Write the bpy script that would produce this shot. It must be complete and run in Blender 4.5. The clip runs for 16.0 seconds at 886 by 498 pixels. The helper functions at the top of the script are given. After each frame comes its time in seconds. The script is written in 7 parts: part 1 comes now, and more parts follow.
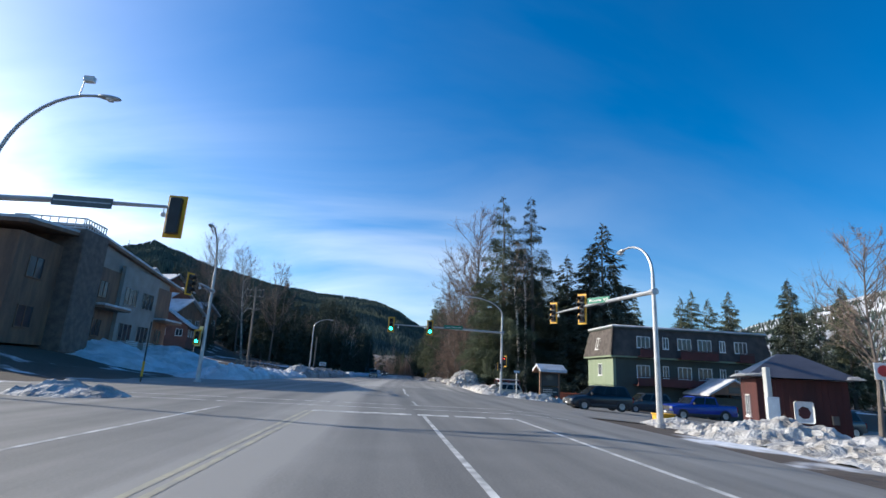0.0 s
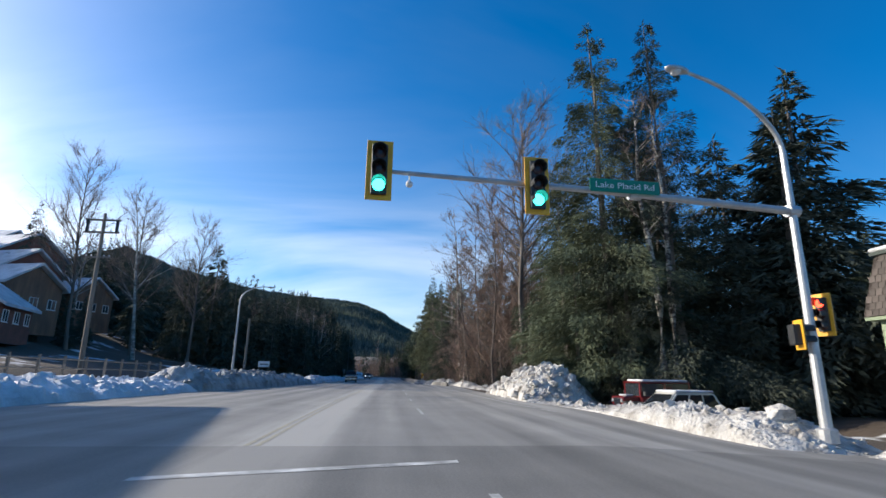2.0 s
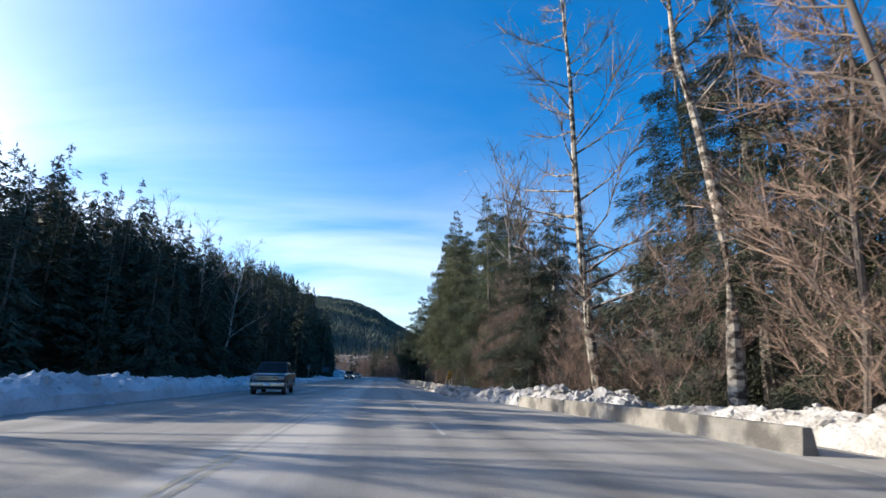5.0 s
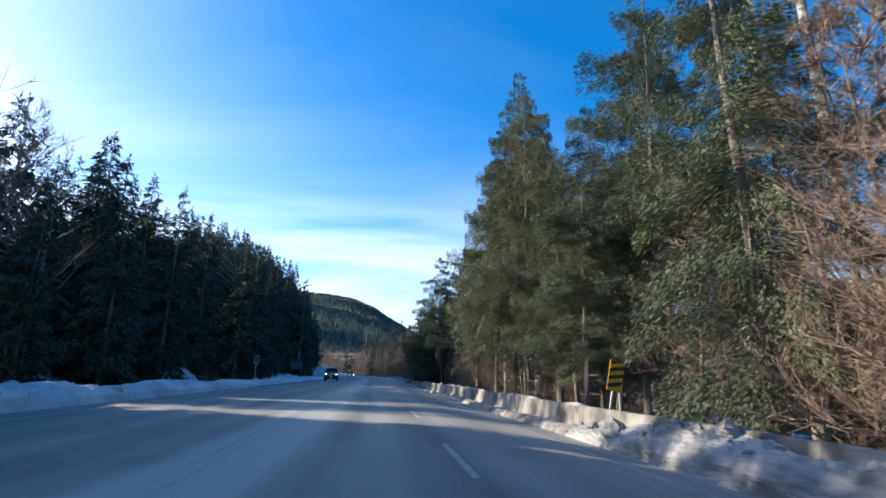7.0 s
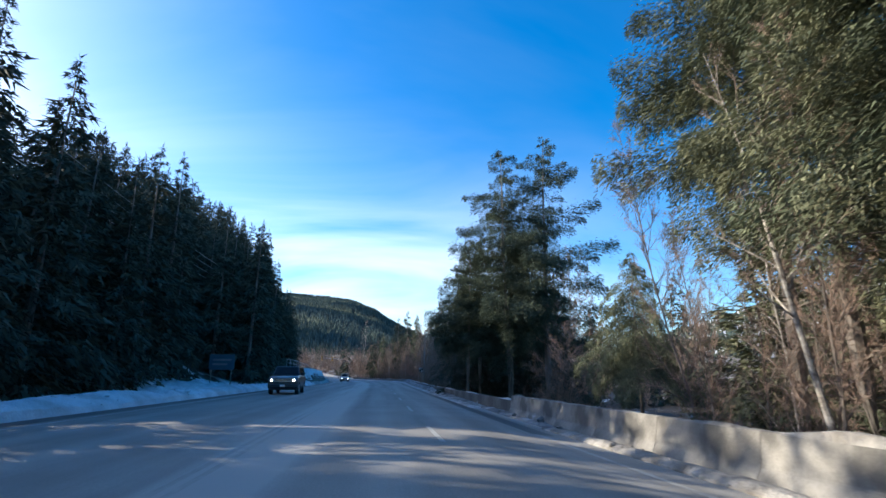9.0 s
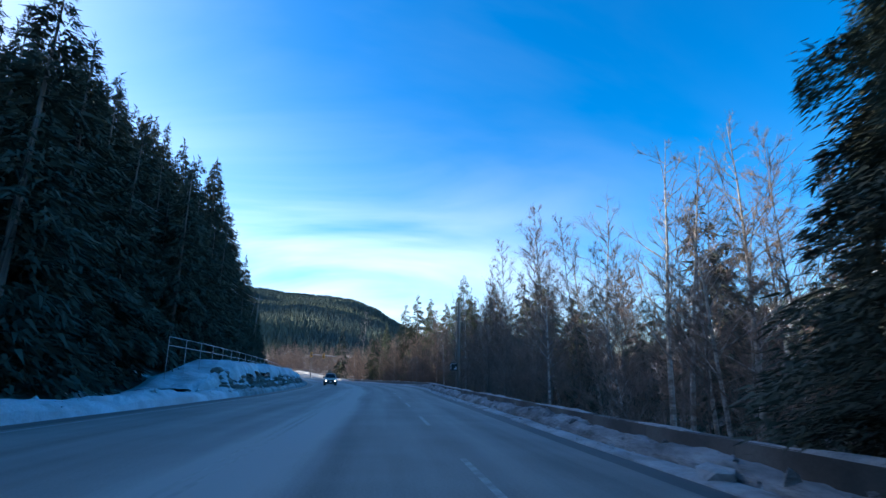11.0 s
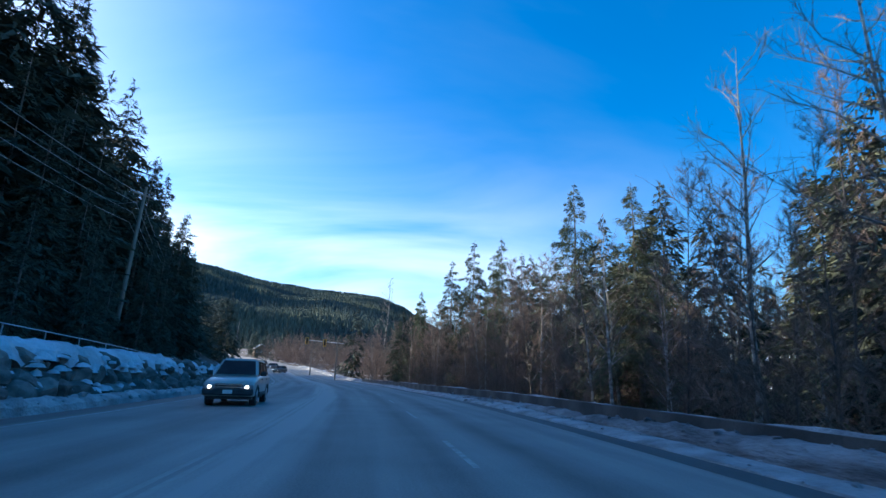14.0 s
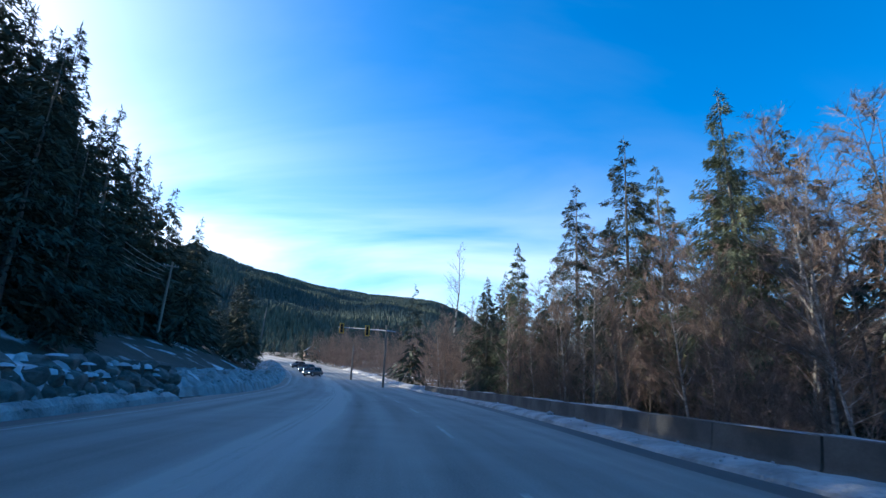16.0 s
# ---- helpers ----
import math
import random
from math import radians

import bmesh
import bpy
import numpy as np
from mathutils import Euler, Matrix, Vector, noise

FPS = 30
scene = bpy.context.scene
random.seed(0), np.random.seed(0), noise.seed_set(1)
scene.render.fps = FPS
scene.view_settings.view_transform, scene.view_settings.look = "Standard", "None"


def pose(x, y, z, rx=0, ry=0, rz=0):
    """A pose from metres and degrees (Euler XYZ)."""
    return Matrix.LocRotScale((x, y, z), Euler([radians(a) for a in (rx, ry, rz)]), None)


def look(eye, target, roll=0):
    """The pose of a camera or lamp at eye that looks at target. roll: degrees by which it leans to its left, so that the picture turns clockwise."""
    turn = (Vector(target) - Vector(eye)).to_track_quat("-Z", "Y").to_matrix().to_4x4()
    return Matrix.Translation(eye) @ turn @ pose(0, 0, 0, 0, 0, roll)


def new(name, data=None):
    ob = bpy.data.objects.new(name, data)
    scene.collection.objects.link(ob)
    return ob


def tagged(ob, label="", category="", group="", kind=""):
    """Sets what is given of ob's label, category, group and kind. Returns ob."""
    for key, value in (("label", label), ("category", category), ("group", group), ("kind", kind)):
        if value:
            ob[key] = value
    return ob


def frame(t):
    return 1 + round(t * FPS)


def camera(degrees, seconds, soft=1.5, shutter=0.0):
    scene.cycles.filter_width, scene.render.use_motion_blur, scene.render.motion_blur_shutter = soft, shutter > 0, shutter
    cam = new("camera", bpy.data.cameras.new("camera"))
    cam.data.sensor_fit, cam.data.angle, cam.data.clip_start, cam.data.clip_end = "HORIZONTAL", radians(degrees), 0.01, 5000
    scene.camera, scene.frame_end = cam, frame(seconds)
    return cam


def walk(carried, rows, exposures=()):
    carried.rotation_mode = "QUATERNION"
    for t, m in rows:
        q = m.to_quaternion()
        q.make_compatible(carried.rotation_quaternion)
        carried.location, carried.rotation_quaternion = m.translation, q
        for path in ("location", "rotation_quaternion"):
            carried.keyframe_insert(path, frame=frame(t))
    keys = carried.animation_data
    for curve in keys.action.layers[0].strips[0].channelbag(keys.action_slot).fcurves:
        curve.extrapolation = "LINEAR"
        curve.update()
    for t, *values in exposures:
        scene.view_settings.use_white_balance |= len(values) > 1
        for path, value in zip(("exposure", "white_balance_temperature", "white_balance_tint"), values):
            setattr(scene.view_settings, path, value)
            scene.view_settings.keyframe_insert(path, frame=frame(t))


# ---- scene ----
cam = camera(82.1, 16.0, soft=1.5, shutter=0.07)
PATH = [
    (0.0, pose(0.00, 0.00, 1.25, 104.01, -2.89, -6.33)),
    (0.5, pose(-0.05, 9.95, 1.25, 104.07, -2.43, -6.65)),
    (1.0, pose(-0.05, 19.88, 1.25, 103.93, -1.97, -6.94)),
    (1.5, pose(0.06, 29.95, 1.24, 103.96, -1.22, -7.45)),
    (2.0, pose(0.25, 40.04, 1.25, 104.07, -0.92, -8.04)),
    (2.5, pose(0.51, 50.08, 1.25, 104.02, -0.88, -8.53)),
    (3.0, pose(0.81, 59.98, 1.25, 103.96, -0.76, -8.63)),
    (5.5, pose(3.08, 110.64, 1.25, 104.09, -1.26, -8.78)),
    (6.0, pose(3.45, 120.79, 1.25, 104.12, -1.40, -8.82)),
    (6.5, pose(3.83, 130.97, 1.25, 104.02, -1.44, -8.86)),
    (7.0, pose(4.17, 141.24, 1.25, 103.92, -1.28, -8.84)),
    (7.5, pose(4.45, 151.59, 1.25, 103.93, -1.04, -8.77)),
    (8.0, pose(4.70, 161.91, 1.25, 103.91, -0.85, -8.56)),
    (8.5, pose(4.93, 172.20, 1.25, 103.82, -0.56, -8.54)),
    (9.0, pose(5.17, 182.47, 1.25, 104.07, -0.26, -8.66)),
    (9.5, pose(5.43, 192.76, 1.25, 104.16, -0.30, -8.72)),
    (10.0, pose(5.67, 203.12, 1.25, 104.22, -0.40, -8.71)),
    (12.5, pose(7.11, 254.02, 1.25, 104.16, -0.38, -7.76)),
    (13.0, pose(7.29, 264.05, 1.25, 104.20, -0.75, -7.41)),
    (13.5, pose(7.35, 274.11, 1.25, 104.20, -1.21, -6.71)),
    (14.0, pose(7.23, 284.17, 1.25, 104.24, -1.62, -5.61)),
    (14.5, pose(6.87, 294.25, 1.25, 104.46, -2.10, -4.55)),
    (15.0, pose(6.27, 304.38, 1.25, 104.31, -2.34, -3.03)),
    (15.5, pose(5.40, 314.52, 1.25, 104.31, -2.01, -1.38)),
    (16.0, pose(4.28, 324.64, 1.25, 104.61, -1.82, 0.61)),
]
walk(cam, PATH, exposures=[(0.0, 0.33, 6150, 9), (2.5, 0.42, 6400, 10), (5.5, 0.92, 6500, 10), (8.5, 1.1, 6450, 9), (10.0, 1.1, 6250, 9), (12.5, 1.0, 6050, 8), (16.0, 0.95, 5950, 8)])

# ---- light ----
SUN_DIR = Vector((-0.936 * math.cos(radians(24)), 0.352 * math.cos(radians(24)), math.sin(radians(24))))
world = bpy.data.worlds.new("sky")
scene.world = world
world.use_nodes = True
wn = world.node_tree
sky = wn.nodes.new("ShaderNodeTexSky")
sky.sky_type = "NISHITA"
sky.sun_disc = False
sky.sun_elevation = radians(24)
sky.sun_rotation = radians(-69.4)
sky.altitude = 700
sky.air_density = 1.0
sky.dust_density = 2.5
sky.ozone_density = 3.5
bg = wn.nodes["Background"]
bg.inputs["Strength"].default_value = 0.15
vivid = wn.nodes.new("ShaderNodeHueSaturation")
vivid.inputs["Saturation"].default_value = 1.42
wn.links.new(sky.outputs["Color"], vivid.inputs["Color"])
# thin high cirrus on a flat layer, so that it thickens towards the horizon
wco = wn.nodes.new("ShaderNodeTexCoord")
wsep = wn.nodes.new("ShaderNodeSeparateXYZ")
wn.links.new(wco.outputs["Generated"], wsep.inputs[0])
up_ = wn.nodes.new("ShaderNodeMath")
up_.operation, up_.inputs[1].default_value = "MAXIMUM", 0.0
wn.links.new(wsep.outputs[2], up_.inputs[0])
alt_ = wn.nodes.new("ShaderNodeMath")
alt_.operation, alt_.inputs[1].default_value = "ADD", 0.42
wn.links.new(up_.outputs[0], alt_.inputs[0])
layer = wn.nodes.new("ShaderNodeVectorMath")
layer.operation = "DIVIDE"
wn.links.new(wco.outputs["Generated"], layer.inputs[0])
wn.links.new(alt_.outputs[0], layer.inputs[1])
wmap = wn.nodes.new("ShaderNodeMapping")
wmap.inputs["Rotation"].default_value = (0, 0, 0.6)
wmap.inputs["Scale"].default_value = (0.9, 2.2, 0.0)
wn.links.new(layer.outputs[0], wmap.inputs[0])
cirrus = wn.nodes.new("ShaderNodeTexNoise")
cirrus.inputs["Scale"].default_value, cirrus.inputs["Detail"].default_value, cirrus.inputs["Distortion"].default_value = 1.1, 7, 0.5
wn.links.new(wmap.outputs[0], cirrus.inputs["Vector"])
thin = wn.nodes.new("ShaderNodeMapRange")
thin.inputs[1].default_value, thin.inputs[2].default_value, thin.inputs[4].default_value = 0.36, 0.64, 1.0
wn.links.new(cirrus.outputs["Fac"], thin.inputs[0])
low = wn.nodes.new("ShaderNodeMapRange")
low.interpolation_type = "SMOOTHSTEP"
low.inputs[1].default_value, low.inputs[2].default_value, low.inputs[3].default_value, low.inputs[4].default_value = 0.06, 0.5, 1.0, 0.1
wn.links.new(up_.outputs[0], low.inputs[0])
# thin ice cloud scatters forwards: it is bright towards the sun and faint away from it
fwd = wn.nodes.new("ShaderNodeVectorMath")
fwd.operation = "DOT_PRODUCT"
fwd.inputs[1].default_value = SUN_DIR
wn.links.new(wco.outputs["Generated"], fwd.inputs[0])
phase = wn.nodes.new("ShaderNodeMapRange")
phase.interpolation_type = "SMOOTHSTEP"
phase.inputs[1].default_value, phase.inputs[2].default_value, phase.inputs[3].default_value, phase.inputs[4].default_value = -0.25, 0.65, 0.12, 1.0
wn.links.new(fwd.outputs["Value"], phase.inputs[0])
lit_ = wn.nodes.new("ShaderNodeMath")
lit_.operation = "MULTIPLY"
wn.links.new(phase.outputs[0], lit_.inputs[0])
cover = wn.nodes.new("ShaderNodeMath")
cover.operation = "MULTIPLY"
wn.links.new(thin.outputs[0], cover.inputs[0])
wn.links.new(low.outputs[0], lit_.inputs[1])
wn.links.new(lit_.outputs[0], cover.inputs[1])
veil = wn.nodes.new("ShaderNodeHueSaturation")
veil.inputs["Saturation"].default_value, veil.inputs["Value"].default_value = 0.3, 1.5
wn.links.new(sky.outputs["Color"], veil.inputs["Color"])
skymix = wn.nodes.new("ShaderNodeMix")
skymix.data_type = "RGBA"
wn.links.new(cover.outputs[0], skymix.inputs[0])
wn.links.new(vivid.outputs[0], skymix.inputs[6])
wn.links.new(veil.outputs[0], skymix.inputs[7])
wn.links.new(skymix.outputs[2], bg.inputs["Color"])
sun = new("sun", bpy.data.lights.new("sun", "SUN"))
sun.data.energy = 5.0
sun.data.angle = radians(0.5)
sun.data.color = (1.0, 0.9, 0.74)
sun.matrix_world = look(SUN_DIR * 100, (0, 0, 0))


# ---- materials ----
def material(name, colour, colour2=None, rough=0.8, scale=4.0, fine=40.0, bump=0.2, metal=0.0, island=0.0, obj_random=0.0,
             translucent=0.0, spec=0.5, bump_dist=0.02, stretch=(1, 1, 1), span=(0.35, 0.65)):
    """A noise-varied surface: large stains between two colours, fine grain, relief."""
    m = bpy.data.materials.new(name)
    m.use_nodes = True
    nt = m.node_tree
    b = nt.nodes["Principled BSDF"]
    co = nt.nodes.new("ShaderNodeTexCoord")
    mp = nt.nodes.new("ShaderNodeMapping")
    mp.inputs["Scale"].default_value = stretch
    nt.links.new(co.outputs["Object"], mp.inputs["Vector"])
    n1 = nt.nodes.new("ShaderNodeTexNoise")
    n1.inputs["Scale"].default_value = scale
    n1.inputs["Detail"].default_value = 6
    n2 = nt.nodes.new("ShaderNodeTexNoise")
    n2.inputs["Scale"].default_value = fine
    n2.inputs["Detail"].default_value = 4
    for n in (n1, n2):
        nt.links.new(mp.outputs["Vector"], n.inputs["Vector"])
    ramp = nt.nodes.new("ShaderNodeMapRange")
    ramp.inputs[1].default_value, ramp.inputs[2].default_value = span
    nt.links.new(n1.outputs["Fac"], ramp.inputs[0])
    mix = nt.nodes.new("ShaderNodeMix")
    mix.data_type = "RGBA"
    mix.inputs[6].default_value = (*colour, 1)
    mix.inputs[7].default_value = (*(colour2 or [c * 0.75 for c in colour]), 1)
    nt.links.new(ramp.outputs[0], mix.inputs[0])
    hsv = nt.nodes.new("ShaderNodeHueSaturation")
    nt.links.new(mix.outputs[2], hsv.inputs["Color"])
    val = nt.nodes.new("ShaderNodeMath")
    val.operation = "MULTIPLY_ADD"
    val.inputs[1].default_value, val.inputs[2].default_value = 0.5, 0.75
    nt.links.new(n2.outputs["Fac"], val.inputs[0])
    last = val.outputs[0]
    if island or obj_random:
        src = nt.nodes.new("ShaderNodeNewGeometry").outputs["Random Per Island"] if island else nt.nodes.new("ShaderNodeObjectInfo").outputs["Random"]
        amount = island or obj_random
        v2 = nt.nodes.new("ShaderNodeMath")
        v2.operation = "MULTIPLY_ADD"
        v2.inputs[1].default_value, v2.inputs[2].default_value = amount, 1 - amount / 2
        nt.links.new(src, v2.inputs[0])
        v3 = nt.nodes.new("ShaderNodeMath")
        v3.operation = "MULTIPLY"
        nt.links.new(last, v3.inputs[0])
        nt.links.new(v2.outputs[0], v3.inputs[1])
        last = v3.outputs[0]
    nt.links.new(last, hsv.inputs["Value"])
    nt.links.new(hsv.outputs[0], b.inputs["Base Color"])
    b.inputs["Roughness"].default_value = rough
    b.inputs["Metallic"].default_value = metal
    b.inputs["Specular IOR Level"].default_value = spec
    if bump:
        bp = nt.nodes.new("ShaderNodeBump")
        bp.inputs["Strength"].default_value = bump
        bp.inputs["Distance"].default_value = bump_dist
        nt.links.new(n2.outputs["Fac"], bp.inputs["Height"])
        nt.links.new(bp.outputs[0], b.inputs["Normal"])
    if translucent:
        tr = nt.nodes.new("ShaderNodeBsdfTranslucent")
        nt.links.new(hsv.outputs[0], tr.inputs["Color"])
        ms = nt.nodes.new("ShaderNodeMixShader")
        ms.inputs[0].default_value = translucent
        nt.links.new(b.outputs[0], ms.inputs[1])
        nt.links.new(tr.outputs[0], ms.inputs[2])
        nt.links.new(ms.outputs[0], nt.nodes["Material Output"].inputs["Surface"])
    return m


def glowing(name, colour, strength):
    m = bpy.data.materials.new(name)
    m.use_nodes = True
    b = m.node_tree.nodes["Principled BSDF"]
    b.inputs["Base Color"].default_value = (*colour, 1)
    b.inputs["Emission Color"].default_value = (*colour, 1)
    b.inputs["Emission Strength"].default_value = strength
    return m


NEEDLE = material("conifer_needles", (0.15, 0.168, 0.106), (0.066, 0.084, 0.056), 0.7, 0.8, 3, 0, island=0.3, translucent=0.08, spec=0.05, span=(0.4, 0.62))
NEEDLE_OLIVE = material("olive_needles", (0.19, 0.195, 0.118), (0.083, 0.096, 0.063), 0.7, 0.8, 3, 0, island=0.3, translucent=0.08, spec=0.05, span=(0.4, 0.62))
NEEDLE_FIR = material("deep_green_fir_needles", (0.1, 0.122, 0.085), (0.052, 0.068, 0.05), 0.7, 0.8, 3, 0, island=0.3, translucent=0.15, spec=0.05, span=(0.4, 0.62))
NEEDLE_DARK = material("dark_needles", (0.095, 0.103, 0.074), (0.055, 0.066, 0.05), 0.8, 0.7, 3, 0, island=0.3, spec=0.1)
# far needles lightened and blued: distance haze put into their colour
NEEDLE_FAR = material("hazy_blue_green_needles", (0.1, 0.112, 0.082), (0.058, 0.082, 0.08), 0.8, 0.004, 0.5, 0, island=0.6, spec=0.0)
BARK = material("conifer_bark", (0.22, 0.19, 0.165), (0.1, 0.086, 0.075), 0.9, 1.5, 14, 0.6, stretch=(1, 1, 0.25))
MOTTLED = material("mottled_cottonwood_bark", (0.4, 0.36, 0.3), (0.05, 0.04, 0.034), 0.9, 3.2, 17, 0.9, bump_dist=0.04, stretch=(1, 1, 1.3), span=(0.42, 0.56))
BIRCH = material("pale_birch_bark", (0.44, 0.4, 0.345), (0.1, 0.083, 0.07), 0.85, 2.0, 12, 0.5, stretch=(1, 1, 1.8))
GREYBARK = material("grey_bark", (0.17, 0.14, 0.12), (0.08, 0.065, 0.055), 0.9, 1.0, 12, 0.4, stretch=(1, 1, 0.3))
TWIG = material("bare_twigs", (0.26, 0.195, 0.155), (0.15, 0.108, 0.085), 0.9, 0.4, 5, 0, island=0.7)
TWIG_RED = material("reddish_alder_twigs", (0.27, 0.187, 0.145), (0.16, 0.113, 0.09), 0.9, 0.4, 5, 0, island=0.7)
SNOW = material("packed_snow", (0.66, 0.67, 0.7), (0.44, 0.44, 0.45), 0.6, 0.7, 12, 0.5, bump_dist=0.08, spec=0.3)
SNOW_DIRTY = material("dirty_ploughed_snow", (0.46, 0.455, 0.45), (0.24, 0.23, 0.22), 0.7, 0.9, 9, 0.8, bump_dist=0.1, spec=0.3)
CONCRETE = material("stained_concrete", (0.24, 0.225, 0.2), (0.095, 0.089, 0.08), 0.9, 1.3, 22, 0.5, obj_random=0.35, span=(0.4, 0.62))
GALV = material("galvanised_steel", (0.5, 0.5, 0.5), (0.4, 0.41, 0.42), 0.45, 3, 30, 0.05, metal=0.6)
WOODPOLE = material("weathered_pole_wood", (0.26, 0.22, 0.18), (0.15, 0.125, 0.1), 0.9, 1.5, 20, 0.4, stretch=(1, 1, 0.1))
YELLOW = material("signal_yellow", (0.8, 0.42, 0.02), (0.7, 0.34, 0.02), 0.5, 3, 30, 0.05)
BLACK = material("black_paint", (0.02, 0.02, 0.02), (0.03, 0.03, 0.03), 0.5, 3, 30, 0.05)
GREEN_SIGN = material("green_sign_sheet", (0.0, 0.2, 0.12), (0.0, 0.17, 0.1), 0.4, 2, 20, 0)
WHITE = material("white_paint", (0.78, 0.78, 0.76), (0.66, 0.66, 0.64), 0.5, 2, 25, 0.05)
ROCK = material("grey_boulder", (0.23, 0.2, 0.175), (0.1, 0.086, 0.074), 0.9, 1.6, 14, 0.7, obj_random=0.5, bump_dist=0.05)


# ---- mesh helpers ----
def raw_mesh(name, verts, faces, mat, smooth=False):
    me = bpy.data.meshes.new(name)
    me.from_pydata(np.asarray(verts, dtype=float).tolist() if not isinstance(verts, list) else verts, [], faces)
    if mat:
        me.materials.append(mat)
    if smooth:
        me.shade_smooth()
    return me


def part(name, bm, mat, parent=None, label="", smooth=False):
    me = bpy.data.meshes.new(name)
    bmesh.ops.recalc_face_normals(bm, faces=bm.faces[:])
    bm.to_mesh(me)
    bm.free()
    me.materials.append(mat)
    if smooth:
        me.shade_smooth()
    ob = new(name, me)
    ob.parent = parent
    if label:
        ob["label"] = label
    return ob


def thing(name, label, category, group="", kind="", at=(0, 0, 0), rz=0.0):
    ob = new(name)
    ob.matrix_basis = pose(*at, 0, 0, rz)
    return tagged(ob, label, category, group, kind)


def box(bm, x0, x1, y0, y1, z0, z1, bevel=0.0, m=None):
    r = bmesh.ops.create_cube(bm, size=1, matrix=(m or Matrix()) @ Matrix.Translation(((x0 + x1) / 2, (y0 + y1) / 2, (z0 + z1) / 2)) @ Matrix.Diagonal((x1 - x0, y1 - y0, z1 - z0, 1)))
    if bevel:
        es = list({e for v in r["verts"] for e in v.link_edges})
        bmesh.ops.bevel(bm, geom=es, offset=bevel, segments=1, affect="EDGES")
    return bm


def tube(bm, pts, radii, sides=8, cap=True):
    """A tapered tube through pts."""
    rings = []
    n = len(pts)
    for i, p in enumerate(pts):
        d = (Vector(pts[min(i + 1, n - 1)]) - Vector(pts[max(i - 1, 0)])).normalized()
        q = d.to_track_quat("Z", "Y")
        rings.append([bm.verts.new(Vector(p) + q @ Vector((math.cos(a) * radii[i], math.sin(a) * radii[i], 0))) for a in [2 * math.pi * k / sides for k in range(sides)]])
    for a, b in zip(rings, rings[1:]):
        for k in range(sides):
            bm.faces.new((a[k], a[(k + 1) % sides], b[(k + 1) % sides], b[k]))
    if cap:
        bm.faces.new(rings[0][::-1])
        bm.faces.new(rings[-1])
    return bm


def prism(bm, poly, y0, y1, m=None):
    """A polygon of (x, z) extruded from y0 to y1."""
    m = m or Matrix()
    a = [bm.verts.new(m @ Vector((x, y0, z))) for x, z in poly]
    b = [bm.verts.new(m @ Vector((x, y1, z))) for x, z in poly]
    bm.faces.new(a)
    bm.faces.new(b[::-1])
    for i in range(len(poly)):
        j = (i + 1) % len(poly)
        bm.faces.new((a[j], a[i], b[i], b[j]))
    return bm


def lathe(bm, prof, sides=16, m=None):
    """A profile of (radius, z) turned round z."""
    m = m or Matrix()
    rings = [[bm.verts.new(m @ Vector((r * math.cos(2 * math.pi * k / sides), r * math.sin(2 * math.pi * k / sides), z))) for k in range(sides)] for r, z in prof]
    for a, b in zip(rings, rings[1:]):
        for k in range(sides):
            bm.faces.new((a[k], a[(k + 1) % sides], b[(k + 1) % sides], b[k]))
    bm.faces.new(rings[0][::-1])
    bm.faces.new(rings[-1])
    return bm


# ---- plan: the lane that the road is laid out from ----
RY = [-400, -60, 0, 30, 50, 60, 85, 110, 150, 203, 254, 274, 294, 314, 325, 345, 367, 395, 427, 460, 515, 600, 760, 1000]
RX = [0, 0, 0, 0.06, 0.5, 0.8, 1.9, 3.08, 4.4, 5.67, 7.1, 7.35, 6.87, 5.4, 4.28, 1.6, -2.5, -9, -18, -29.5, -52, -92, -170, -290]
_ys = np.arange(-400, 1000.5, 1.0)
_k = np.exp(-0.5 * (np.arange(-12, 13) / 5.0) ** 2)
_xs = np.convolve(np.pad(np.interp(_ys, RY, RX), 12, mode="edge"), _k / _k.sum(), mode="valid")


def lane_x(y):
    return np.interp(y, _ys, _xs)


def road_z(y):
    u = np.maximum(np.asarray(y, dtype=float) - 372, 0)
    return np.where(u < 60, 0.00045 * u * u, 1.62 + (u - 60) * 0.054)


def edge_left(y):
    return np.interp(y, [-60, 60, 75, 92, 120, 150, 230, 262, 300, 345, 420, 600], [-12.5, -12.8, -12.6, -11.2, -10.0, -9.6, -9.7, -8.5, -8.5, -8.9, -9.5, -9.5])


def edge_right(y):
    return np.interp(y, [-60, 0, 14, 52, 58, 66, 90, 115, 130, 150, 200, 260, 300, 340, 420, 600], [6.5, 6.5, 8.5, 9.5, 8.0, 7.3, 7.4, 8.6, 7.2, 5.6, 5.3, 4.9, 6.9, 7.2, 8.0, 8])


def K(v):
    return lambda y: np.full_like(np.asarray(y, dtype=float), v)


def I(a, b):
    return lambda y: np.interp(y, a, b)


BAR = I([109, 117, 124, 138, 166, 200, 258, 270, 283, 300, 312, 325, 335, 348, 360, 392], [7.6, 7.4, 7.4, 6.6, 6.2, 6.0, 6.2, 6.4, 7.2, 7.9, 8.3, 8.0, 7.7, 8.2, 8.8, 9.6])   # line of the barrier's axis
VERGE = I([208, 280, 310, 392], [1.05, 1.1, 1.6, 1.7])   # width of the snowy strip before it


def sstep(a, b, x):
    t = np.clip((x - a) / (b - a), 0, 1)
    return t * t * (3 - 2 * t)


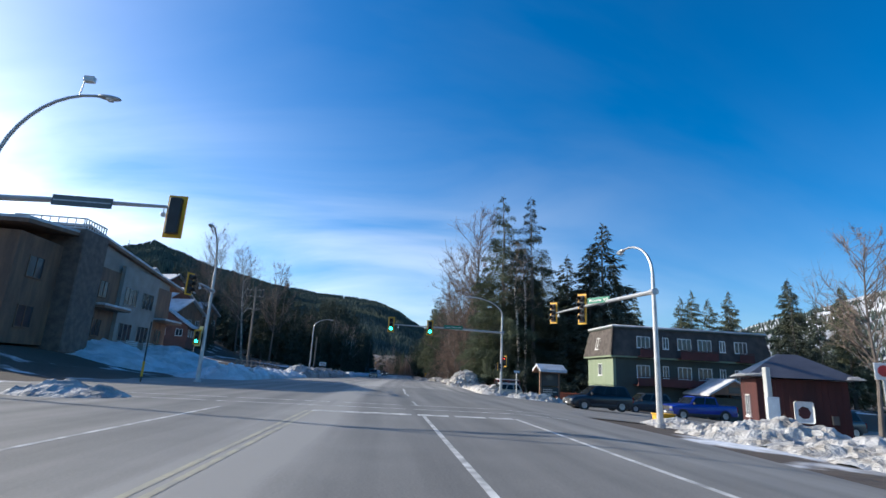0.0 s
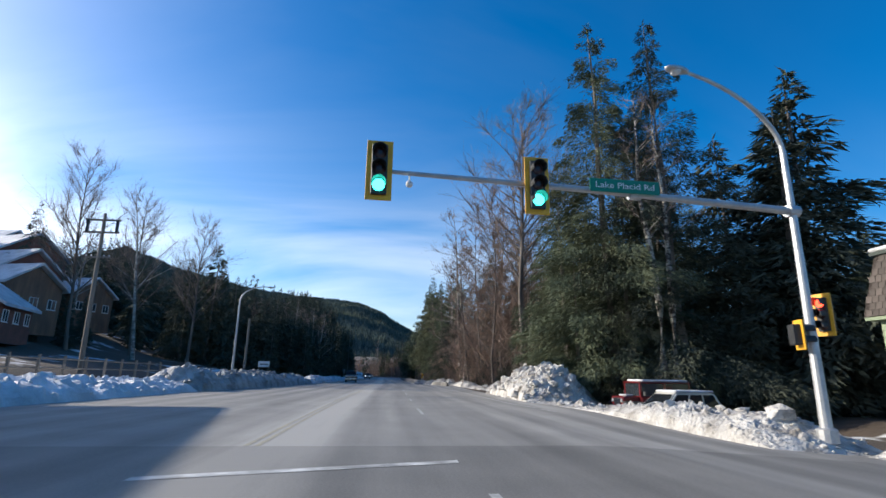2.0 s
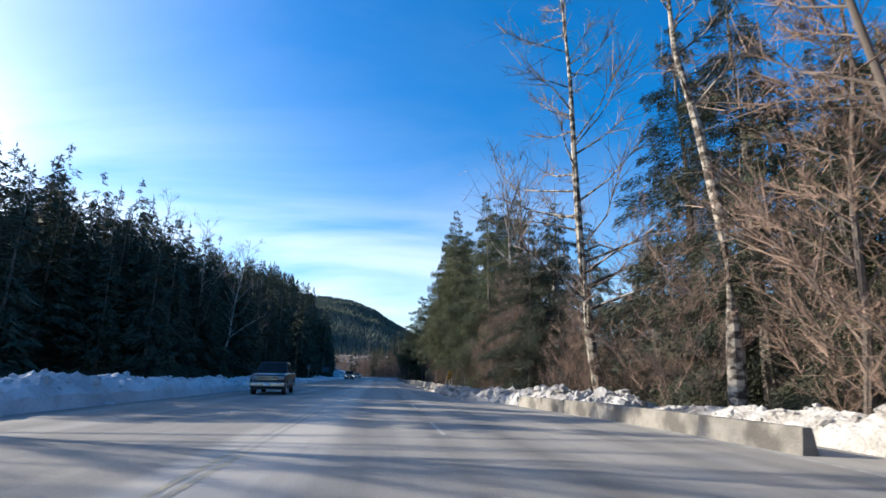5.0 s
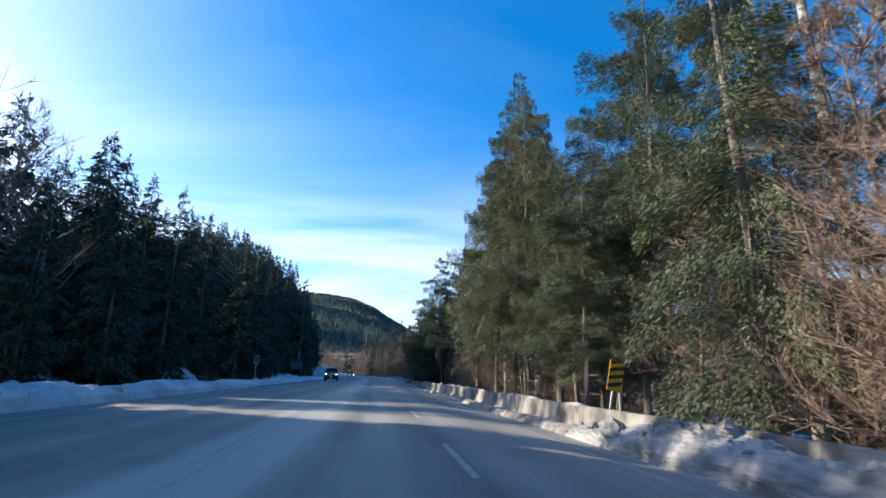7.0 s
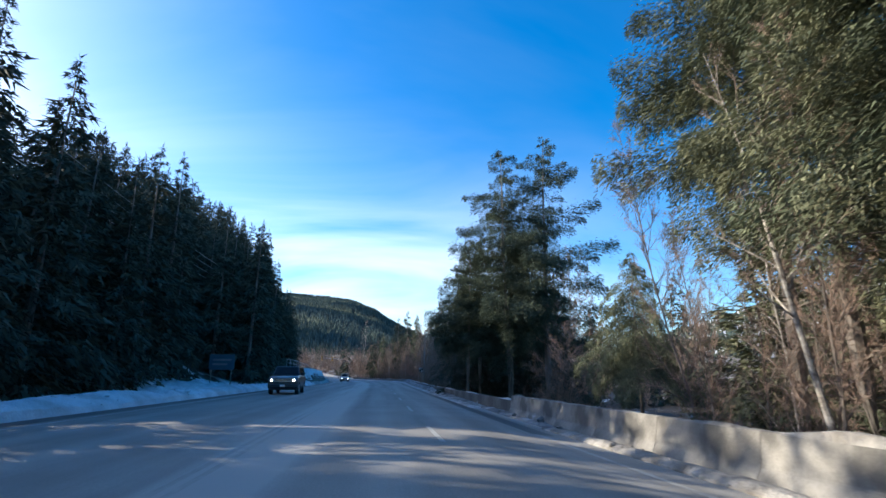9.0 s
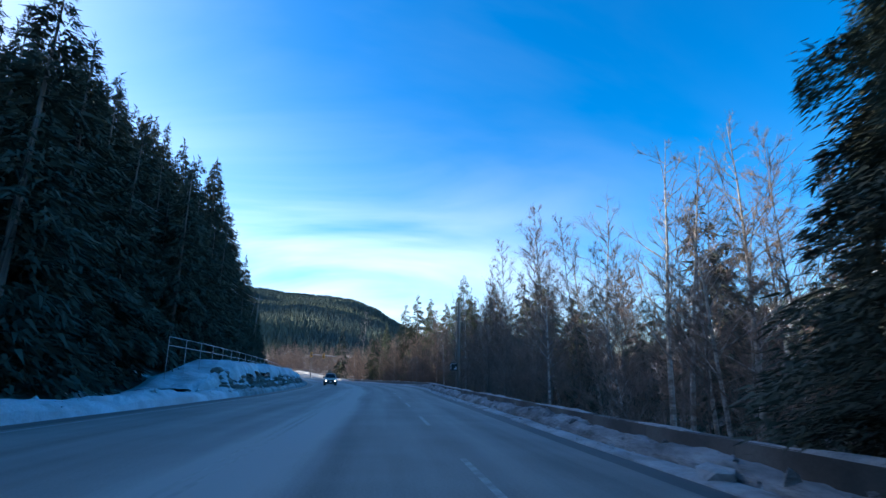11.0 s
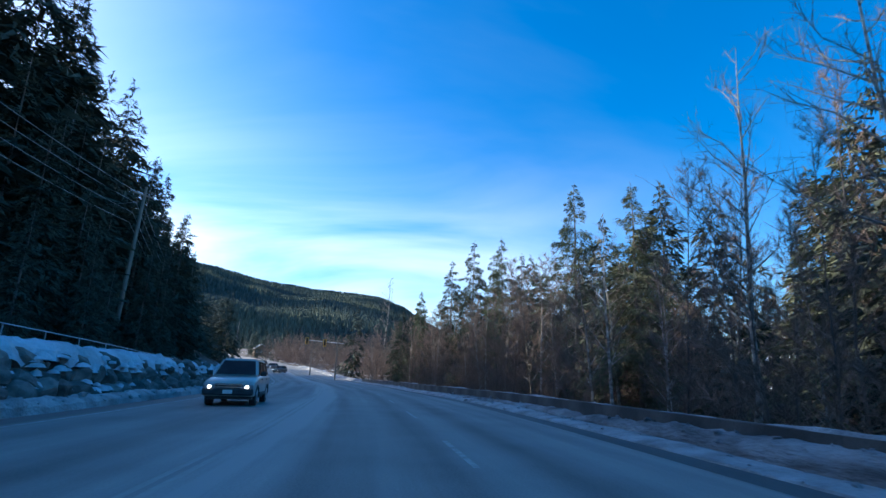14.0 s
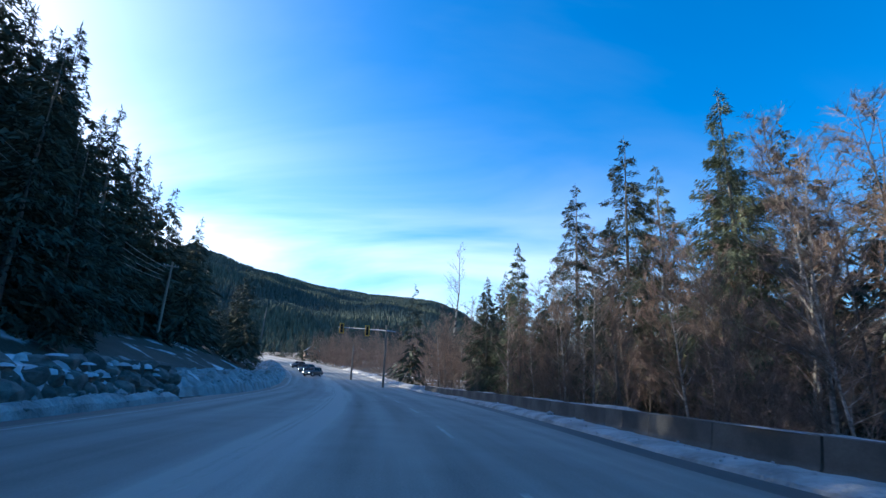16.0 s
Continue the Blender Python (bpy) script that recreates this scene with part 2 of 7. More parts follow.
def vnoise(x, y, seed=0):
    """Smooth value noise of arrays, 0 to 1."""
    xi, yi = np.floor(x).astype(np.int64), np.floor(y).astype(np.int64)
    fx, fy = x - xi, y - yi
    fx, fy = fx * fx * (3 - 2 * fx), fy * fy * (3 - 2 * fy)

    def h(a, b):
        n = (a * 374761393 + b * 668265263 + seed * 974711) & 0x7FFFFFFF
        n = ((n ^ (n >> 13)) * 1274126177) & 0x7FFFFFFF
        return ((n ^ (n >> 16)) & 0xFFFF) / 65535.0
    return (h(xi, yi) * (1 - fx) + h(xi + 1, yi) * fx) * (1 - fy) + (h(xi, yi + 1) * (1 - fx) + h(xi + 1, yi + 1) * fx) * fy


def fbm(x, y, seed=0, octaves=4):
    return sum(vnoise(x * 2 ** o, y * 2 ** o, seed + o) * 0.5 ** (o + 1) for o in range(octaves)) / (1 - 0.5 ** octaves)


def paved_z(x, y):
    """The height of the carriageway: the side street falls away on the right, and the right shoulder has a cross-fall further on."""
    d = x - lane_x(y)
    z = road_z(y) - (1 - sstep(52, 62, y)) * np.clip((x - 5) * 0.06, 0, 2.2)
    return z - np.interp(y, [115, 140, 235, 268, 290], [0, 0.38, 0.36, 0.18, 0.05]) * sstep(1.6, 6.4, d)


def ground_z(x, y):
    x, y = np.asarray(x, dtype=float), np.asarray(y, dtype=float)
    d = x - lane_x(y)
    z = paved_z(x, y)
    town = 1 - sstep(52, 62, y)
    right = np.maximum(d - edge_right(y) - 2.0, 0)
    drop = np.interp(y, [60, 110, 135, 200, 330, 420], [0.9, 1.0, 1.5, 3.2, 3.0, 1.5])
    z = z - (1 - town) * drop * sstep(0, 9, right)
    left = np.maximum(edge_left(y) - d - 2.0, 0)
    rise = np.interp(y, [-60, 40, 100, 180, 230, 270, 380, 450], [0.05, 0.08, 0.13, 0.12, 0.28, 0.34, 0.3, 0.3])
    z = z + rise * np.minimum(left, 130) * sstep(0, 12, left) + sstep(120, 400, left) * 25
    z = z + sstep(60, 20, y) * sstep(0, 8, left - 6) * 1.2
    z = z + 7 * sstep(20, 58, left) * sstep(72, 100, y) * (1 - sstep(150, 190, y))
    z = z - (0.77 - 0.35 * sstep(63, 66, y)) * sstep(11.0, 12.6, x) * (1 - sstep(21, 25, x)) * sstep(58.5, 61, y) * (1 - sstep(69.5, 72, y))   # lot by the inn
    rough = sstep(0.5, 6, np.maximum(left, right * (1 - town)))
    return z + rough * (fbm(x * 0.15, y * 0.15, 5) - 0.5) * 1.2


# ---- ground sheet ----
def ground_sheet():
    xs = np.unique(np.concatenate([np.arange(-60, 60.1, 1.0), np.arange(-160, -60, 5), np.arange(60, 161, 5), [-3000, -1800, -1000, -600, -400, -300, -220, 220, 300, 400, 600, 1000, 1800, 3000]]))
    ys = np.unique(np.concatenate([np.arange(-40, 460, 1.5), np.arange(460, 900, 8), [-3000, -1500, -600, -300, -150, -80, 1000, 1300, 1700, 2300, 3200]]))
    X, Y = np.meshgrid(xs, ys)
    lx = lane_x(np.clip(Y, -60, 900))
    XX = X + lx * np.clip(1 - np.maximum(np.abs(X) - 60, 0) / 300, 0, 1)
    Z = ground_z(XX, Y)
    d = XX - lane_x(Y)
    paved = (d > edge_left(Y) - 1.0) & (d < edge_right(Y) + 1.0)
    paved |= (Y < 52) & (XX > -40) & (XX < 62) & (Y > 16) & (XX > -22)
    Z = Z - np.where(paved, 0.05, 0.0)
    n, m = X.shape
    idx = np.arange(n * m).reshape(n, m)
    f = np.stack([idx[:-1, :-1], idx[:-1, 1:], idx[1:, 1:], idx[1:, :-1]], -1).reshape(-1, 4)
    me = raw_mesh("ground", np.stack([XX, Y, Z], -1).reshape(-1, 3), f.tolist(), GROUND, True)
    return tagged(new("ground", me), "old snow and brown forest floor beside the highway", "ground", kind="structure")


GROUND = material("forest_floor_snow", (0.7, 0.71, 0.73), (0.075, 0.055, 0.04), 0.9, 0.22, 3, 0.6, bump_dist=0.15, span=(0.33, 0.42))
ground_sheet()


# ---- road ----
def asphalt(name="salted_asphalt", tone=1.0):
    m = bpy.data.materials.new(name)
    m.use_nodes = True
    nt = m.node_tree
    b = nt.nodes["Principled BSDF"]
    uv = nt.nodes.new("ShaderNodeUVMap")
    uv.uv_map = "lane"
    sep = nt.nodes.new("ShaderNodeSeparateXYZ")
    nt.links.new(uv.outputs[0], sep.inputs[0])
    # wheel tracks run along the lanes: pale salt between them
    mul = nt.nodes.new("ShaderNodeMath")
    mul.operation = "MULTIPLY_ADD"
    mul.inputs[1].default_value, mul.inputs[2].default_value = 2 * math.pi / 1.83, 0.9
    nt.links.new(sep.outputs[0], mul.inputs[0])
    sn = nt.nodes.new("ShaderNodeMath")
    sn.operation = "SINE"
    nt.links.new(mul.outputs[0], sn.inputs[0])
    st = nt.nodes.new("ShaderNodeMapping")
    st.inputs["Scale"].default_value = (1.2, 0.05, 1)
    nt.links.new(uv.outputs[0], st.inputs[0])
    n0 = nt.nodes.new("ShaderNodeTexNoise")
    n0.inputs["Scale"].default_value, n0.inputs["Detail"].default_value = 1.0, 5
    nt.links.new(st.outputs[0], n0.inputs["Vector"])
    n1 = nt.nodes.new("ShaderNodeTexNoise")
    n1.inputs["Scale"].default_value, n1.inputs["Detail"].default_value = 0.5, 6
    nt.links.new(uv.outputs[0], n1.inputs["Vector"])
    n2 = nt.nodes.new("ShaderNodeTexNoise")
    n2.inputs["Scale"].default_value, n2.inputs["Detail"].default_value = 28, 6
    nt.links.new(uv.outputs[0], n2.inputs["Vector"])
    a1 = nt.nodes.new("ShaderNodeMath")
    a1.operation = "MULTIPLY_ADD"
    a1.inputs[1].default_value = 0.055
    nt.links.new(sn.outputs[0], a1.inputs[0])
    a0 = nt.nodes.new("ShaderNodeMath")
    a0.operation = "MULTIPLY_ADD"
    a0.inputs[1].default_value, a0.inputs[2].default_value = 0.6, -0.02
    nt.links.new(n0.outputs[0], a0.inputs[0])
    nt.links.new(a0.outputs[0], a1.inputs[2])
    a2 = nt.nodes.new("ShaderNodeMath")
    a2.operation = "MULTIPLY_ADD"
    a2.inputs[1].default_value = 0.42
    nt.links.new(n2.outputs[0], a2.inputs[0])
    nt.links.new(a1.outputs[0], a2.inputs[2])
    a3 = nt.nodes.new("ShaderNodeMath")
    a3.operation = "MULTIPLY_ADD"
    a3.inputs[1].default_value = 0.3
    nt.links.new(n1.outputs[0], a3.inputs[0])
    nt.links.new(a2.outputs[0], a3.inputs[2])
    # salt dust gathers along the centre line and the shoulder
    off = nt.nodes.new("ShaderNodeMath")
    off.operation = "ADD"
    off.inputs[1].default_value = 2.0
    nt.links.new(sep.outputs[0], off.inputs[0])
    dist = nt.nodes.new("ShaderNodeMath")
    dist.operation = "ABSOLUTE"
    nt.links.new(off.outputs[0], dist.inputs[0])
    band = nt.nodes.new("ShaderNodeMapRange")
    band.interpolation_type = "SMOOTHSTEP"
    band.inputs[1].default_value, band.inputs[2].default_value, band.inputs[3].default_value, band.inputs[4].default_value = 0.1, 1.5, 0.95, 0.0
    nt.links.new(dist.outputs[0], band.inputs[0])
    edge = nt.nodes.new("ShaderNodeMapRange")
    edge.interpolation_type = "SMOOTHSTEP"
    edge.inputs[1].default_value, edge.inputs[2].default_value, edge.inputs[4].default_value = 3.2, 5.0, 0.2
    nt.links.new(sep.outputs[0], edge.inputs[0])
    dust = nt.nodes.new("ShaderNodeMath")
    nt.links.new(band.outputs[0], dust.inputs[0])
    nt.links.new(edge.outputs[0], dust.inputs[1])
    a4 = nt.nodes.new("ShaderNodeMath")
    a4.operation = "MULTIPLY_ADD"
    nt.links.new(dust.outputs[0], a4.inputs[0])
    nt.links.new(n0.outputs[0], a4.inputs[1])
    nt.links.new(a3.outputs[0], a4.inputs[2])
    cr = nt.nodes.new("ShaderNodeValToRGB")
    cr.color_ramp.elements[0].position, cr.color_ramp.elements[0].color = 0.35, (0.1 * tone, 0.096 * tone, 0.088 * tone, 1)
    cr.color_ramp.elements[1].position, cr.color_ramp.elements[1].color = 1.0, (0.37 * tone, 0.352 * tone, 0.32 * tone, 1)
    nt.links.new(a4.outputs[0], cr.inputs[0])
    nt.links.new(cr.outputs[0], b.inputs["Base Color"])
    b.inputs["Roughness"].default_value = 0.75
    bp = nt.nodes.new("ShaderNodeBump")
    bp.inputs["Strength"].default_value, bp.inputs["Distance"].default_value = 0.3, 0.01
    nt.links.new(n2.outputs[0], bp.inputs["Height"])
    nt.links.new(bp.outputs[0], b.inputs["Normal"])
    return m


ASPHALT = asphalt()
ASPHALT_OLD = asphalt("older_asphalt", 0.72)


def strip(name, y0, y1, d0, d1, lift, mat, step=2.0, cols=2, along=True):
    """A strip that follows the lane from y0 to y1 between two offsets (numbers or functions of y)."""
    ys = np.linspace(y0, y1, max(2, int((y1 - y0) / step) + 1))
    f0 = d0(ys) if callable(d0) else np.full_like(ys, d0)
    f1 = d1(ys) if callable(d1) else np.full_like(ys, d1)
    t = np.linspace(0, 1, cols)
    D = f0[:, None] * (1 - t) + f1[:, None] * t
    X = D + lane_x(ys)[:, None]
    Y = np.repeat(ys[:, None], cols, 1)
    Z = paved_z(X, Y) + lift
    idx = np.arange(X.size).reshape(X.shape)
    f = np.stack([idx[:-1, :-1], idx[:-1, 1:], idx[1:, 1:], idx[1:, :-1]], -1).reshape(-1, 4)
    me = raw_mesh(name, np.stack([X, Y, Z], -1).reshape(-1, 3), f.tolist(), mat)
    uv = me.uv_layers.new(name="lane")
    li = np.zeros(len(me.loops), dtype=np.int32)
    me.loops.foreach_get("vertex_index", li)
    uv.data.foreach_set("uv", np.stack([D.ravel()[li], Y.ravel()[li]], -1).astype(np.float32).ravel())
    return new(name, me)


junction = strip("junction_road", -60, 50, lambda y: edge_left(y) - 0.6, lambda y: edge_right(y) + 0.6, 0.0, ASPHALT_OLD, 2.0, 24)
tagged(junction, "older grey asphalt of the junction with salt streaks", "road", kind="structure")
road = strip("road", 50, 900, lambda y: edge_left(y) - 0.6, lambda y: edge_right(y) + 0.6, 0.0, ASPHALT, 2.0, 24)
tagged(road, "dry salt-grey asphalt highway with faint wheel tracks", "road", kind="structure")


def street(name, x0, x1, y0, y1):
    xs, ys = np.linspace(x0, x1, 40), np.linspace(y0, y1, 24)
    X, Y = np.meshgrid(xs, ys)
    d = X - lane_x(Y)
    Z = road_z(Y) - np.clip((X - 5) * 0.06, 0, 2.2) - 0.006
    idx = np.arange(X.size).reshape(X.shape)
    f = np.stack([idx[:-1, :-1], idx[:-1, 1:], idx[1:, 1:], idx[1:, :-1]], -1).reshape(-1, 4)
    me = raw_mesh(name, np.stack([X, Y, Z], -1).reshape(-1, 3), f.tolist(), ASPHALT_OLD)
    uv = me.uv_layers.new(name="lane")
    li = np.zeros(len(me.loops), dtype=np.int32)
    me.loops.foreach_get("vertex_index", li)
    uv.data.foreach_set("uv", np.stack([Y.ravel()[li], X.ravel()[li]], -1).astype(np.float32).ravel())
    return tagged(new(name, me), "grey asphalt side street crossing the highway", "road", kind="structure")


street("side_street_east", 6, 62, 24, 52)
street("side_street_west", -60, -10, 20, 50)

PAINT_FAINT = material("faint_white_road_paint", (0.4, 0.4, 0.38), (0.24, 0.235, 0.22), 0.7, 3.5, 20, 0.1)
PAINT = material("worn_white_road_paint", (0.66, 0.65, 0.62), (0.26, 0.255, 0.24), 0.7, 2.5, 20, 0.1)
PAINT_Y = material("worn_yellow_road_paint", (0.38, 0.34, 0.24), (0.28, 0.265, 0.22), 0.7, 2.0, 20, 0.1)
markings = thing("road_markings", "worn white and yellow painted lane lines", "markings", kind="structure")


def mark(y0, y1, d0, d1, mat=None, cols=2):
    ob = strip("line", y0, y1, d0, d1, 0.004 if cols == 2 else 0.006, mat or PAINT, 3.0 if cols == 2 else 0.05, cols)
    ob.parent = markings
    return ob


PAINT_DIM = material("salt_hidden_yellow_paint", (0.37, 0.36, 0.32), (0.26, 0.255, 0.235), 0.75, 0.6, 14, 0.1, stretch=(1, 0.2, 1))
for a, b, m_ in ((-60, 17, PAINT_Y), (50, 110, PAINT_Y), (110, 560, PAINT_DIM)):
    mark(a, b, -2.42, -2.32, m_)
    mark(a, b, -2.22, -2.12, m_)
mark(-60, 17, -5.05, -4.95)
mark(-60, 17, 4.25, 4.37)
y = 22.0
while y < 480:
    if not 46 < y < 52:
        mark(y, y + 3.2, 1.3 + 0.4 * sstep(250, 310, y), 1.41 + 0.4 * sstep(250, 310, y), PAINT_FAINT)
    y += 9.0
mark(-60, 17, 1.22, 1.33)
mark(34, 46, 1.2, 1.32)
for a, b in ((-2.2, 0.9), (1.1, 2.1), (2.3, 3.3), (3.45, 4.2)):
    mark(16.75, 17.3, a, b, None, 12)
for yc in (19.5, 21.9):
    for a, b in ((-10.5, -6.2), (-5.9, -2.2), (-1.9, 0.8), (1.1, 7.0)):
        mark(yc, yc + 0.16, a, b, None, 40)
stop_bar = mark(47.45, 47.7, -3.0, 1.2, None, 20)
for v in stop_bar.data.vertices:
    v.co.y += 0.27 * (v.co.x + 0.6)
mark(60, 560, lambda y: edge_left(y) + 1.0, lambda y: edge_left(y) + 1.15, PAINT_FAINT)
mark(60, 200, lambda y: edge_right(y) - 1.2, lambda y: edge_right(y) - 1.05, PAINT_FAINT)


WET = material("dark_damp_asphalt", (0.055, 0.053, 0.05), (0.1, 0.095, 0.088), 0.6, 0.5, 20, 0.2, bump_dist=0.01, stretch=(1, 0.15, 1))
for nm, y0, y1, d0, d1 in (("shoulder_right", 196, 392, lambda y: BAR(y) - 0.9 - VERGE(y), lambda y: BAR(y) - 0.25 - VERGE(y)), ("shoulder_left", 185, 420, lambda y: edge_left(y) - 0.3, lambda y: edge_left(y) + 0.75)):
    tagged(strip(nm, y0, y1, d0, d1, 0.004, WET, 2.0, 3), "dark damp strip of bare asphalt at the road edge", "road", kind="structure")


# ---- trees ----
def conifer_meshes(seed, height, radius, bare=0.12, spray=0.4, droop=0.3, needles=None, ragged=0.25, power=0.8, whorls=1.15, cover=1.0, dead=0.9):
    """Trunk and crown of one conifer: whorls of boughs, each a flat uneven fan of small needle sprays."""
    rng = np.random.default_rng(seed)
    P, D, W = [], [], []
    levels = int(height * whorls)
    z0 = height * bare
    for i in range(levels):
        for _ in range(rng.integers(5, 8)):
            t = min(0.985, (i + rng.random()) / levels)
            z = z0 + (height - z0) * t
            env = radius * (1 - t) ** power * (0.7 + 0.3 * min(1, t * 6)) + 0.12
            L = max(0.2, env * (1 + np.clip(rng.normal(), -1.8, 1.5) * ragged))
            a = rng.uniform(0, 2 * math.pi)
            out = np.array([math.cos(a), math.sin(a), 0.0])
            side = np.array([-out[1], out[0], 0.0])
            lift = rng.uniform(-0.12, 0.2) + 0.35 * t
            hang = rng.random() ** 2 * (0.1 + 0.14 * min(L, 3.0))
            k = min(spray, 0.45 * L + 0.12)
            n = int(max(6, cover * (0.42 * L * L + 0.35 * L) / ((0.105 if spray < 0.45 else 0.13) * k * k) * (0.66 if L > 2 else 0.9)))
            s = np.clip(rng.random(n) ** 0.62, 0.06, 1.0)
            half = (0.36 * L * (1.05 - s) ** 0.75 * np.minimum(1, s * 4)) + 0.06
            u = rng.uniform(-1, 1, n) * half
            dz = lift * L * s - droop * L * s * s * 1.2 - 0.25 * np.abs(u) + rng.normal(size=n) * (0.05 + 0.03 * L) - hang * rng.random(n) ** 2 * 3
            P.append(np.array([0, 0, z]) + out * (L * s)[:, None] + side * u[:, None] + np.array([0, 0, 1.0]) * dz[:, None])
            d = out * rng.uniform(0.5, 1.0, n)[:, None] + side * (np.sign(u) * rng.uniform(0.05, 0.75, n))[:, None] + rng.normal(size=(n, 3)) * 0.2
            d[:, 2] += lift * 0.4 - droop * s * 0.9 - rng.uniform(0, 0.65, n)
            D.append(d / np.linalg.norm(d, axis=1)[:, None])
            W.append(k * rng.uniform(0.55, 1.3, n))
    # the leading shoot
    n = 10
    P.append(np.stack([np.zeros(n), np.zeros(n), height * np.linspace(0.93, 1.0, n)], -1))
    d = rng.normal(size=(n, 3)) * 0.5 + np.array([0, 0, 0.8])
    D.append(d / np.linalg.norm(d, axis=1)[:, None])
    W.append(np.full(n, min(spray, 0.5)))
    P, D, W = np.concatenate(P), np.concatenate(D), np.concatenate(W)
    n = len(P)
    ax = np.cross(D, np.array([0, 0, 1.0]) + rng.normal(size=(n, 3)) * 0.7)
    slim = 0.72 if spray < 0.45 else 0.9
    ax = ax / (np.linalg.norm(ax, axis=1) + 1e-6)[:, None] * (W * slim * rng.uniform(0.10, 0.2, n))[:, None]
    tip = P + D * W[:, None]
    V = np.stack([P + ax, tip, P - ax], 1).reshape(-1, 3)
    F = np.arange(3 * n).reshape(-1, 3).tolist()
    crown = raw_mesh("crown", V, F, needles or NEEDLE)
    bm = bmesh.new()
    r = 0.011 * height + 0.05
    wob = [rng.normal() * 0.02 * height / 10 for _ in range(12)]
    hs = np.linspace(0, 1, 6)
    tube(bm, [(wob[i], wob[i + 6], -0.8 + h * (height * 0.985 + 0.8)) for i, h in enumerate(hs)], [r * (1 - 0.93 * h) * (1.35 if i == 0 else 1) for i, h in enumerate(hs)], 7)
    # dead stubs below the crown
    for k in range(int(height * dead)):
        z = rng.uniform(0.05, max(0.3, bare + 0.12)) * height
        a = rng.uniform(0, 6.28)
        L = rng.uniform(0.4, 1.6) if dead < 3 else rng.uniform(0.6, 2.4)
        tube(bm, [(0, 0, z), (math.cos(a) * L * 0.6, math.sin(a) * L * 0.6, z + rng.uniform(-0.1, 0.15)), (math.cos(a + 0.12) * L, math.sin(a + 0.12) * L, z + rng.uniform(-0.6, 0.1))], [0.022, 0.014, 0.004], 3, False)
    trunk = bpy.data.meshes.new("trunk")
    bm.to_mesh(trunk)
    bm.free()
    trunk.materials.append(BARK)
    return trunk, crown


def bare_meshes(seed, height, spread=0.3, limbs=26, twigs=9, bark=None, twig=None, fork=0.35, lean=0.05, start=0.25, fine=1.0, girth=1.0, limb=0.42, thick=1.0):
    """Trunk and branches of one leafless tree."""
    rng = np.random.default_rng(seed)
    bm = bmesh.new()
    V, F = [], []
    r0 = (0.008 * height + 0.04) * girth
    n = 7
    drift = np.cumsum(rng.normal(size=(n, 2)) * 0.007 * height, axis=0) + np.linspace(0, 1, n)[:, None] ** 1.3 * rng.normal(size=2) * lean * height
    drift[0] = 0
    pts = [np.array([*drift[i], -0.6 + (height + 0.6) * i / (n - 1)]) for i in range(n)]
    tube(bm, [tuple(p) for p in pts], [r0 * (1 - 0.95 * i / (n - 1)) * (1.12 if i == 0 else 1) for i in range(n)], 8)

    def sliver(p, q, w):
        ax = np.cross(q - p, rng.normal(size=3))
        ax = ax / (np.linalg.norm(ax) + 1e-6) * w * thick
        b = len(V)
        V.extend([p - ax, p + ax, q])
        F.append((b, b + 1, b + 2))

    def spray(p, q, count, size):
        d = q - p
        for _ in range(count):
            s = rng.uniform(0.15, 1)
            o = p + d * s
            v = d / (np.linalg.norm(d) + 1e-6) * rng.uniform(0.5, 1) + rng.normal(size=3) * 0.45 + np.array([0, 0, 0.25])
            e = o + v / np.linalg.norm(v) * size * rng.uniform(0.5, 1.2)
            sliver(o, e, 0.009 + 0.004 * size)
            for _ in range(int(2 * fine)):
                o2 = o + (e - o) * rng.uniform(0.2, 0.9)
                v2 = (e - o) / size + rng.normal(size=3) * 0.6
                sliver(o2, o2 + v2 / np.linalg.norm(v2) * size * rng.uniform(0.25, 0.6), 0.0085)

    for i in range(limbs):
        h = start + (0.97 - start) * (i + rng.uniform(0, 1)) / limbs
        f = h * (n - 1)
        j = min(int(f), n - 2)
        p = pts[j] + (pts[j + 1] - pts[j]) * (f - j)
        a = rng.uniform(0, 6.28)
        up = rng.uniform(0.35, 1.1) + fork
        L = height * spread * (1.05 - h) ** 0.6 * rng.uniform(0.5, 1.15)
        v = np.array([math.cos(a), math.sin(a), up])
        v = v / np.linalg.norm(v)
        q1 = p + v * L * 0.5 + rng.normal(size=3) * 0.05 * L
        v2 = v + np.array([0, 0, rng.uniform(-0.15, 0.35)]) + rng.normal(size=3) * 0.15
        q2 = q1 + v2 / np.linalg.norm(v2) * L * 0.5
        r = r0 * (1 - 0.9 * h) * limb + 0.01
        tube(bm, [tuple(p), tuple(q1), tuple(q2)], [r, r * 0.6, 0.006], 4, False)
        spray(p, q1, twigs // 3, L * 0.3)
        spray(q1, q2, twigs, L * 0.42 + 0.15)
    trunk = bpy.data.meshes.new("trunk")
    bm.to_mesh(trunk)
    bm.free()
    trunk.materials.append(bark or GREYBARK)
    return trunk, raw_mesh("crown", V, F, twig or TWIG)


def plant(name, meshes, x, y, z=None, size=1.0, turn=0.0, lean=(0, 0), label="", group="", wide=1.0):
    ob = thing(name, label, "tree", group)
    z = float(ground_z(x, y)) if z is None else z
    ob.matrix_basis = pose(x, y, z, lean[0], lean[1], turn) @ Matrix.Diagonal((size * wide, size * wide, size, 1))
    for nm, me in zip(("trunk", "crown"), meshes):
        p = new(nm, me)
        p.parent = ob
    return ob


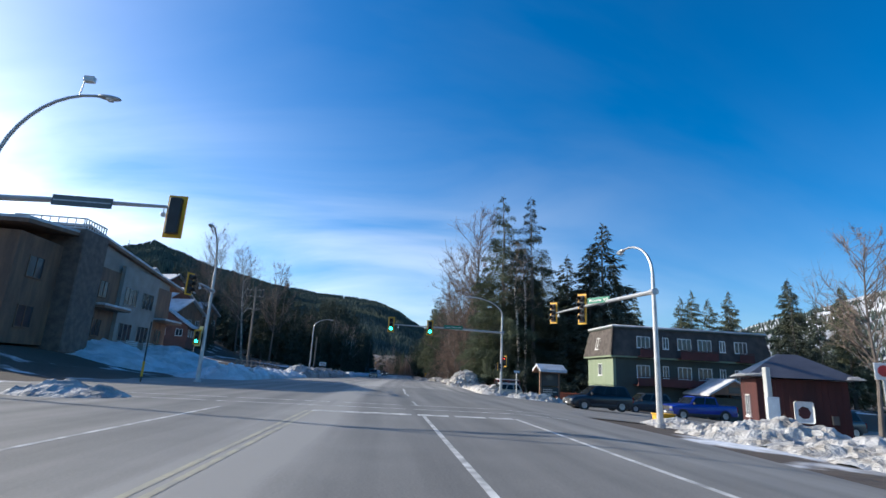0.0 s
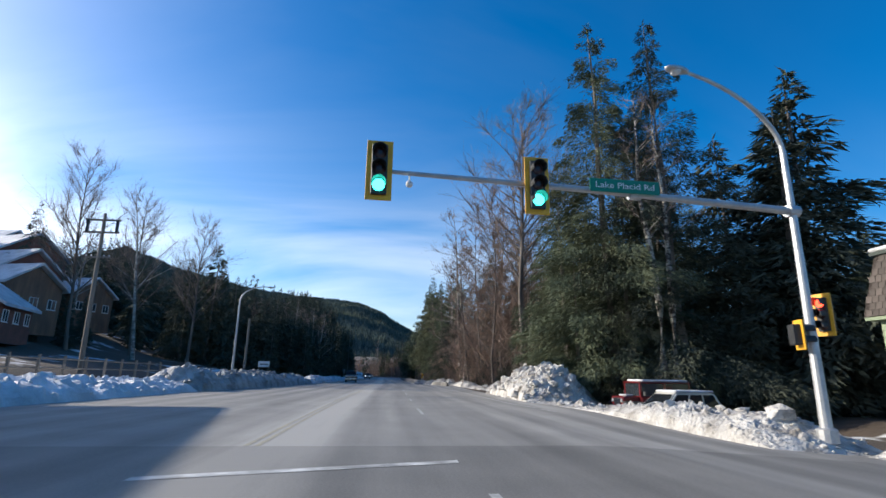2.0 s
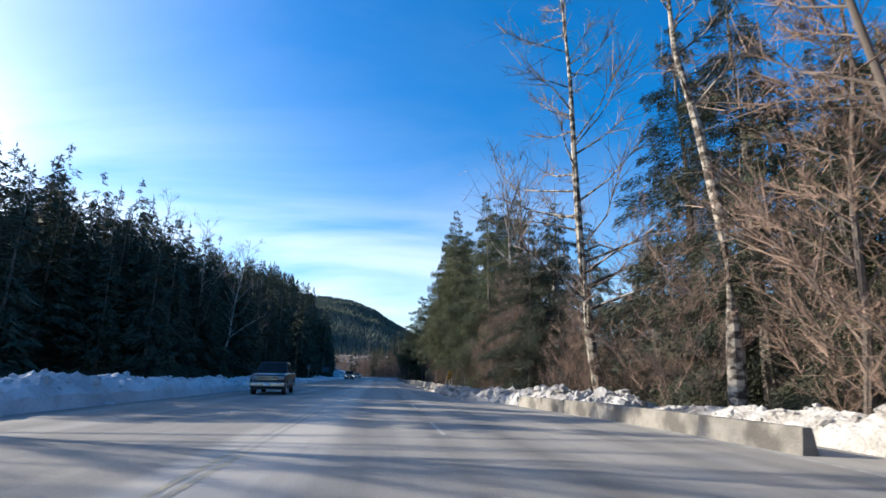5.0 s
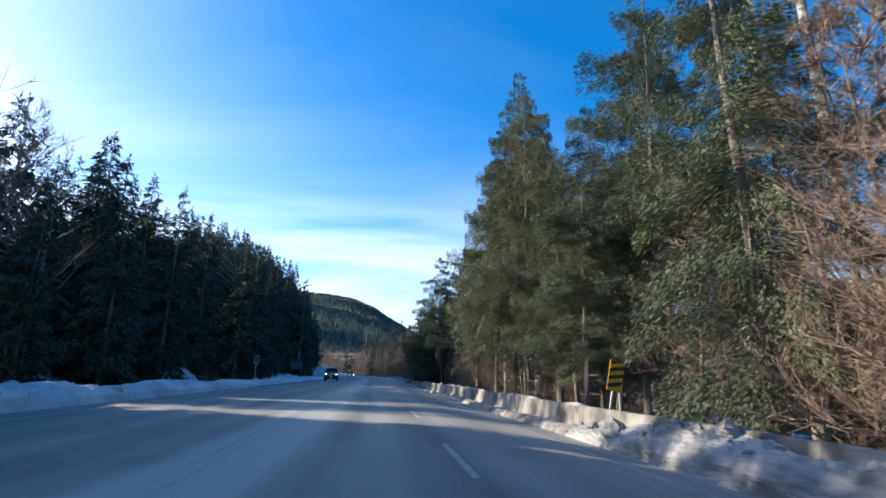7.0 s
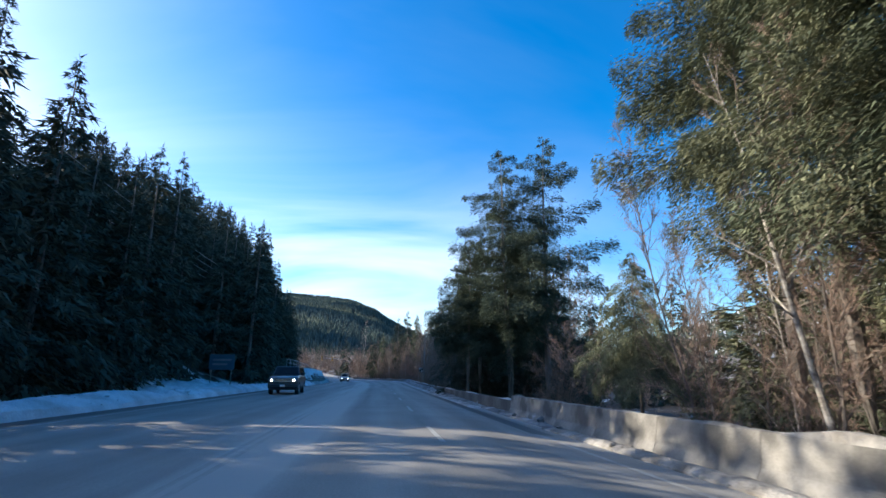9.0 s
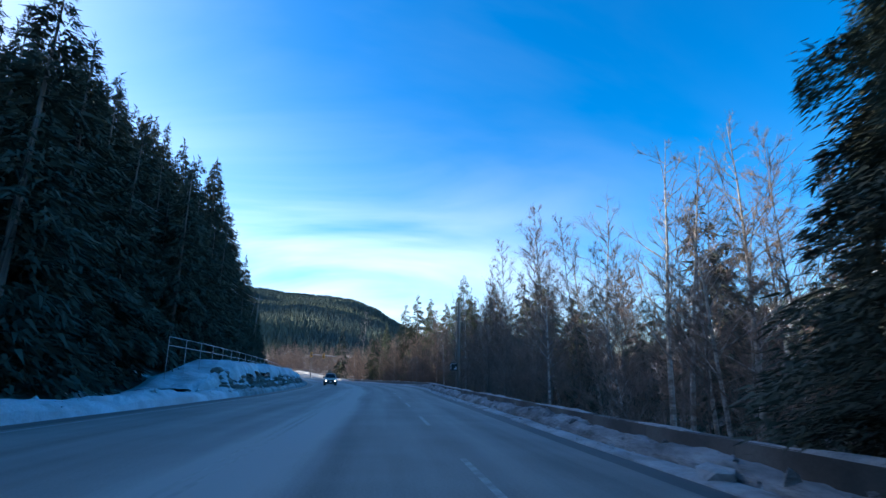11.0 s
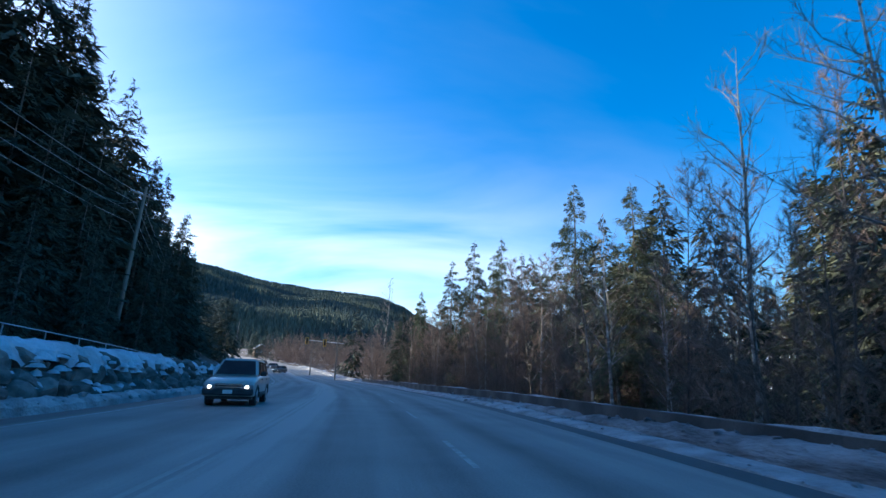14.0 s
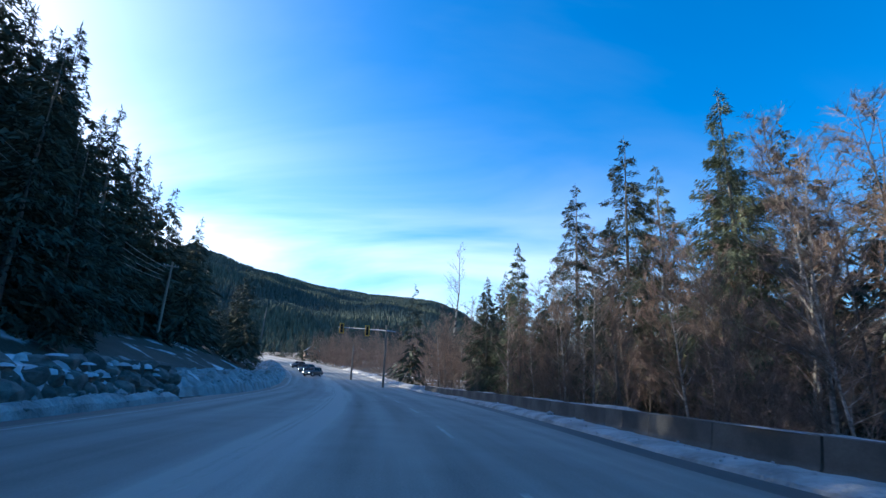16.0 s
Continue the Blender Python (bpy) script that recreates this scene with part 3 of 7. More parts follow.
SPRUCE_SPEC = [(3.6, 0.08, 0.32, NEEDLE, 0.2), (4.2, 0.16, 0.25, NEEDLE, 0.26), (3.8, 0.06, 0.38, NEEDLE_DARK, 0.2), (4.3, 0.16, 0.22, NEEDLE_OLIVE, 0.28), (3.9, 0.12, 0.34, NEEDLE_OLIVE, 0.24)]
SPRUCE_NEAR = [conifer_meshes(11 + i, 20, r, 0.28 if i % 2 else 0.23, 0.17, dr * 0.7, nd, rg + 0.1, 0.6, 0.95, 0.85, 3.4) for i, (r, b, dr, nd, rg) in enumerate(SPRUCE_SPEC)]
SPRUCE_LOW = [conifer_meshes(16 + i, 20, r * 1.05, b, 0.18, dr, nd, rg, 0.86, 1.15, 0.9) for i, (r, b, dr, nd, rg) in enumerate(SPRUCE_SPEC)]
SPRUCE = [conifer_meshes(21 + i, 20, r * 1.05, b, 0.3, dr, nd, rg, 0.86, 1.3, 1.0) for i, (r, b, dr, nd, rg) in enumerate(SPRUCE_SPEC)]
SPRUCE_MID = [conifer_meshes(26 + i, 20, r * 1.1, b * 0.6, 0.5, dr, nd, rg, 0.88, 1.5, 1.1) for i, (r, b, dr, nd, rg) in enumerate(SPRUCE_SPEC)]
DENSE_SPRUCE = [conifer_meshes(58, 20, 4.0, 0.08, 0.2, 0.3, NEEDLE, 0.2, 0.88, 1.25, 1.0)]
TALL_SPRUCE = [conifer_meshes(57, 20, 3.9, 0.2, 0.18, 0.28, NEEDLE, 0.26, 0.84, 1.2, 0.95, 3.4)]
FIR = [conifer_meshes(31 + i, 20, r, b, 0.7, 0.34, NEEDLE_DARK, 0.22, 0.9, 1.4, 1.1) for i, (r, b) in enumerate([(3.4, 0.03), (3.0, 0.05), (3.8, 0.04), (3.2, 0.02)])]
FIR_FAR = [conifer_meshes(41 + i, 20, 4.0, 0.03, 2.8, 0.4, NEEDLE_DARK, 0.2, 0.85, 0.8, 0.95, 0.1) for i in range(3)]
FIR_BACK = [conifer_meshes(61 + i, 20, 3.9, 0.04, 1.5, 0.36, NEEDLE_DARK, 0.24, 0.8, 0.95, 1.0, 0.1) for i in range(4)]
BROAD_FIR = [conifer_meshes(51 + i, 20, 4.6, 0.25, 0.21, 0.16, NEEDLE_FIR, 0.34, 0.7, 1.0, 0.95, 2.0) for i in range(2)]
CEDAR = [conifer_meshes(81, 20, 5.4, 0.42, 0.3, 0.55, NEEDLE_OLIVE, 0.35)]
ASPEN = [bare_meshes(88, 20, 0.2, 22, 12, MOTTLED, TWIG, 0.3, 0.02, 0.5, 1.0, 1.15, 0.3)]
FORKED = [bare_meshes(141, 20, 0.36, 18, 12, BIRCH, TWIG, 0.8, 0.03, 0.55, 1.0, 1.0, 0.62)]
BIRCHES = [bare_meshes(91 + i, 20, 0.34, 24, 12, BIRCH, TWIG, 0.2, 0.05, 0.3, 1.0) for i in range(3)]
MAPLE = [bare_meshes(101 + i, 20, 0.42, 46, 22, GREYBARK, TWIG, 0.6, 0.04, 0.28, 1.0) for i in range(2)]
TALL_BARE = [bare_meshes(146, 20, 0.4, 44, 24, GREYBARK, TWIG, 0.45, 0.012, 0.34, 1.0, 1.0, 0.45)]
ALDER = [bare_meshes(111 + i, 20, 0.21, 48, 24, BIRCH if i == 1 else GREYBARK, TWIG_RED if i != 1 else TWIG, 0.3, 0.04, 0.08, 1.0, 0.5, 0.3) for i in range(4)]
COTTONWOOD = [bare_meshes(119, 20, 0.28, 46, 20, MOTTLED, TWIG, -0.25, 0.03, 0.16, 1.0, 1.12, 0.3)]
THICKET = [bare_meshes(121 + i, 10, 0.42, 32, 21, GREYBARK, TWIG if i else TWIG_RED, 0.2, 0.1, 0.03, 1.0, 0.5, 0.3) for i in range(3)]

L_SPRUCE = "dark green spruce with drooping boughs beside the road"
L_BARE = "leafless grey-brown tree with fine bare twigs"
L_BIRCH = "leafless birch with pale peeling bark"
L_ALDER = "slender leafless alder with reddish brown twigs"
prng = random.Random(4)
left_rng, right_rng = random.Random(8), random.Random(9)


def spruce(x, y, top, kind=None, wide=1.0, label=L_SPRUCE, group="roadside conifers", meshes=None):
    z = float(ground_z(x, y))
    s = (top - z) / 20
    pool = SPRUCE_LOW if (112 < y < 165 or 64 < y < 80) and 0 < x < 25 else SPRUCE_NEAR if 165 < y < 204 and 0 < x < 22.6 else SPRUCE if 60 < y < 232 and 0 < x < 21 or 300 < y < 385 and 0 < x < 29 else SPRUCE_MID
    return plant("spruce", meshes or pool[kind], x, y, z, s, prng.uniform(0, 360), (prng.uniform(-1.5, 1.5), prng.uniform(-1.5, 1.5)), label, group, wide)


def bare(x, y, top, pool, label=L_BARE, group="leafless trees", lean=(0, 0), wide=1.0, base=20, name="bare_tree"):
    z = float(ground_z(x, y))
    return plant(name, prng.choice(pool), x, y, z, (top - z) / base, prng.uniform(0, 360), lean, label, group, wide)


# right-hand side, past the inn
spruce(16.9, 73.6, 29, meshes=DENSE_SPRUCE[0], wide=1.12)
for x, y, top, k, w in [(20.8, 71.8, 28.5, 2, 1.2), (31.0, 71.7, 24.8, 2, 1.5), (28.6, 70.5, 20.5, 2, 1.4), (27.0, 74, 20, 2, 1.4), (21, 75, 20, 2, 1.2), (24, 79, 22, 1, 1.2),
                        (15.2, 78, 17, 0, 1.3), (19, 84, 19, 3, 1.1), (23, 90, 20, 0, 1.1), (36, 78, 20, 2, 1.2), (40, 84, 18, 2, 1.2), (17.5, 73, 15, 2, 1.4), (14.6, 74.5, 10, 0, 1.5)]:
    spruce(x, y, top, k, w)
for x, y, top in [(14.6, 88.4, 31), (16.5, 92, 25), (14.0, 97, 24), (13.6, 102, 23), (16, 99, 25), (13.4, 108, 21), (13.9, 115, 20), (15.5, 104, 22), (17, 106, 24), (15, 112, 20)]:
    bare(x, y, top, TALL_BARE if y == 88.4 else ALDER[:1] + ALDER[2:3] + ASPEN, wide=1.0 if y == 88.4 else 1.25)
thick_rng = random.Random(31)
for i in range(12):
    bare(thick_rng.uniform(15.5, 25), thick_rng.uniform(93, 108), thick_rng.uniform(15, 22), ALDER, L_ALDER, "alder wood", wide=1.3)
for x, y, top, k, w in [(18.2, 99, 15, 2, 1.1), (19.8, 107, 17, 2, 1.1), (17.8, 114, 13, 2, 1.2), (21, 94, 17, 2, 1.2), (19, 88, 14, 2, 1.2)]:
    spruce(x, y, top, k, w)
for x, y, top in [(17.5, 69.5, 21), (19.0, 69.4, 20)]:
    bare(x, y, top, ASPEN, L_BIRCH, lean=(0, -2), wide=1.3)
for x, y, top, k, w in [(15.6, 140.0, 15.2, 2, 1.15), (17.9, 138.8, 15.6, 2, 1.35), (16.4, 155.2, 22.6, 0, 0.85), (24, 147, 17, 2, 1.2), (22.5, 153, 19, 2, 1.1), (24, 134.5, 14.5, 2, 1.3), (21.5, 127, 25, 2, 1.15), (19, 119.5, 21, 2, 1.2), (27, 126, 21, 2, 1.2), (20.5, 158, 23.5, 1, 0.95), (22.5, 150, 17, 2, 1.1), (19.3, 166, 24.5, 1, 1.0), (22.5, 172, 25, 3, 1.05),
                        (15.2, 166, 12, 0, 1.2), (18, 168, 14, 4, 1.0), (18.6, 192.6, 24.8, 3, 0.85), (17.0, 174, 16, 4, 1.0), (20, 187, 25, 1, 0.95), (19.5, 195.5, 23, 3, 0.9), (22, 178, 24, 2, 1.0),
                        (21.5, 171, 17, 1, 1.1), (24, 192, 22, 2, 1.0), (14.6, 229, 10.5, 2, 1.5), (17, 231, 9.5, 2, 1.6), (23, 229, 13, 2, 1.2), (20, 233, 12, 2, 1.3)]:
    spruce(x, y, top, k, w)
spruce(17.66, 182.4, 28.8, meshes=TALL_SPRUCE[0], wide=0.95)
for x, y, top, k in [(19.2, 221.5, 21.5, 0), (16.3, 221.5, 20.0, 1), (14.9, 226, 14.0, 0), (17.8, 226, 15.5, 1), (13.4, 223.5, 13.5, 1)]:
    spruce(x, y, top, meshes=BROAD_FIR[k], label="broad dark fir with a high crown over bare trunk", wide=1.0)
spruce(18.6, 206.5, 7.6, meshes=CEDAR[0], label="drooping olive cedar with a bare lower trunk", wide=0.95)
plant("bare_tree", COTTONWOOD[0], 16.3, 128.7, None, 1.6, 0.0, (-1, -1.2), "tall leafless cottonwood with mottled pale bark", "leafless trees")
for x, y, top in [(18.5, 126, 12), (17.6, 132, 10), (18.5, 122.5, 11), (16.2, 143.5, 9)]:
    bare(x, y, top, ALDER)
for x, y, top in [(15.2, 146, 9), (16.4, 148, 11.5), (17.6, 146.5, 12.5), (15.9, 150.5, 12), (17.4, 151.5, 14), (18.8, 149, 14.5), (16.6, 154, 11), (19.6, 153.5, 13), (15.4, 157, 9), (17.8, 157.5, 11)]:
    bare(x, y, top, ALDER, "leafless alder thicket of pinkish brown twigs", "roadside alders", (prng.uniform(-5, 5), prng.uniform(-5, 5)), 1.5)
bare(18.42, 154.2, 27, FORKED, "leafless forked birch with pale bark", wide=1.0)
bare(19.7, 151.7, 24, ASPEN, L_BIRCH, lean=(0, 2))
bare(20.6, 148, 21, ASPEN, L_BIRCH)
brush_rng = random.Random(12)
brush = [(brush_rng.uniform(12.8, 19), brush_rng.uniform(84, 118), brush_rng.uniform(3, 7)) for i in range(18)]
brush += [(brush_rng.uniform(14.5, 18.5), brush_rng.uniform(120, 158), brush_rng.uniform(3, 6.5)) for i in range(20)]
for x, y, top, k, w in [(22.9, 356.7, 21.8, 1, 0.85), (28.2, 342.2, 25.5, 0, 1.0), (20, 370, 24.8, 2, 0.95), (24.5, 372, 23, 0, 0.9), (26.2, 322.7, 17.4, 4, 1.2), (36.8, 313, 19.8, 4, 1.3), (31, 347, 19, 2, 1.0), (33, 330, 21, 2, 1.1), (34, 338, 18, 1, 1.1),
                        (27.5, 366, 22, 2, 0.9), (32, 372, 22, 1, 1.0), (17.2, 377, 23, 2, 1.0), (12.5, 386, 18, 0, 0.9), (9, 392, 15, 2, 1.0), (39, 352, 20, 1, 1.1), (43, 322, 20, 2, 1.2), (40, 300, 12.5, 4, 1.2), (30, 300, 9.5, 4, 1.2)]:
    spruce(x, y, top, k, w)
spruce(11.4, 422, 18.6, 2, 0.9)
spruce(14.5, 428, 17, 2, 0.9)
for x, y, top in [(23.4, 352, 17.5), (25.0, 354, 18.5), (21.5, 356, 15.5), (26.5, 349, 17.5), (24.2, 346, 16.0), (19.5, 362, 14.5), (17.6, 364, 13.5), (15.5, 372, 13.0), (14.0, 378, 12.5), (21.0, 350, 14.5)]:
    bare(x, y, top, ALDER, L_ALDER, "alder wood", wide=1.25)
for x, y, top, tilt in [(28.1, 280, 19.2, -3), (31.6, 278, 19.0, -11), (30.6, 274, 20.5, -3), (19.9, 294.5, 14.9, -2), (19.4, 301.3, 13.9, 1), (28.5, 297, 15.0, -5), (31.5, 300.5, 16.5, -4)]:
    bare(x, y, top, BIRCHES, L_BIRCH, "roadside birches", (0, tilt), 0.85)
for x, y, top in [(42, 288, 16), (45, 293, 17), (38, 284, 13.5), (36, 279, 12), (40, 294, 14)]:
    bare(x, y, top, ALDER[:1] + ALDER[2:], L_ALDER, "alder wood", wide=1.6)
alder_rows = []
for i in range(240):
    y = right_rng.uniform(234, 425)
    off = right_rng.random() ** 1.5 * 28
    x = float(lane_x(y)) + float(edge_right(y)) + (4.5 if y < 300 else 6.5) + off
    top = right_rng.uniform(7, 13) if right_rng.random() < 0.85 or off < 5 else right_rng.uniform(12, 17)
    if off < 10:
        bare(x, y, top, ALDER + BIRCHES[:1], L_ALDER, "alder wood", (right_rng.uniform(-4, 4), right_rng.uniform(-4, 4)))
    else:
        alder_rows.append((x, y, float(ground_z(x, y)), top - float(ground_z(x, y))))
for i in range(75):
    y = brush_rng.uniform(212, 400)
    brush.append((float(lane_x(y)) + float(edge_right(y)) + 3.5 + brush_rng.random() * 16, y, brush_rng.uniform(2, 6)))
for x, y, top, k in [(16.5, 170, 14.5, 1), (16.2, 178, 24, 3), (17.2, 184.8, 23, 3), (17.6, 188.5, 26, 1), (17.3, 191, 22, 4), (18.8, 197, 24, 3), (18.8, 183, 26, 4)]:
    spruce(x, y, top, k, 0.8)
for i in range(48):
    bare(prng.uniform(15.2, 28), prng.uniform(166, 199), prng.uniform(6, 12), ALDER + BIRCHES[:1], "thin dead trunk with bare broken twigs", "dead thin trunks", (prng.uniform(-7, 7), prng.uniform(-9, 9)), 0.8, name="dead_tree")
for x, y, top in [(27, 92, 19), (29, 99, 20), (25, 103, 18), (31, 107, 21), (27, 112, 19), (34, 96, 20), (36, 104, 21), (33, 114, 20), (24, 118, 17), (29, 121, 20), (38, 112, 21), (40, 98, 20), (22, 98, 16), (23.5, 109, 17)]:
    spruce(x, y, top, meshes=prng.choice(SPRUCE_MID), label="dark conifer in the wood behind the road", group="wood", wide=1.15)
shade_rng = random.Random(31)
for i in range(16):
    spruce(shade_rng.uniform(23, 33), 188 + i * 1.25, shade_rng.uniform(5.5, 10.5), meshes=shade_rng.choice(SPRUCE_MID), label="young dark conifer under taller trees", group="wood", wide=1.5)
# behind the inn
for x, y, top in [(52, 86, 17), (56, 90, 19), (60, 84, 16), (46, 92, 18), (66, 92, 20), (70, 82, 21), (74, 88, 22), (78, 80, 20), (84, 86, 21), (50, 75, 15), (90, 70, 20), (64, 70, 15)]:
    spruce(x, y, top, meshes=prng.choice(SPRUCE_MID), label="dark conifer behind the inn", group="wood")
bare(46, 45, 17.5, MAPLE, wide=1.2)
bare(66, 50, 12, MAPLE)

# left-hand side
for x, y, top, k, w in [(-26.8, 130.6, 23.0, 2, 1.1), (-29.5, 127, 19.5, 2, 1.1), (-24, 134, 18, 2, 1.1), (-14.4, 178.9, 17.8, 2, 1.1), (-29.9, 266.3, 36.2, 2, 1.0), (-20.3, 310.6, 37.2, 2, 0.85), (-17.7, 302, 34, 2, 0.9), (-29, 363.3, 31.2, 2, 0.9)]:
    spruce(x, y, top, k, w, group="left wood")
# height of the treetops of the hillside wood, by distance along the road and to its left
CAP_Y = [135, 150, 165, 180, 210, 240, 270, 300, 330, 360, 390, 430, 480, 530]
CAP_X = [-45, -30, -22, -17, -13]
CAP = np.array([[24, 20, 17, 15, 13], [26, 22, 18, 16.5, 14], [27, 19, 14.5, 12.5, 12], [31, 24, 21, 19, 17.5], [30, 27, 22.5, 20.5, 18], [36, 31, 27, 24.5, 21],
                [41, 37, 31, 28, 20], [46, 42, 38, 31, 13], [50, 46, 37, 17, 5], [52, 33, 20, 8, 5], [37, 21, 8, 6, 5], [30, 17, 10, 7, 5], [30, 22, 16, 11, 8], [30, 24, 18, 14, 10]])


def canopy(x, y):
    row = [float(np.interp(y, CAP_Y, CAP[:, k])) for k in range(5)]
    return float(np.interp(x, CAP_X, row))


def clearing(x, y):
    u = y + 0.376 * x
    return 156.5 < u < 161 or 164.5 < u < 168.5 or 172.5 < u < 176


hill_rows = []
gap_rng = random.Random(77)
for i in range(44):
    x = float(lane_x(148)) + float(edge_left(148)) - 5.5 - gap_rng.random() * 14
    y = gap_rng.uniform(141.5, 156) - 0.376 * x
    spruce(x, y, canopy(x + 1.0, y) - gap_rng.uniform(0.0, 2), meshes=gap_rng.choice(FIR), label="dark conifer in the shaded hillside wood", group="left wood", wide=1.4)
for x, y, top in [(-14.5, 138.2, 11), (-15.2, 141, 12.5), (-17, 136.5, 12), (-16.5, 134, 11)]:
    spruce(x, y, top, meshes=FIR[int(y) % 4], label="dark conifer in the shaded hillside wood", group="left wood", wide=1.5)
for i in range(16):
    x = float(lane_x(140)) + float(edge_left(140)) - 6.5 - gap_rng.random() * 10
    y = gap_rng.uniform(130, 141) - 0.376 * x
    spruce(x, y, canopy(x + 1.0, y) - gap_rng.uniform(0.0, 4), meshes=gap_rng.choice(FIR), label="dark conifer in the shaded hillside wood", group="left wood", wide=1.1)
for i in range(505):
    y = left_rng.uniform(124, 430) if i < 300 else left_rng.uniform(196, 330) if i < 470 else left_rng.uniform(142, 182)
    back = left_rng.random()
    if y < 142 and left_rng.random() < 0.35 or 142 <= y < 186 and left_rng.random() < 0.12 or 186 <= y < 210 and left_rng.random() < 0.42:
        continue
    d = float(edge_left(y)) - 5.5 - np.interp(y, [240, 260, 290, 320, 350, 370, 390, 430], [0, 1, 2, 3, 3.5, 10, 16, 13]) - back * (17 if y < 205 else 26)
    x = float(lane_x(y)) + d
    g = float(ground_z(x, y))
    top = min(canopy(x + 1.0, y) - left_rng.random() ** 1.6 * (2.8 if y < 200 else 4.5) + float(np.interp(y, [180, 205, 240, 270, 300], [-0.8, -0.8, -0.6, 0.6, 1.6])), g + 31)
    if top - g < 4 or clearing(x, y):
        continue
    if back < 0.28 and y < 400:
        spruce(x, y, top, meshes=prng.choice(FIR), label="dark conifer in the shaded hillside wood", group="left wood", wide=prng.uniform(0.85, 1.1))
    else:
        hill_rows.append((x, y, g - 0.3, top - g))
for i in range(20):
    x, y = left_rng.uniform(-72, -33), left_rng.uniform(94, 136)
    spruce(x, y, float(ground_z(x, y)) + left_rng.uniform(5, 10), meshes=left_rng.choice(FIR), label="dark young conifer between the hillside houses", group="left wood")
for x, y, top, tilt in [(-11.4, 147.5, 14.5, 3), (-11.6, 150.5, 10, 6), (-11.2, 153.2, 15, 4), (-11.8, 168.5, 13, 3)]:
    bare(x, y, top, BIRCHES, L_BIRCH, lean=(0, tilt))
for x, y, top in [(-30, 112, 22), (-33, 118, 21), (-36, 108, 23), (-26, 120, 19), (-41, 116, 20), (-22, 142, 13), (-20, 150, 14), (-15.4, 146.6, 14), (-16.5, 152, 15), (-14, 158, 12), (-15, 166, 13), (-17, 173, 15)]:
    bare(x, y, top + (5 if y < 125 else 2), BIRCHES + MAPLE[:1], L_BIRCH, lean=(prng.uniform(-6, 6), prng.uniform(-3, 9)))


def far_wood(name, pool, count, place, label, seed):
    """Many far trees in one mesh."""
    rng = np.random.default_rng(seed)
    V, F = [], []
    base = []
    for me in pool:
        v = np.zeros(len(me.vertices) * 3)
        me.vertices.foreach_get("co", v)
        base.append((v.reshape(-1, 3), np.array([p.vertices[:] for p in me.polygons])))
    off = 0
    for _ in range(count):
        x, y, z, h = place(rng)
        v, f = base[rng.integers(len(base))]
        a = rng.uniform(0, 6.28)
        c, s = math.cos(a), math.sin(a)
        k = h / 20
        w = v * k
        V.append(np.stack([w[:, 0] * c - w[:, 1] * s + x, w[:, 0] * s + w[:, 1] * c + y, w[:, 2] + z], -1))
        F.append(f + off)
        off += len(v)
    me = raw_mesh(name, np.concatenate(V), np.concatenate(F).tolist(), pool[0].materials[0])
    return tagged(new(name, me), label, "woods", kind="stuff")


ALDER_FAR = [bare_meshes(151 + i, 20, 0.24, 34, 10, GREYBARK, TWIG_RED, 0.3, 0.04, 0.06, 1.0, thick=3.5) for i in range(2)]
MINI_BROWN = [bare_meshes(130 + i, 20, 0.3, 12, 5, GREYBARK, TWIG_RED, 0.7, 0.04, 0.1, 0.5)[1] for i in range(2)]


# ---- distant mountains ----
def mountain(name, prof, r0, r1, mat, label, foot=0.0, seed=1, cx=0.0, cy=150.0):
    """A ridge round the valley: prof is bearing (degrees left of ahead) against the height of its crest in degrees."""
    b = np.arange(prof[0][0], prof[-1][0] + 0.01, 0.5)
    e = np.interp(b, [p[0] for p in prof], [p[1] for p in prof])
    e = e + (fbm(b * 0.35, b * 0 + 2.0, seed) - 0.5) * 0.5
    t = np.linspace(0, 1.25, 26)
    T, B = np.meshgrid(t, b)
    E = np.repeat(e[:, None], len(t), 1)
    Rr = r0 + (r1 - r0) * T
    crest = r1 * np.tan(np.radians(E))
    Z = foot + (crest - foot) * np.where(T <= 1, T ** 0.8, 1 - (T - 1) * 1.5)
    A = np.radians(B)
    X, Y = cx - np.sin(A) * Rr, cy + np.cos(A) * Rr
    Z = Z + (fbm(X * 0.006, Y * 0.006, seed + 3) - 0.5) * crest * 0.16 * np.sin(np.clip(T, 0, 1) * math.pi)
    idx = np.arange(X.size).reshape(X.shape)
    f = np.stack([idx[:-1, :-1], idx[:-1, 1:], idx[1:, 1:], idx[1:, :-1]], -1).reshape(-1, 4)
    me = raw_mesh(name, np.stack([X, Y, Z], -1).reshape(-1, 3), f.tolist(), mat, True)
    tagged(new(name, me), label, "mountain", kind="structure")
    V = np.stack([X, Y, Z], -1)

    def place(rng, n, tmin=0.1, tmax=1.02, bmax=90.0):
        """Points spread over the slope between two shares of its depth."""
        i = rng.uniform(0, min(len(b) - 1.01, (bmax - prof[0][0]) * 2), n)
        j = rng.uniform(tmin, tmax, n) / 1.25 * (len(t) - 1)
        a, c = i.astype(int), j.astype(int)
        u, v = (i - a)[:, None], (j - c)[:, None]
        return (V[a, c] * (1 - u) + V[a + 1, c] * u) * (1 - v) + (V[a, c + 1] * (1 - u) + V[a + 1, c + 1] * u) * v
    return place


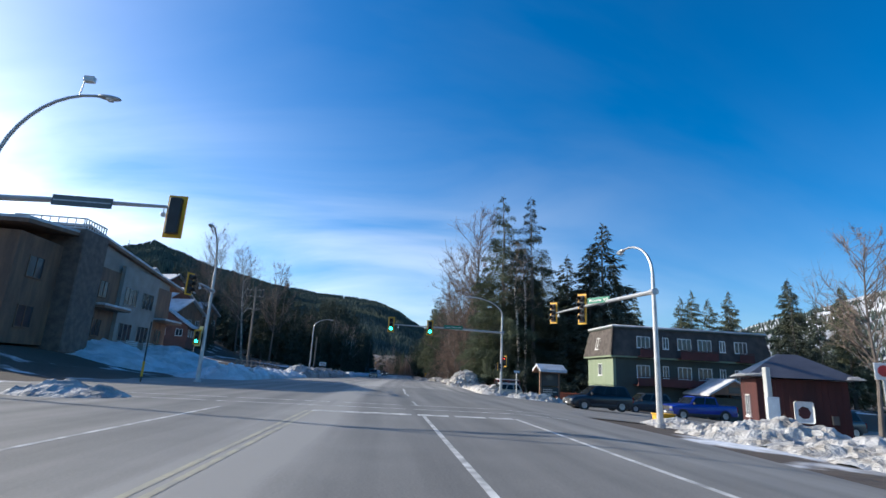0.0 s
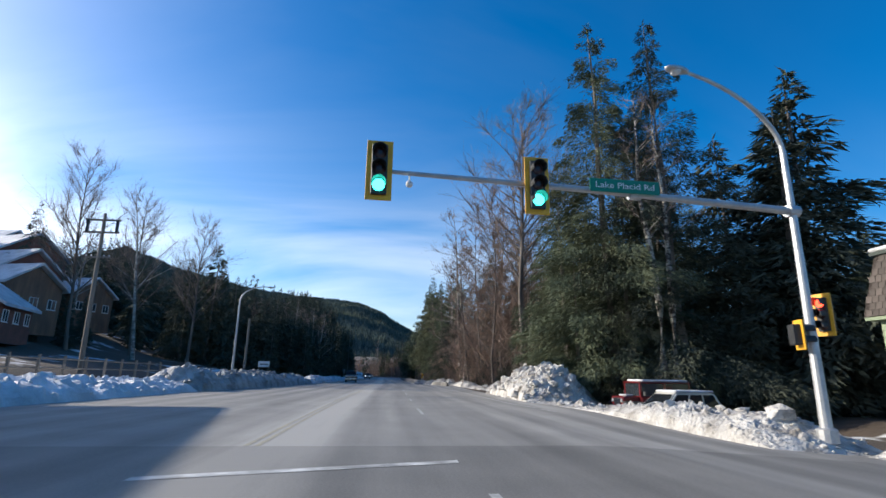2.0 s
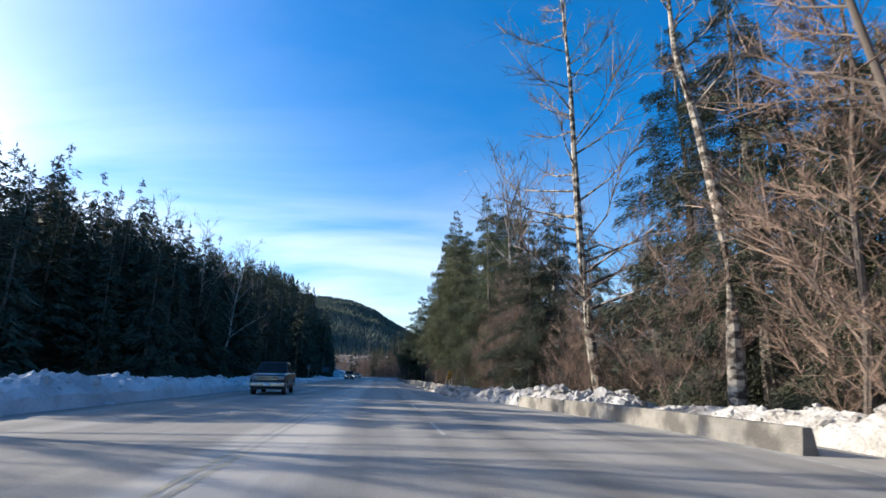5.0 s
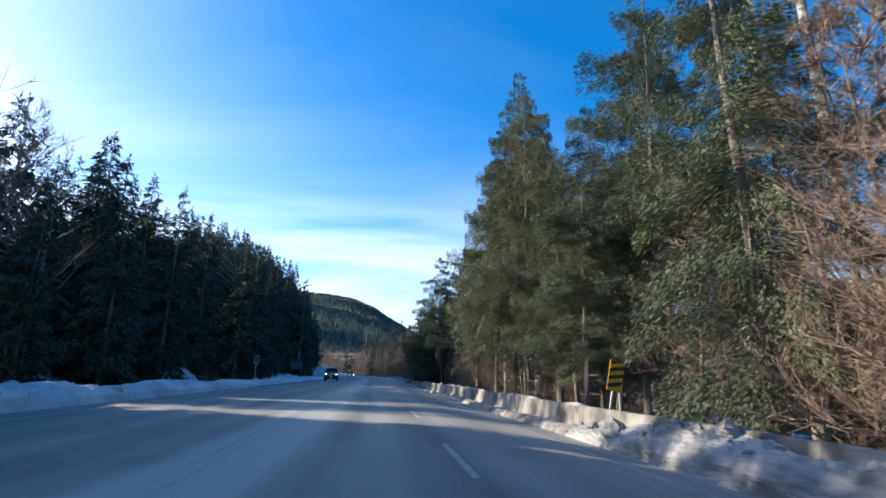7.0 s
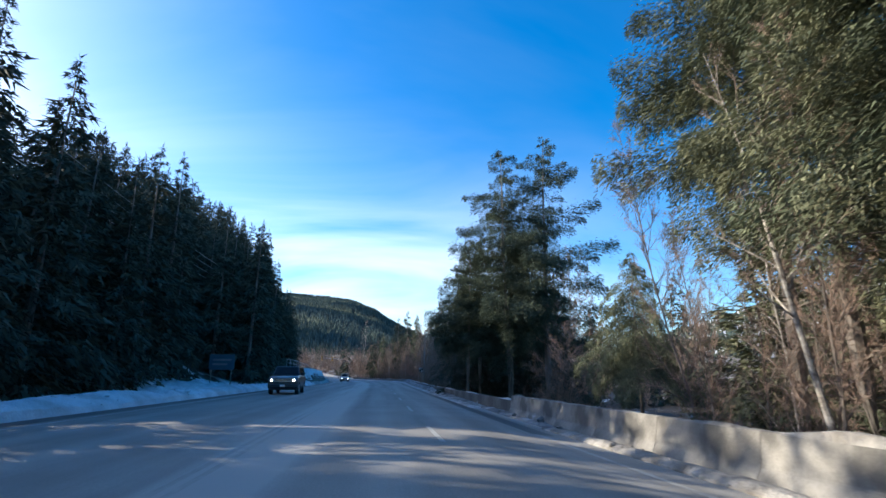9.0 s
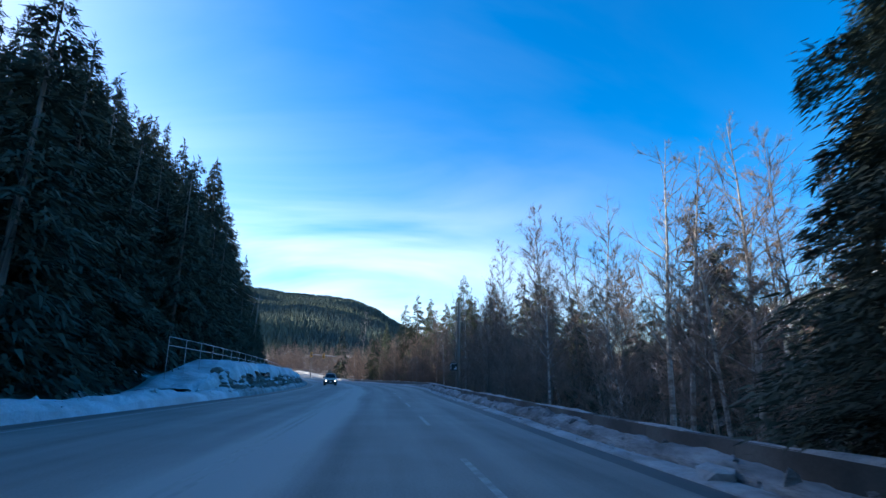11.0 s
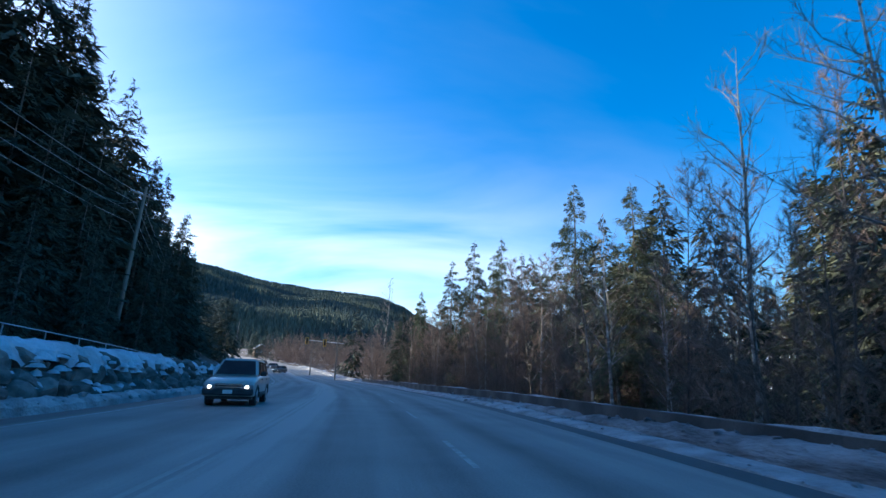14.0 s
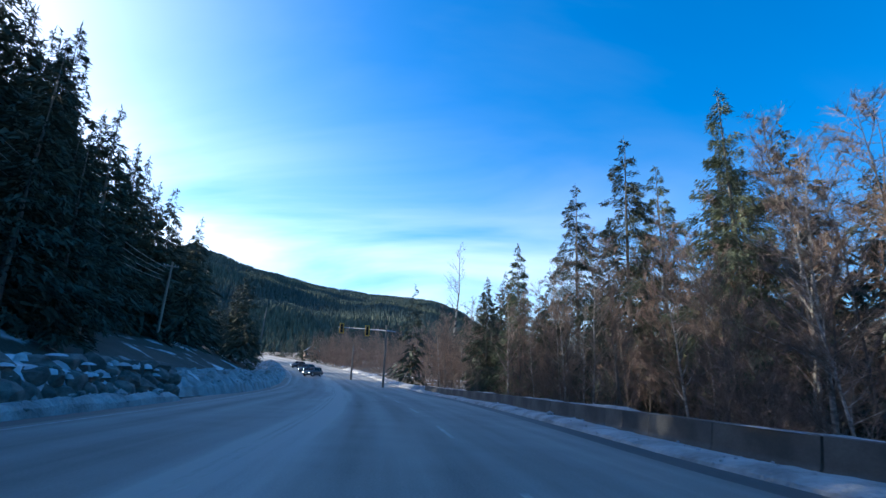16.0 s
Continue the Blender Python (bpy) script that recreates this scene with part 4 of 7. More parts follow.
def forest(name, points, h, mat, label, seed):
    """Far conifers as small ragged two-tier spires in one mesh."""
    rng = np.random.default_rng(seed)
    n = len(points)
    H = rng.uniform(h[0], h[1], n)[:, None, None]
    turn = rng.uniform(0, 6.28, n)[:, None]
    k = np.arange(4)[None, :] * (math.pi / 2) + turn
    tiers = []
    for r, z0, z1 in ((0.24, -0.05, 0.62), (0.17, 0.34, 1.0)):
        rad = r * rng.uniform(0.7, 1.25, (n, 4))
        ring = np.stack([np.cos(k) * rad, np.sin(k) * rad, np.full((n, 4), z0) + rng.uniform(-0.05, 0.05, (n, 4))], -1)
        tip = np.zeros((n, 1, 3))
        tip[:, 0, 2] = z1
        tiers.append(np.concatenate([ring, tip], 1) * H + points[:, None, :])
    V = np.concatenate(tiers, 1).reshape(-1, 3)
    one = [(o + q, o + (q + 1) % 4, o + 4) for o in (0, 5) for q in range(4)]
    F = (np.array(one)[None] + 10 * np.arange(n)[:, None, None]).reshape(-1, 3)
    return tagged(new(name, raw_mesh(name, V, F.tolist(), mat)), label, "woods", kind="stuff")


HILLSIDE = material("wooded_hillside", (0.03, 0.048, 0.042), (0.02, 0.034, 0.032), 0.95, 0.02, 0.3, 0, spec=0.0)
SNOWPEAK = material("snowy_far_slope", (0.6, 0.62, 0.65), (0.12, 0.13, 0.13), 0.9, 0.009, 0.05, 0)
crest = mountain("hill_ahead", [(-14, 0.3), (-9, 2.2), (-6, 4.2), (-3.4, 5.6), (-1, 6.9), (1.3, 7.7), (4, 8.1), (8, 8.2), (13, 8.8), (18, 9.6), (20, 9.8), (23, 11.0), (26, 11.6), (29, 10.5), (33, 8.5), (45, 8), (70, 8)], 900, 2600, HILLSIDE, "dark wooded hill closing the valley", -5, 2)
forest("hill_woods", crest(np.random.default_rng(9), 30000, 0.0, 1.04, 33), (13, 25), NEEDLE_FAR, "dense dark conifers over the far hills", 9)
peak = mountain("snowy_mountain", [(-85, 9), (-70, 10), (-58, 10.5), (-50, 9.4), (-47, 8.6), (-43, 7.5), (-36, 5.5), (-30, 3.5), (-24, 1.5)], 1500, 3300, SNOWPEAK, "far mountain with snow on its upper slopes", -5, 8)

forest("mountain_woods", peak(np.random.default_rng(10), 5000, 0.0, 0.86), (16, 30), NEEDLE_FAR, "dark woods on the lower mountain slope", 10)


def valley(r):
    y = r.uniform(410, 760)
    d = r.uniform(12, 130) if r.random() < 0.65 else -r.uniform(14, 90)
    x = float(lane_x(y)) + d
    return x, y, float(ground_z(x, y)) - 0.5, r.uniform(9, 17)


far_wood("valley_alders", MINI_BROWN, 900, valley, "brown leafless wood filling the valley", 12)
def bend_alders(r):
    y = 404 + 150 * r.random() ** 0.7
    x = float(lane_x(y)) + float(edge_right(y)) + (8 if y < 425 else 3) + r.random() ** 1.5 * 36
    return x, y, float(ground_z(x, y)) - 0.5, r.uniform(9, 14.5)


def bend_conifers(r):
    y = r.uniform(400, 560)
    x = float(lane_x(y)) + float(edge_left(y)) - 7 - r.random() * 36
    g = float(ground_z(x, y))
    return x, y, g - 0.5, min(20, max(6, canopy(x, y) - g))


# extra trees hidden behind the front wood, added to keep sun off the road
def slope_conifers(r):
    y = r.uniform(338, 408)
    x = -r.uniform(40, 64)
    g = float(ground_z(x, y))
    return x, y, g - 0.5, min(24, canopy(x, y) - g)


def town_slope(r):
    """Conifers on the slope behind the hillside houses, their tops along the crest that is seen from the junction."""
    while True:
        b, y = r.uniform(8, 37), r.uniform(140, 200)
        x = 0.5 - (y - 50) * math.tan(radians(b))
        e = float(np.interp(b, [5, 10.5, 14.4, 20.6, 23.3, 27.4, 31, 34, 38], [7.8, 9.4, 10.6, 11.6, 11.4, 12.6, 13.2, 12.2, 11])) + 0.6 - r.random() ** 1.5 * 3.0
        g = float(ground_z(x, y))
        h = 1.25 + math.hypot(x - 0.5, y - 50) * math.tan(radians(e)) - g
        if h > 5 and not clearing(x, y):
            return x, y, g - 0.5, min(h, 25)


far_wood("town_slope_conifers", [m[1] for m in FIR_FAR], 95, town_slope, "dark conifers on the hill behind the houses", 24)
far_wood("slope_conifers", [m[1] for m in FIR_FAR], 62, slope_conifers, "dark conifers added high on the slope to shade the road", 23)
far_wood("bend_alders", [m[1] for m in ALDER_FAR], 210, bend_alders, "brown leafless alders crowding the outside of the bend", 21)
far_wood("bend_conifers", [m[1] for m in FIR_FAR], 70, bend_conifers, "dark shaded conifers above the bend", 22)
far_wood("valley_conifers", [m[1] for m in FIR_FAR], 70, lambda r: (lambda p: (p[0], p[1], p[2], p[3] * 1.25))(valley(r)), "scattered conifers in the valley wood", 13)


def hillside(r):
    while True:
        y = r.uniform(100, 560)
        x = float(lane_x(y)) - r.uniform(36, 120)
        g = float(ground_z(x, y))
        h = min(r.uniform(13, 24), canopy(x, y) - g) if y < 520 else r.uniform(8, 14)
        if h > 5 and not clearing(x, y):
            return x, y, g - 0.5, h


def behind_right(r):
    while True:
        y = r.uniform(85, 425)
        d = float(edge_right(y)) + (r.uniform(16, 48) if y > 240 else r.uniform(30, 58))
        if not (196 < y < 238 and d < 60 or y < 100):
            x = float(lane_x(y)) + d
            g = float(ground_z(x, y))
            top = r.uniform(12, 20)
            return x, y, g - 0.3, (top * 0.45 if 256 < y < 306 and d < 45 else top) - g


back = iter(alder_rows)
far_wood("alder_thicket", [m[1] for m in ALDER_FAR], len(alder_rows), lambda r: next(back), "reddish brown leafless alders deeper in the wood", 17)
stems = iter([(x, y, float(ground_z(x, y)) - 0.1, (top - float(ground_z(x, y))) * 2.2) for x, y, top in brush])
far_wood("roadside_brush", [m[1] for m in THICKET], len(brush), lambda r: next(stems), "tangled leafless brown brush below the trees", 18)
rows = iter(hill_rows)
far_wood("hillside_wood", [m[1] for m in FIR_FAR], len(hill_rows), lambda r: next(rows), "dense dark conifers on the shaded hillside", 15)
far_wood("hillside_conifers", [m[1] for m in FIR_FAR], 85, hillside, "dark conifers on the slope above the road", 14)
far_wood("conifer_wood", [m[1] for m in FIR_BACK], 105, behind_right, "dark conifers filling the wood behind the road", 16)


# ---- snow banks ----
def bank(name, y0, y1, off, width, height, label, seed=1, mat=None, step=0.22, cols=26, flip=1, chunk=1.0, lumps=0):
    """A ploughed ridge of snow that follows the road edge; off, width and height are functions of y, off is its road-side foot."""
    ys = np.arange(y0, y1, step)
    t = np.linspace(0, 1, cols)
    T, Y = np.meshgrid(t, ys)
    w, h, o = width(Y), height(Y), off(Y)
    X = lane_x(Y) + o + flip * T * w
    prof = np.clip(np.sin(np.clip(T * 1.02, 0, 1) ** 0.75 * math.pi), 0, 1) ** 0.75
    n1 = fbm(Y * 0.28, T * 1.2 + 7, seed, 3)
    cell = vnoise(X * 1.7 + 31, Y * 1.7, seed + 5)
    cell2 = vnoise(X * 3.9, Y * 3.9 + 11, seed + 6)
    rag = vnoise(X * 8.5, Y * 8.5 + 3, seed + 8)
    hard = np.round(cell * 4) / 4 * 0.5 + cell * 0.5
    Z = prof * h * (0.5 + 1.0 * n1) + prof * chunk * ((hard - 0.5) * 0.3 + (np.round(cell2 * 3) / 3 - 0.5) * 0.22 + (rag - 0.5) * 0.17) * np.minimum(1, h)
    X = X + (cell2 - 0.5) * 0.22 * prof * chunk
    Yd = Y + (vnoise(X * 2.3, Y * 2.3, seed + 9) - 0.5) * 0.25 * prof * chunk
    base = ground_z(X, Y)
    ends = np.clip(np.minimum(Y - y0, y1 - Y) / 1.5, 0, 1)
    Z = base + np.maximum(Z * ends, 0) - np.where((T <= 0) | (T >= 1), 0.12, 0.03)
    idx = np.arange(X.size).reshape(X.shape)
    f = np.stack([idx[:-1, :-1], idx[:-1, 1:], idx[1:, 1:], idx[1:, :-1]], -1).reshape(-1, 4)
    me = raw_mesh(name, np.stack([X, Yd, Z], -1).reshape(-1, 3), f.tolist(), mat or SNOW_DIRTY)
    ob = tagged(new(name, me), label, "snowbank", "ploughed snow banks")
    if lumps:
        rng = np.random.default_rng(seed + 40)
        V, F = [], []
        bm = bmesh.new()
        bmesh.ops.create_icosphere(bm, subdivisions=1, radius=1)
        bv = np.array([v.co[:] for v in bm.verts])
        bf = np.array([[v.index for v in fc.verts] for fc in bm.faces])
        bm.free()
        for k in range(int(lumps * 1.7)):
            i, j = rng.integers(len(ys)), int(np.clip(rng.normal(0.4, 0.28), 0.0, 1) * (cols - 1))
            s = (rng.pareto(2.5) * 0.06 + 0.05) * chunk
            s = min(s, 0.3)
            v = bv * (1 + rng.normal(size=(len(bv), 1)) * 0.22) * s * np.array([1, rng.uniform(0.7, 1.3), rng.uniform(0.6, 1)])
            V.append(v + np.array([X[i, j], Yd[i, j], Z[i, j] + s * 0.15]))
            F.append(bf + 12 * len(F))
        lm = raw_mesh("rubble", np.concatenate(V), np.concatenate(F).tolist(), mat or SNOW_DIRTY)
        tagged(new("rubble", lm), "broken clods of ploughed snow", kind="stuff").parent = ob
    return ob


LB = "grey-white ploughed snow bank along the road edge"
SNOW_CLEAN = material("bright_ploughed_snow", (0.56, 0.54, 0.51), (0.2, 0.178, 0.15), 0.7, 1.5, 11, 1.0, bump_dist=0.12, spec=0.2, span=(0.42, 0.74))
SNOW_CREAM = material("cream_crusted_snow", (0.34, 0.318, 0.285), (0.14, 0.126, 0.108), 0.8, 1.8, 10, 0.8, bump_dist=0.08, spec=0.2)
SNOW_GRIT = material("gritty_ploughed_snow", (0.36, 0.355, 0.35), (0.13, 0.125, 0.12), 0.8, 1.4, 9, 0.9, bump_dist=0.1, spec=0.2, stretch=(1, 0.5, 2))
bank("snow_bank", 51.4, 70, I([51, 53, 70], [9.1, 9.0, 7.3]), I([53, 59, 63], [4.2, 4.0, 3.3]), I([51.4, 53, 56, 59, 61.5, 64, 67, 70], [0.7, 0.8, 0.75, 0.35, 0.12, 0.05, 0.06, 0.5]), "bright lumpy snow bank beside the highway", 3, SNOW_CLEAN, 0.13, 34, 1, 0.75, 300)
bank("snow_bank", 67.2, 82, I([67, 82], [7.4, 7.9]), I([67, 72, 82], [4.0, 6.0, 4.5]), I([67.2, 69, 74, 78, 82], [1.2, 1.75, 1.7, 1.15, 0.5]), "high heap of bright chunky ploughed snow", 4, SNOW_CLEAN, 0.11, 46, 1, 1.5, 480)
bank("snow_bank", 83, 90, K(9.2), K(3), K(0.8), LB, 5, SNOW_CLEAN, 0.16, 26, 1, 1.2, 60)
bank("snow_bank", 91, 119, K(9.0), K(2.5), I([91, 100, 110, 119], [0.25, 0.3, 0.7, 0.4]), LB, 6, SNOW_CLEAN, 0.2, 22, 1, 1.0, 80)
bank("snow_bank", 118, 138, I([118, 130, 138], [8.4, 7.2, 6.3]), K(3.2), I([118, 122, 138], [0.45, 0.75, 0.7]), LB, 7, SNOW_DIRTY, 0.13, 34, 1, 1.4, 300)
bank("snow_bank", 136, 157, lambda y: BAR(y) - 1.0, K(2.4), I([136, 150, 157], [0.8, 0.72, 0.4]), "grey gritty snow ridge burying the barrier", 41, SNOW_GRIT, 0.15, 26, 1, 0.8, 120)
bank("snow_bank", 150, 199, lambda y: BAR(y) - 0.95, I([150, 175, 199], [1.3, 1.0, 0.8]), I([150, 156, 166, 172, 185, 190, 199], [0.3, 0.36, 0.2, 0.26, 0.12, 0.18, 0.12]), "cream-coloured dirty snow drift against the barrier", 8, SNOW_CREAM, 0.13, 26, 1, 0.4, 90)
bank("snow_bank", 198, 330, lambda y: BAR(y) - 0.72, K(1.25), I([198, 215, 240, 285, 300, 330], [0.1, 0.16, 0.45, 0.5, 0.3, 0.15]), "crusted grey snow caked on the barrier", 42, SNOW_GRIT, 0.17, 22, 1, 0.7, 200)
bank("snow_bank", 208, 392, lambda y: BAR(y) - 0.3 - VERGE(y), VERGE, I([208, 300, 320, 392], [0.1, 0.12, 0.2, 0.2]), "thin crusted snow strip along the shaded shoulder", 10, SNOW_DIRTY, 0.25, 14, 1, 0.5, 260)
bank("snow_bank", 392, 470, lambda y: edge_right(y), K(3.5), I([392, 400, 425, 470], [0.5, 0.35, 0.3, 0.5]), "sunlit snow heap beside the far junction", 11, SNOW_DIRTY, 0.5, 18, 1, 1.2, 0)
# left
bank("snow_bank", 47, 78, lambda y: edge_left(y), K(6), I([47, 52, 78], [0.9, 1.0, 0.9]), "shaded snow bank before the lodge", 12, SNOW, 0.25, 26, -1, 1.2, 140)
bank("snow_bank", 77, 114, lambda y: edge_left(y), K(5), I([77, 90, 114], [1.5, 1.3, 1.0]), "rough grey snow bank along the far verge", 13, SNOW_DIRTY, 0.22, 26, -1, 1.5, 220)
bank("snow_bank", 113, 160, lambda y: edge_left(y), K(4), I([113, 160], [0.9, 0.8]), LB, 14, SNOW, 0.25, 22, -1, 1.0, 160)
bank("snow_bank", 159, 262, lambda y: edge_left(y), K(3.2), I([159, 200, 262], [0.65, 0.5, 0.55]), "smooth low snow bank on the shaded verge", 15, SNOW, 0.3, 18, -1, 0.6, 120)
bank("snow_bank", 258, 350, lambda y: edge_left(y), K(1.3), K(0.4), "dirty snow at the foot of the boulder wall", 16, SNOW_DIRTY, 0.25, 14, -1, 0.8, 160)
bank("snow_bank", 338, 480, lambda y: edge_left(y) - np.interp(y, [338, 352, 362], [1.6, 1.2, 0]), K(7), I([338, 346, 360, 400, 480], [1.0, 1.25, 1.4, 1.3, 1.5]), "shaded snow bank along the bend", 17, SNOW_DIRTY, 0.25, 24, -1, 1.4, 260)
# at the junction
def heap(x, y, rx, ry, h, label, seed, mat=None, lumps=60):
    rng = np.random.default_rng(seed)
    n = 46
    u = np.linspace(-1, 1, n)
    U, W = np.meshgrid(u, u)
    r = np.sqrt(U * U + W * W)
    X, Y = x + U * rx, y + W * ry
    prof = np.clip(1 - r * (0.75 + 0.5 * fbm(X * 0.6, Y * 0.6, seed)), 0, 1) ** 0.8
    c = vnoise(X * 2.1, Y * 2.1, seed)
    c2 = vnoise(X * 4.7, Y * 4.7, seed + 2)
    Z = ground_z(X, Y) - 0.06 + prof * h + np.minimum(prof * 3, 1) * ((np.round(c * 4) / 4 - 0.5) * 0.4 + (c2 - 0.5) * 0.2) * min(1, h)
    Z = np.where(prof <= 0, ground_z(X, Y) - 0.15, Z)
    idx = np.arange(n * n).reshape(n, n)
    f = np.stack([idx[:-1, :-1], idx[:-1, 1:], idx[1:, 1:], idx[1:, :-1]], -1).reshape(-1, 4)
    me = raw_mesh("snow_mound", np.stack([X, Y, Z], -1).reshape(-1, 3), f.tolist(), mat or SNOW_CLEAN)
    return tagged(new("snow_mound", me), label, "snowbank", "ploughed snow banks")


heap(14.8, 50.4, 3.6, 1.7, 0.8, "low snow bank round the sign board", 33)
heap(15.4, 19.0, 4.2, 3.4, 0.95, "chunky white snow heap at the street corner", 21)
heap(15.2, 13.0, 4.0, 4.0, 0.8, "chunky white snow heap at the street corner", 22)
heap(17.5, 15.0, 5.0, 4.0, 0.9, "snow heap with dark thawed patches", 23, SNOW_DIRTY)
heap(14.4, 24.2, 2.2, 1.8, 0.45, "low snow heap round the signal pole", 24)
heap(-10.4, 19.0, 1.9, 1.6, 0.55, "small snow heap on the traffic island", 25, SNOW_DIRTY)
heap(-14.4, 17.0, 2.6, 2.0, 0.6, "small snow heap on the traffic island", 26, SNOW_DIRTY)
heap(-34, 52, 16, 7, 2.2, "smooth deep snow before the lodge", 27, SNOW)
heap(-24, 62, 8, 6, 1.9, "smooth deep snow before the lodge", 28, SNOW)
heap(-11.5, 189.7, 1.6, 1.8, 1.3, "rounded snow lump on the verge", 29, SNOW)
heap(-12.5, 184, 2.2, 1.6, 0.9, "snow covered boulder on the verge", 30, SNOW)
heap(-9.0, 225, 5, 10, 1.2, "snow heap below the dark wood", 31, SNOW)

# ---- concrete barriers ----
bm = bmesh.new()
prism(bm, [(-0.3, -0.05), (0.3, -0.05), (0.3, 0.08), (0.17, 0.3), (0.1, 0.82), (-0.1, 0.82), (-0.17, 0.3), (-0.3, 0.08)], 0.006, 2.994)
bmesh.ops.bevel(bm, geom=[e for e in bm.edges if abs(e.verts[0].co.y - e.verts[1].co.y) > 1], offset=0.02, segments=1, affect="EDGES")
barrier_body = bpy.data.meshes.new("barrier_body")
bmesh.ops.recalc_face_normals(bm, faces=bm.faces[:])
bm.to_mesh(barrier_body)
bm.free()
barrier_body.materials.append(CONCRETE)
# darker concrete for the blocks from y = 205 on
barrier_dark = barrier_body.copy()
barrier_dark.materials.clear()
barrier_dark.materials.append(material("darker_concrete", (0.12, 0.112, 0.1), (0.06, 0.057, 0.052), 0.9, 1.0, 18, 0.3))
# drain slot as a near-black block: the hollow's shade given as colour
bm = bmesh.new()
box(bm, -0.318, -0.29, -0.14, 0.14, 0.0, 0.07)
slot_mesh = bpy.data.meshes.new("drain_slot")
bm.to_mesh(slot_mesh)
bm.free()
slot_mesh.materials.append(material("slot_shade_black", (0.03, 0.028, 0.025), (0.02, 0.019, 0.018), 0.95, 4, 30, 0))
y = 109.0
while y < 390:
    if 124 < y < 138:
        y += 3.0
        continue
    x, x2 = (float(lane_x(v)) + float(BAR(v)) for v in (y, y + 3))
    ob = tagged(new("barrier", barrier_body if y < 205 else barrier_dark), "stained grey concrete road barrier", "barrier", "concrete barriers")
    ob.matrix_basis = pose(x, y, float(paved_z(np.float64(x), y)) - (0.34 if y < 130 else 0 if y < 205 else 0.2), 0, 0, math.degrees(math.atan2(-(x2 - x), 3.0)))
    for ys_ in (0.8, 2.2):
        sl = new("drain_slot", slot_mesh)
        sl.parent = ob
        sl.matrix_basis = pose(0, ys_, 0.015)
    y += 3.0


def snow_cap(y0, y1, seed, mat):
    """A thin broken ridge of snow lying on top of the barrier."""
    ys = np.arange(y0, y1, 0.3)
    t = np.linspace(-1, 1, 6)
    T, Y = np.meshgrid(t, ys)
    X = lane_x(Y) + BAR(Y) + T * 0.1
    h = np.clip(fbm(Y * 0.35, Y * 0 + 3, seed) * 2.6 - 0.75, 0, 1) * np.clip(np.minimum(Y - y0, y1 - Y), 0, 1)
    Z = paved_z(lane_x(Y) + BAR(Y), Y) + np.where(Y < 205, 0.815, 0.615) + np.sqrt(np.clip(1 - T * T, 0, 1)) * h * (np.where(Y < 205, 0.12, 0.06) + 0.05 * vnoise(Y * 2.3, T * 2, seed)) - 0.012
    idx = np.arange(X.size).reshape(X.shape)
    f = np.stack([idx[:-1, :-1], idx[:-1, 1:], idx[1:, 1:], idx[1:, :-1]], -1).reshape(-1, 4)
    me = raw_mesh("snow_cap", np.stack([X, Y, Z], -1).reshape(-1, 3), f.tolist(), mat, True)
    return tagged(new("snow_bank", me), "thin broken snow lying on top of the barrier", "snow", "ploughed snow banks")


snow_cap(156, 205, 51, SNOW_CREAM)
snow_cap(205, 300, 52, SNOW_DIRTY)
snow_cap(300, 390, 53, SNOW_DIRTY)

# ---- boulder wall with hand rail ----
wall = thing("boulder_wall", "retaining wall of stacked grey boulders topped with snow", "wall", kind="structure")
rock_meshes = []
rr = np.random.default_rng(6)
for k in range(6):
    bm = bmesh.new()
    bmesh.ops.create_icosphere(bm, subdivisions=2, radius=1)
    cuts = [(Vector(rr.normal(size=3)).normalized(), rr.uniform(0.55, 0.85)) for _ in range(9)]
    for v in bm.verts:
        c = v.co.copy()
        for nrm, dist in cuts:
            over = c.dot(nrm) - dist
            if over > 0:
                c -= nrm * over * 0.92
        v.co = c * (1.12 + 0.16 * noise.noise(c * 2.1 + Vector((k * 7, 0, 0))) + 0.07 * noise.noise(c * 5.5))
    me = bpy.data.meshes.new("boulder")
    bm.to_mesh(me)
    bm.free()
    me.materials.append(ROCK)
    rock_meshes.append(me)
for row in range(3):
    y = 259.0 + row * 0.5
    while y < 352:
        w = rr.uniform(0.32, 0.85)
        if row == 2 and rr.random() < 0.15:
            y += 2 * w
            continue
        o = new("boulder", rock_meshes[rr.integers(6)])
        o.parent = wall
        x = float(lane_x(y) + edge_left(y)) - 1.5 - row * 0.35 + rr.normal() * 0.06
        o.matrix_basis = pose(x, y + w, float(road_z(y)) + 0.36 + row * 0.5 + rr.normal() * 0.07, rr.uniform(-25, 25), rr.uniform(-20, 20), rr.uniform(-40, 40)) @ Matrix.Diagonal((0.55, w, rr.uniform(0.36, 0.56), 1))
        y += 2 * w * 0.98


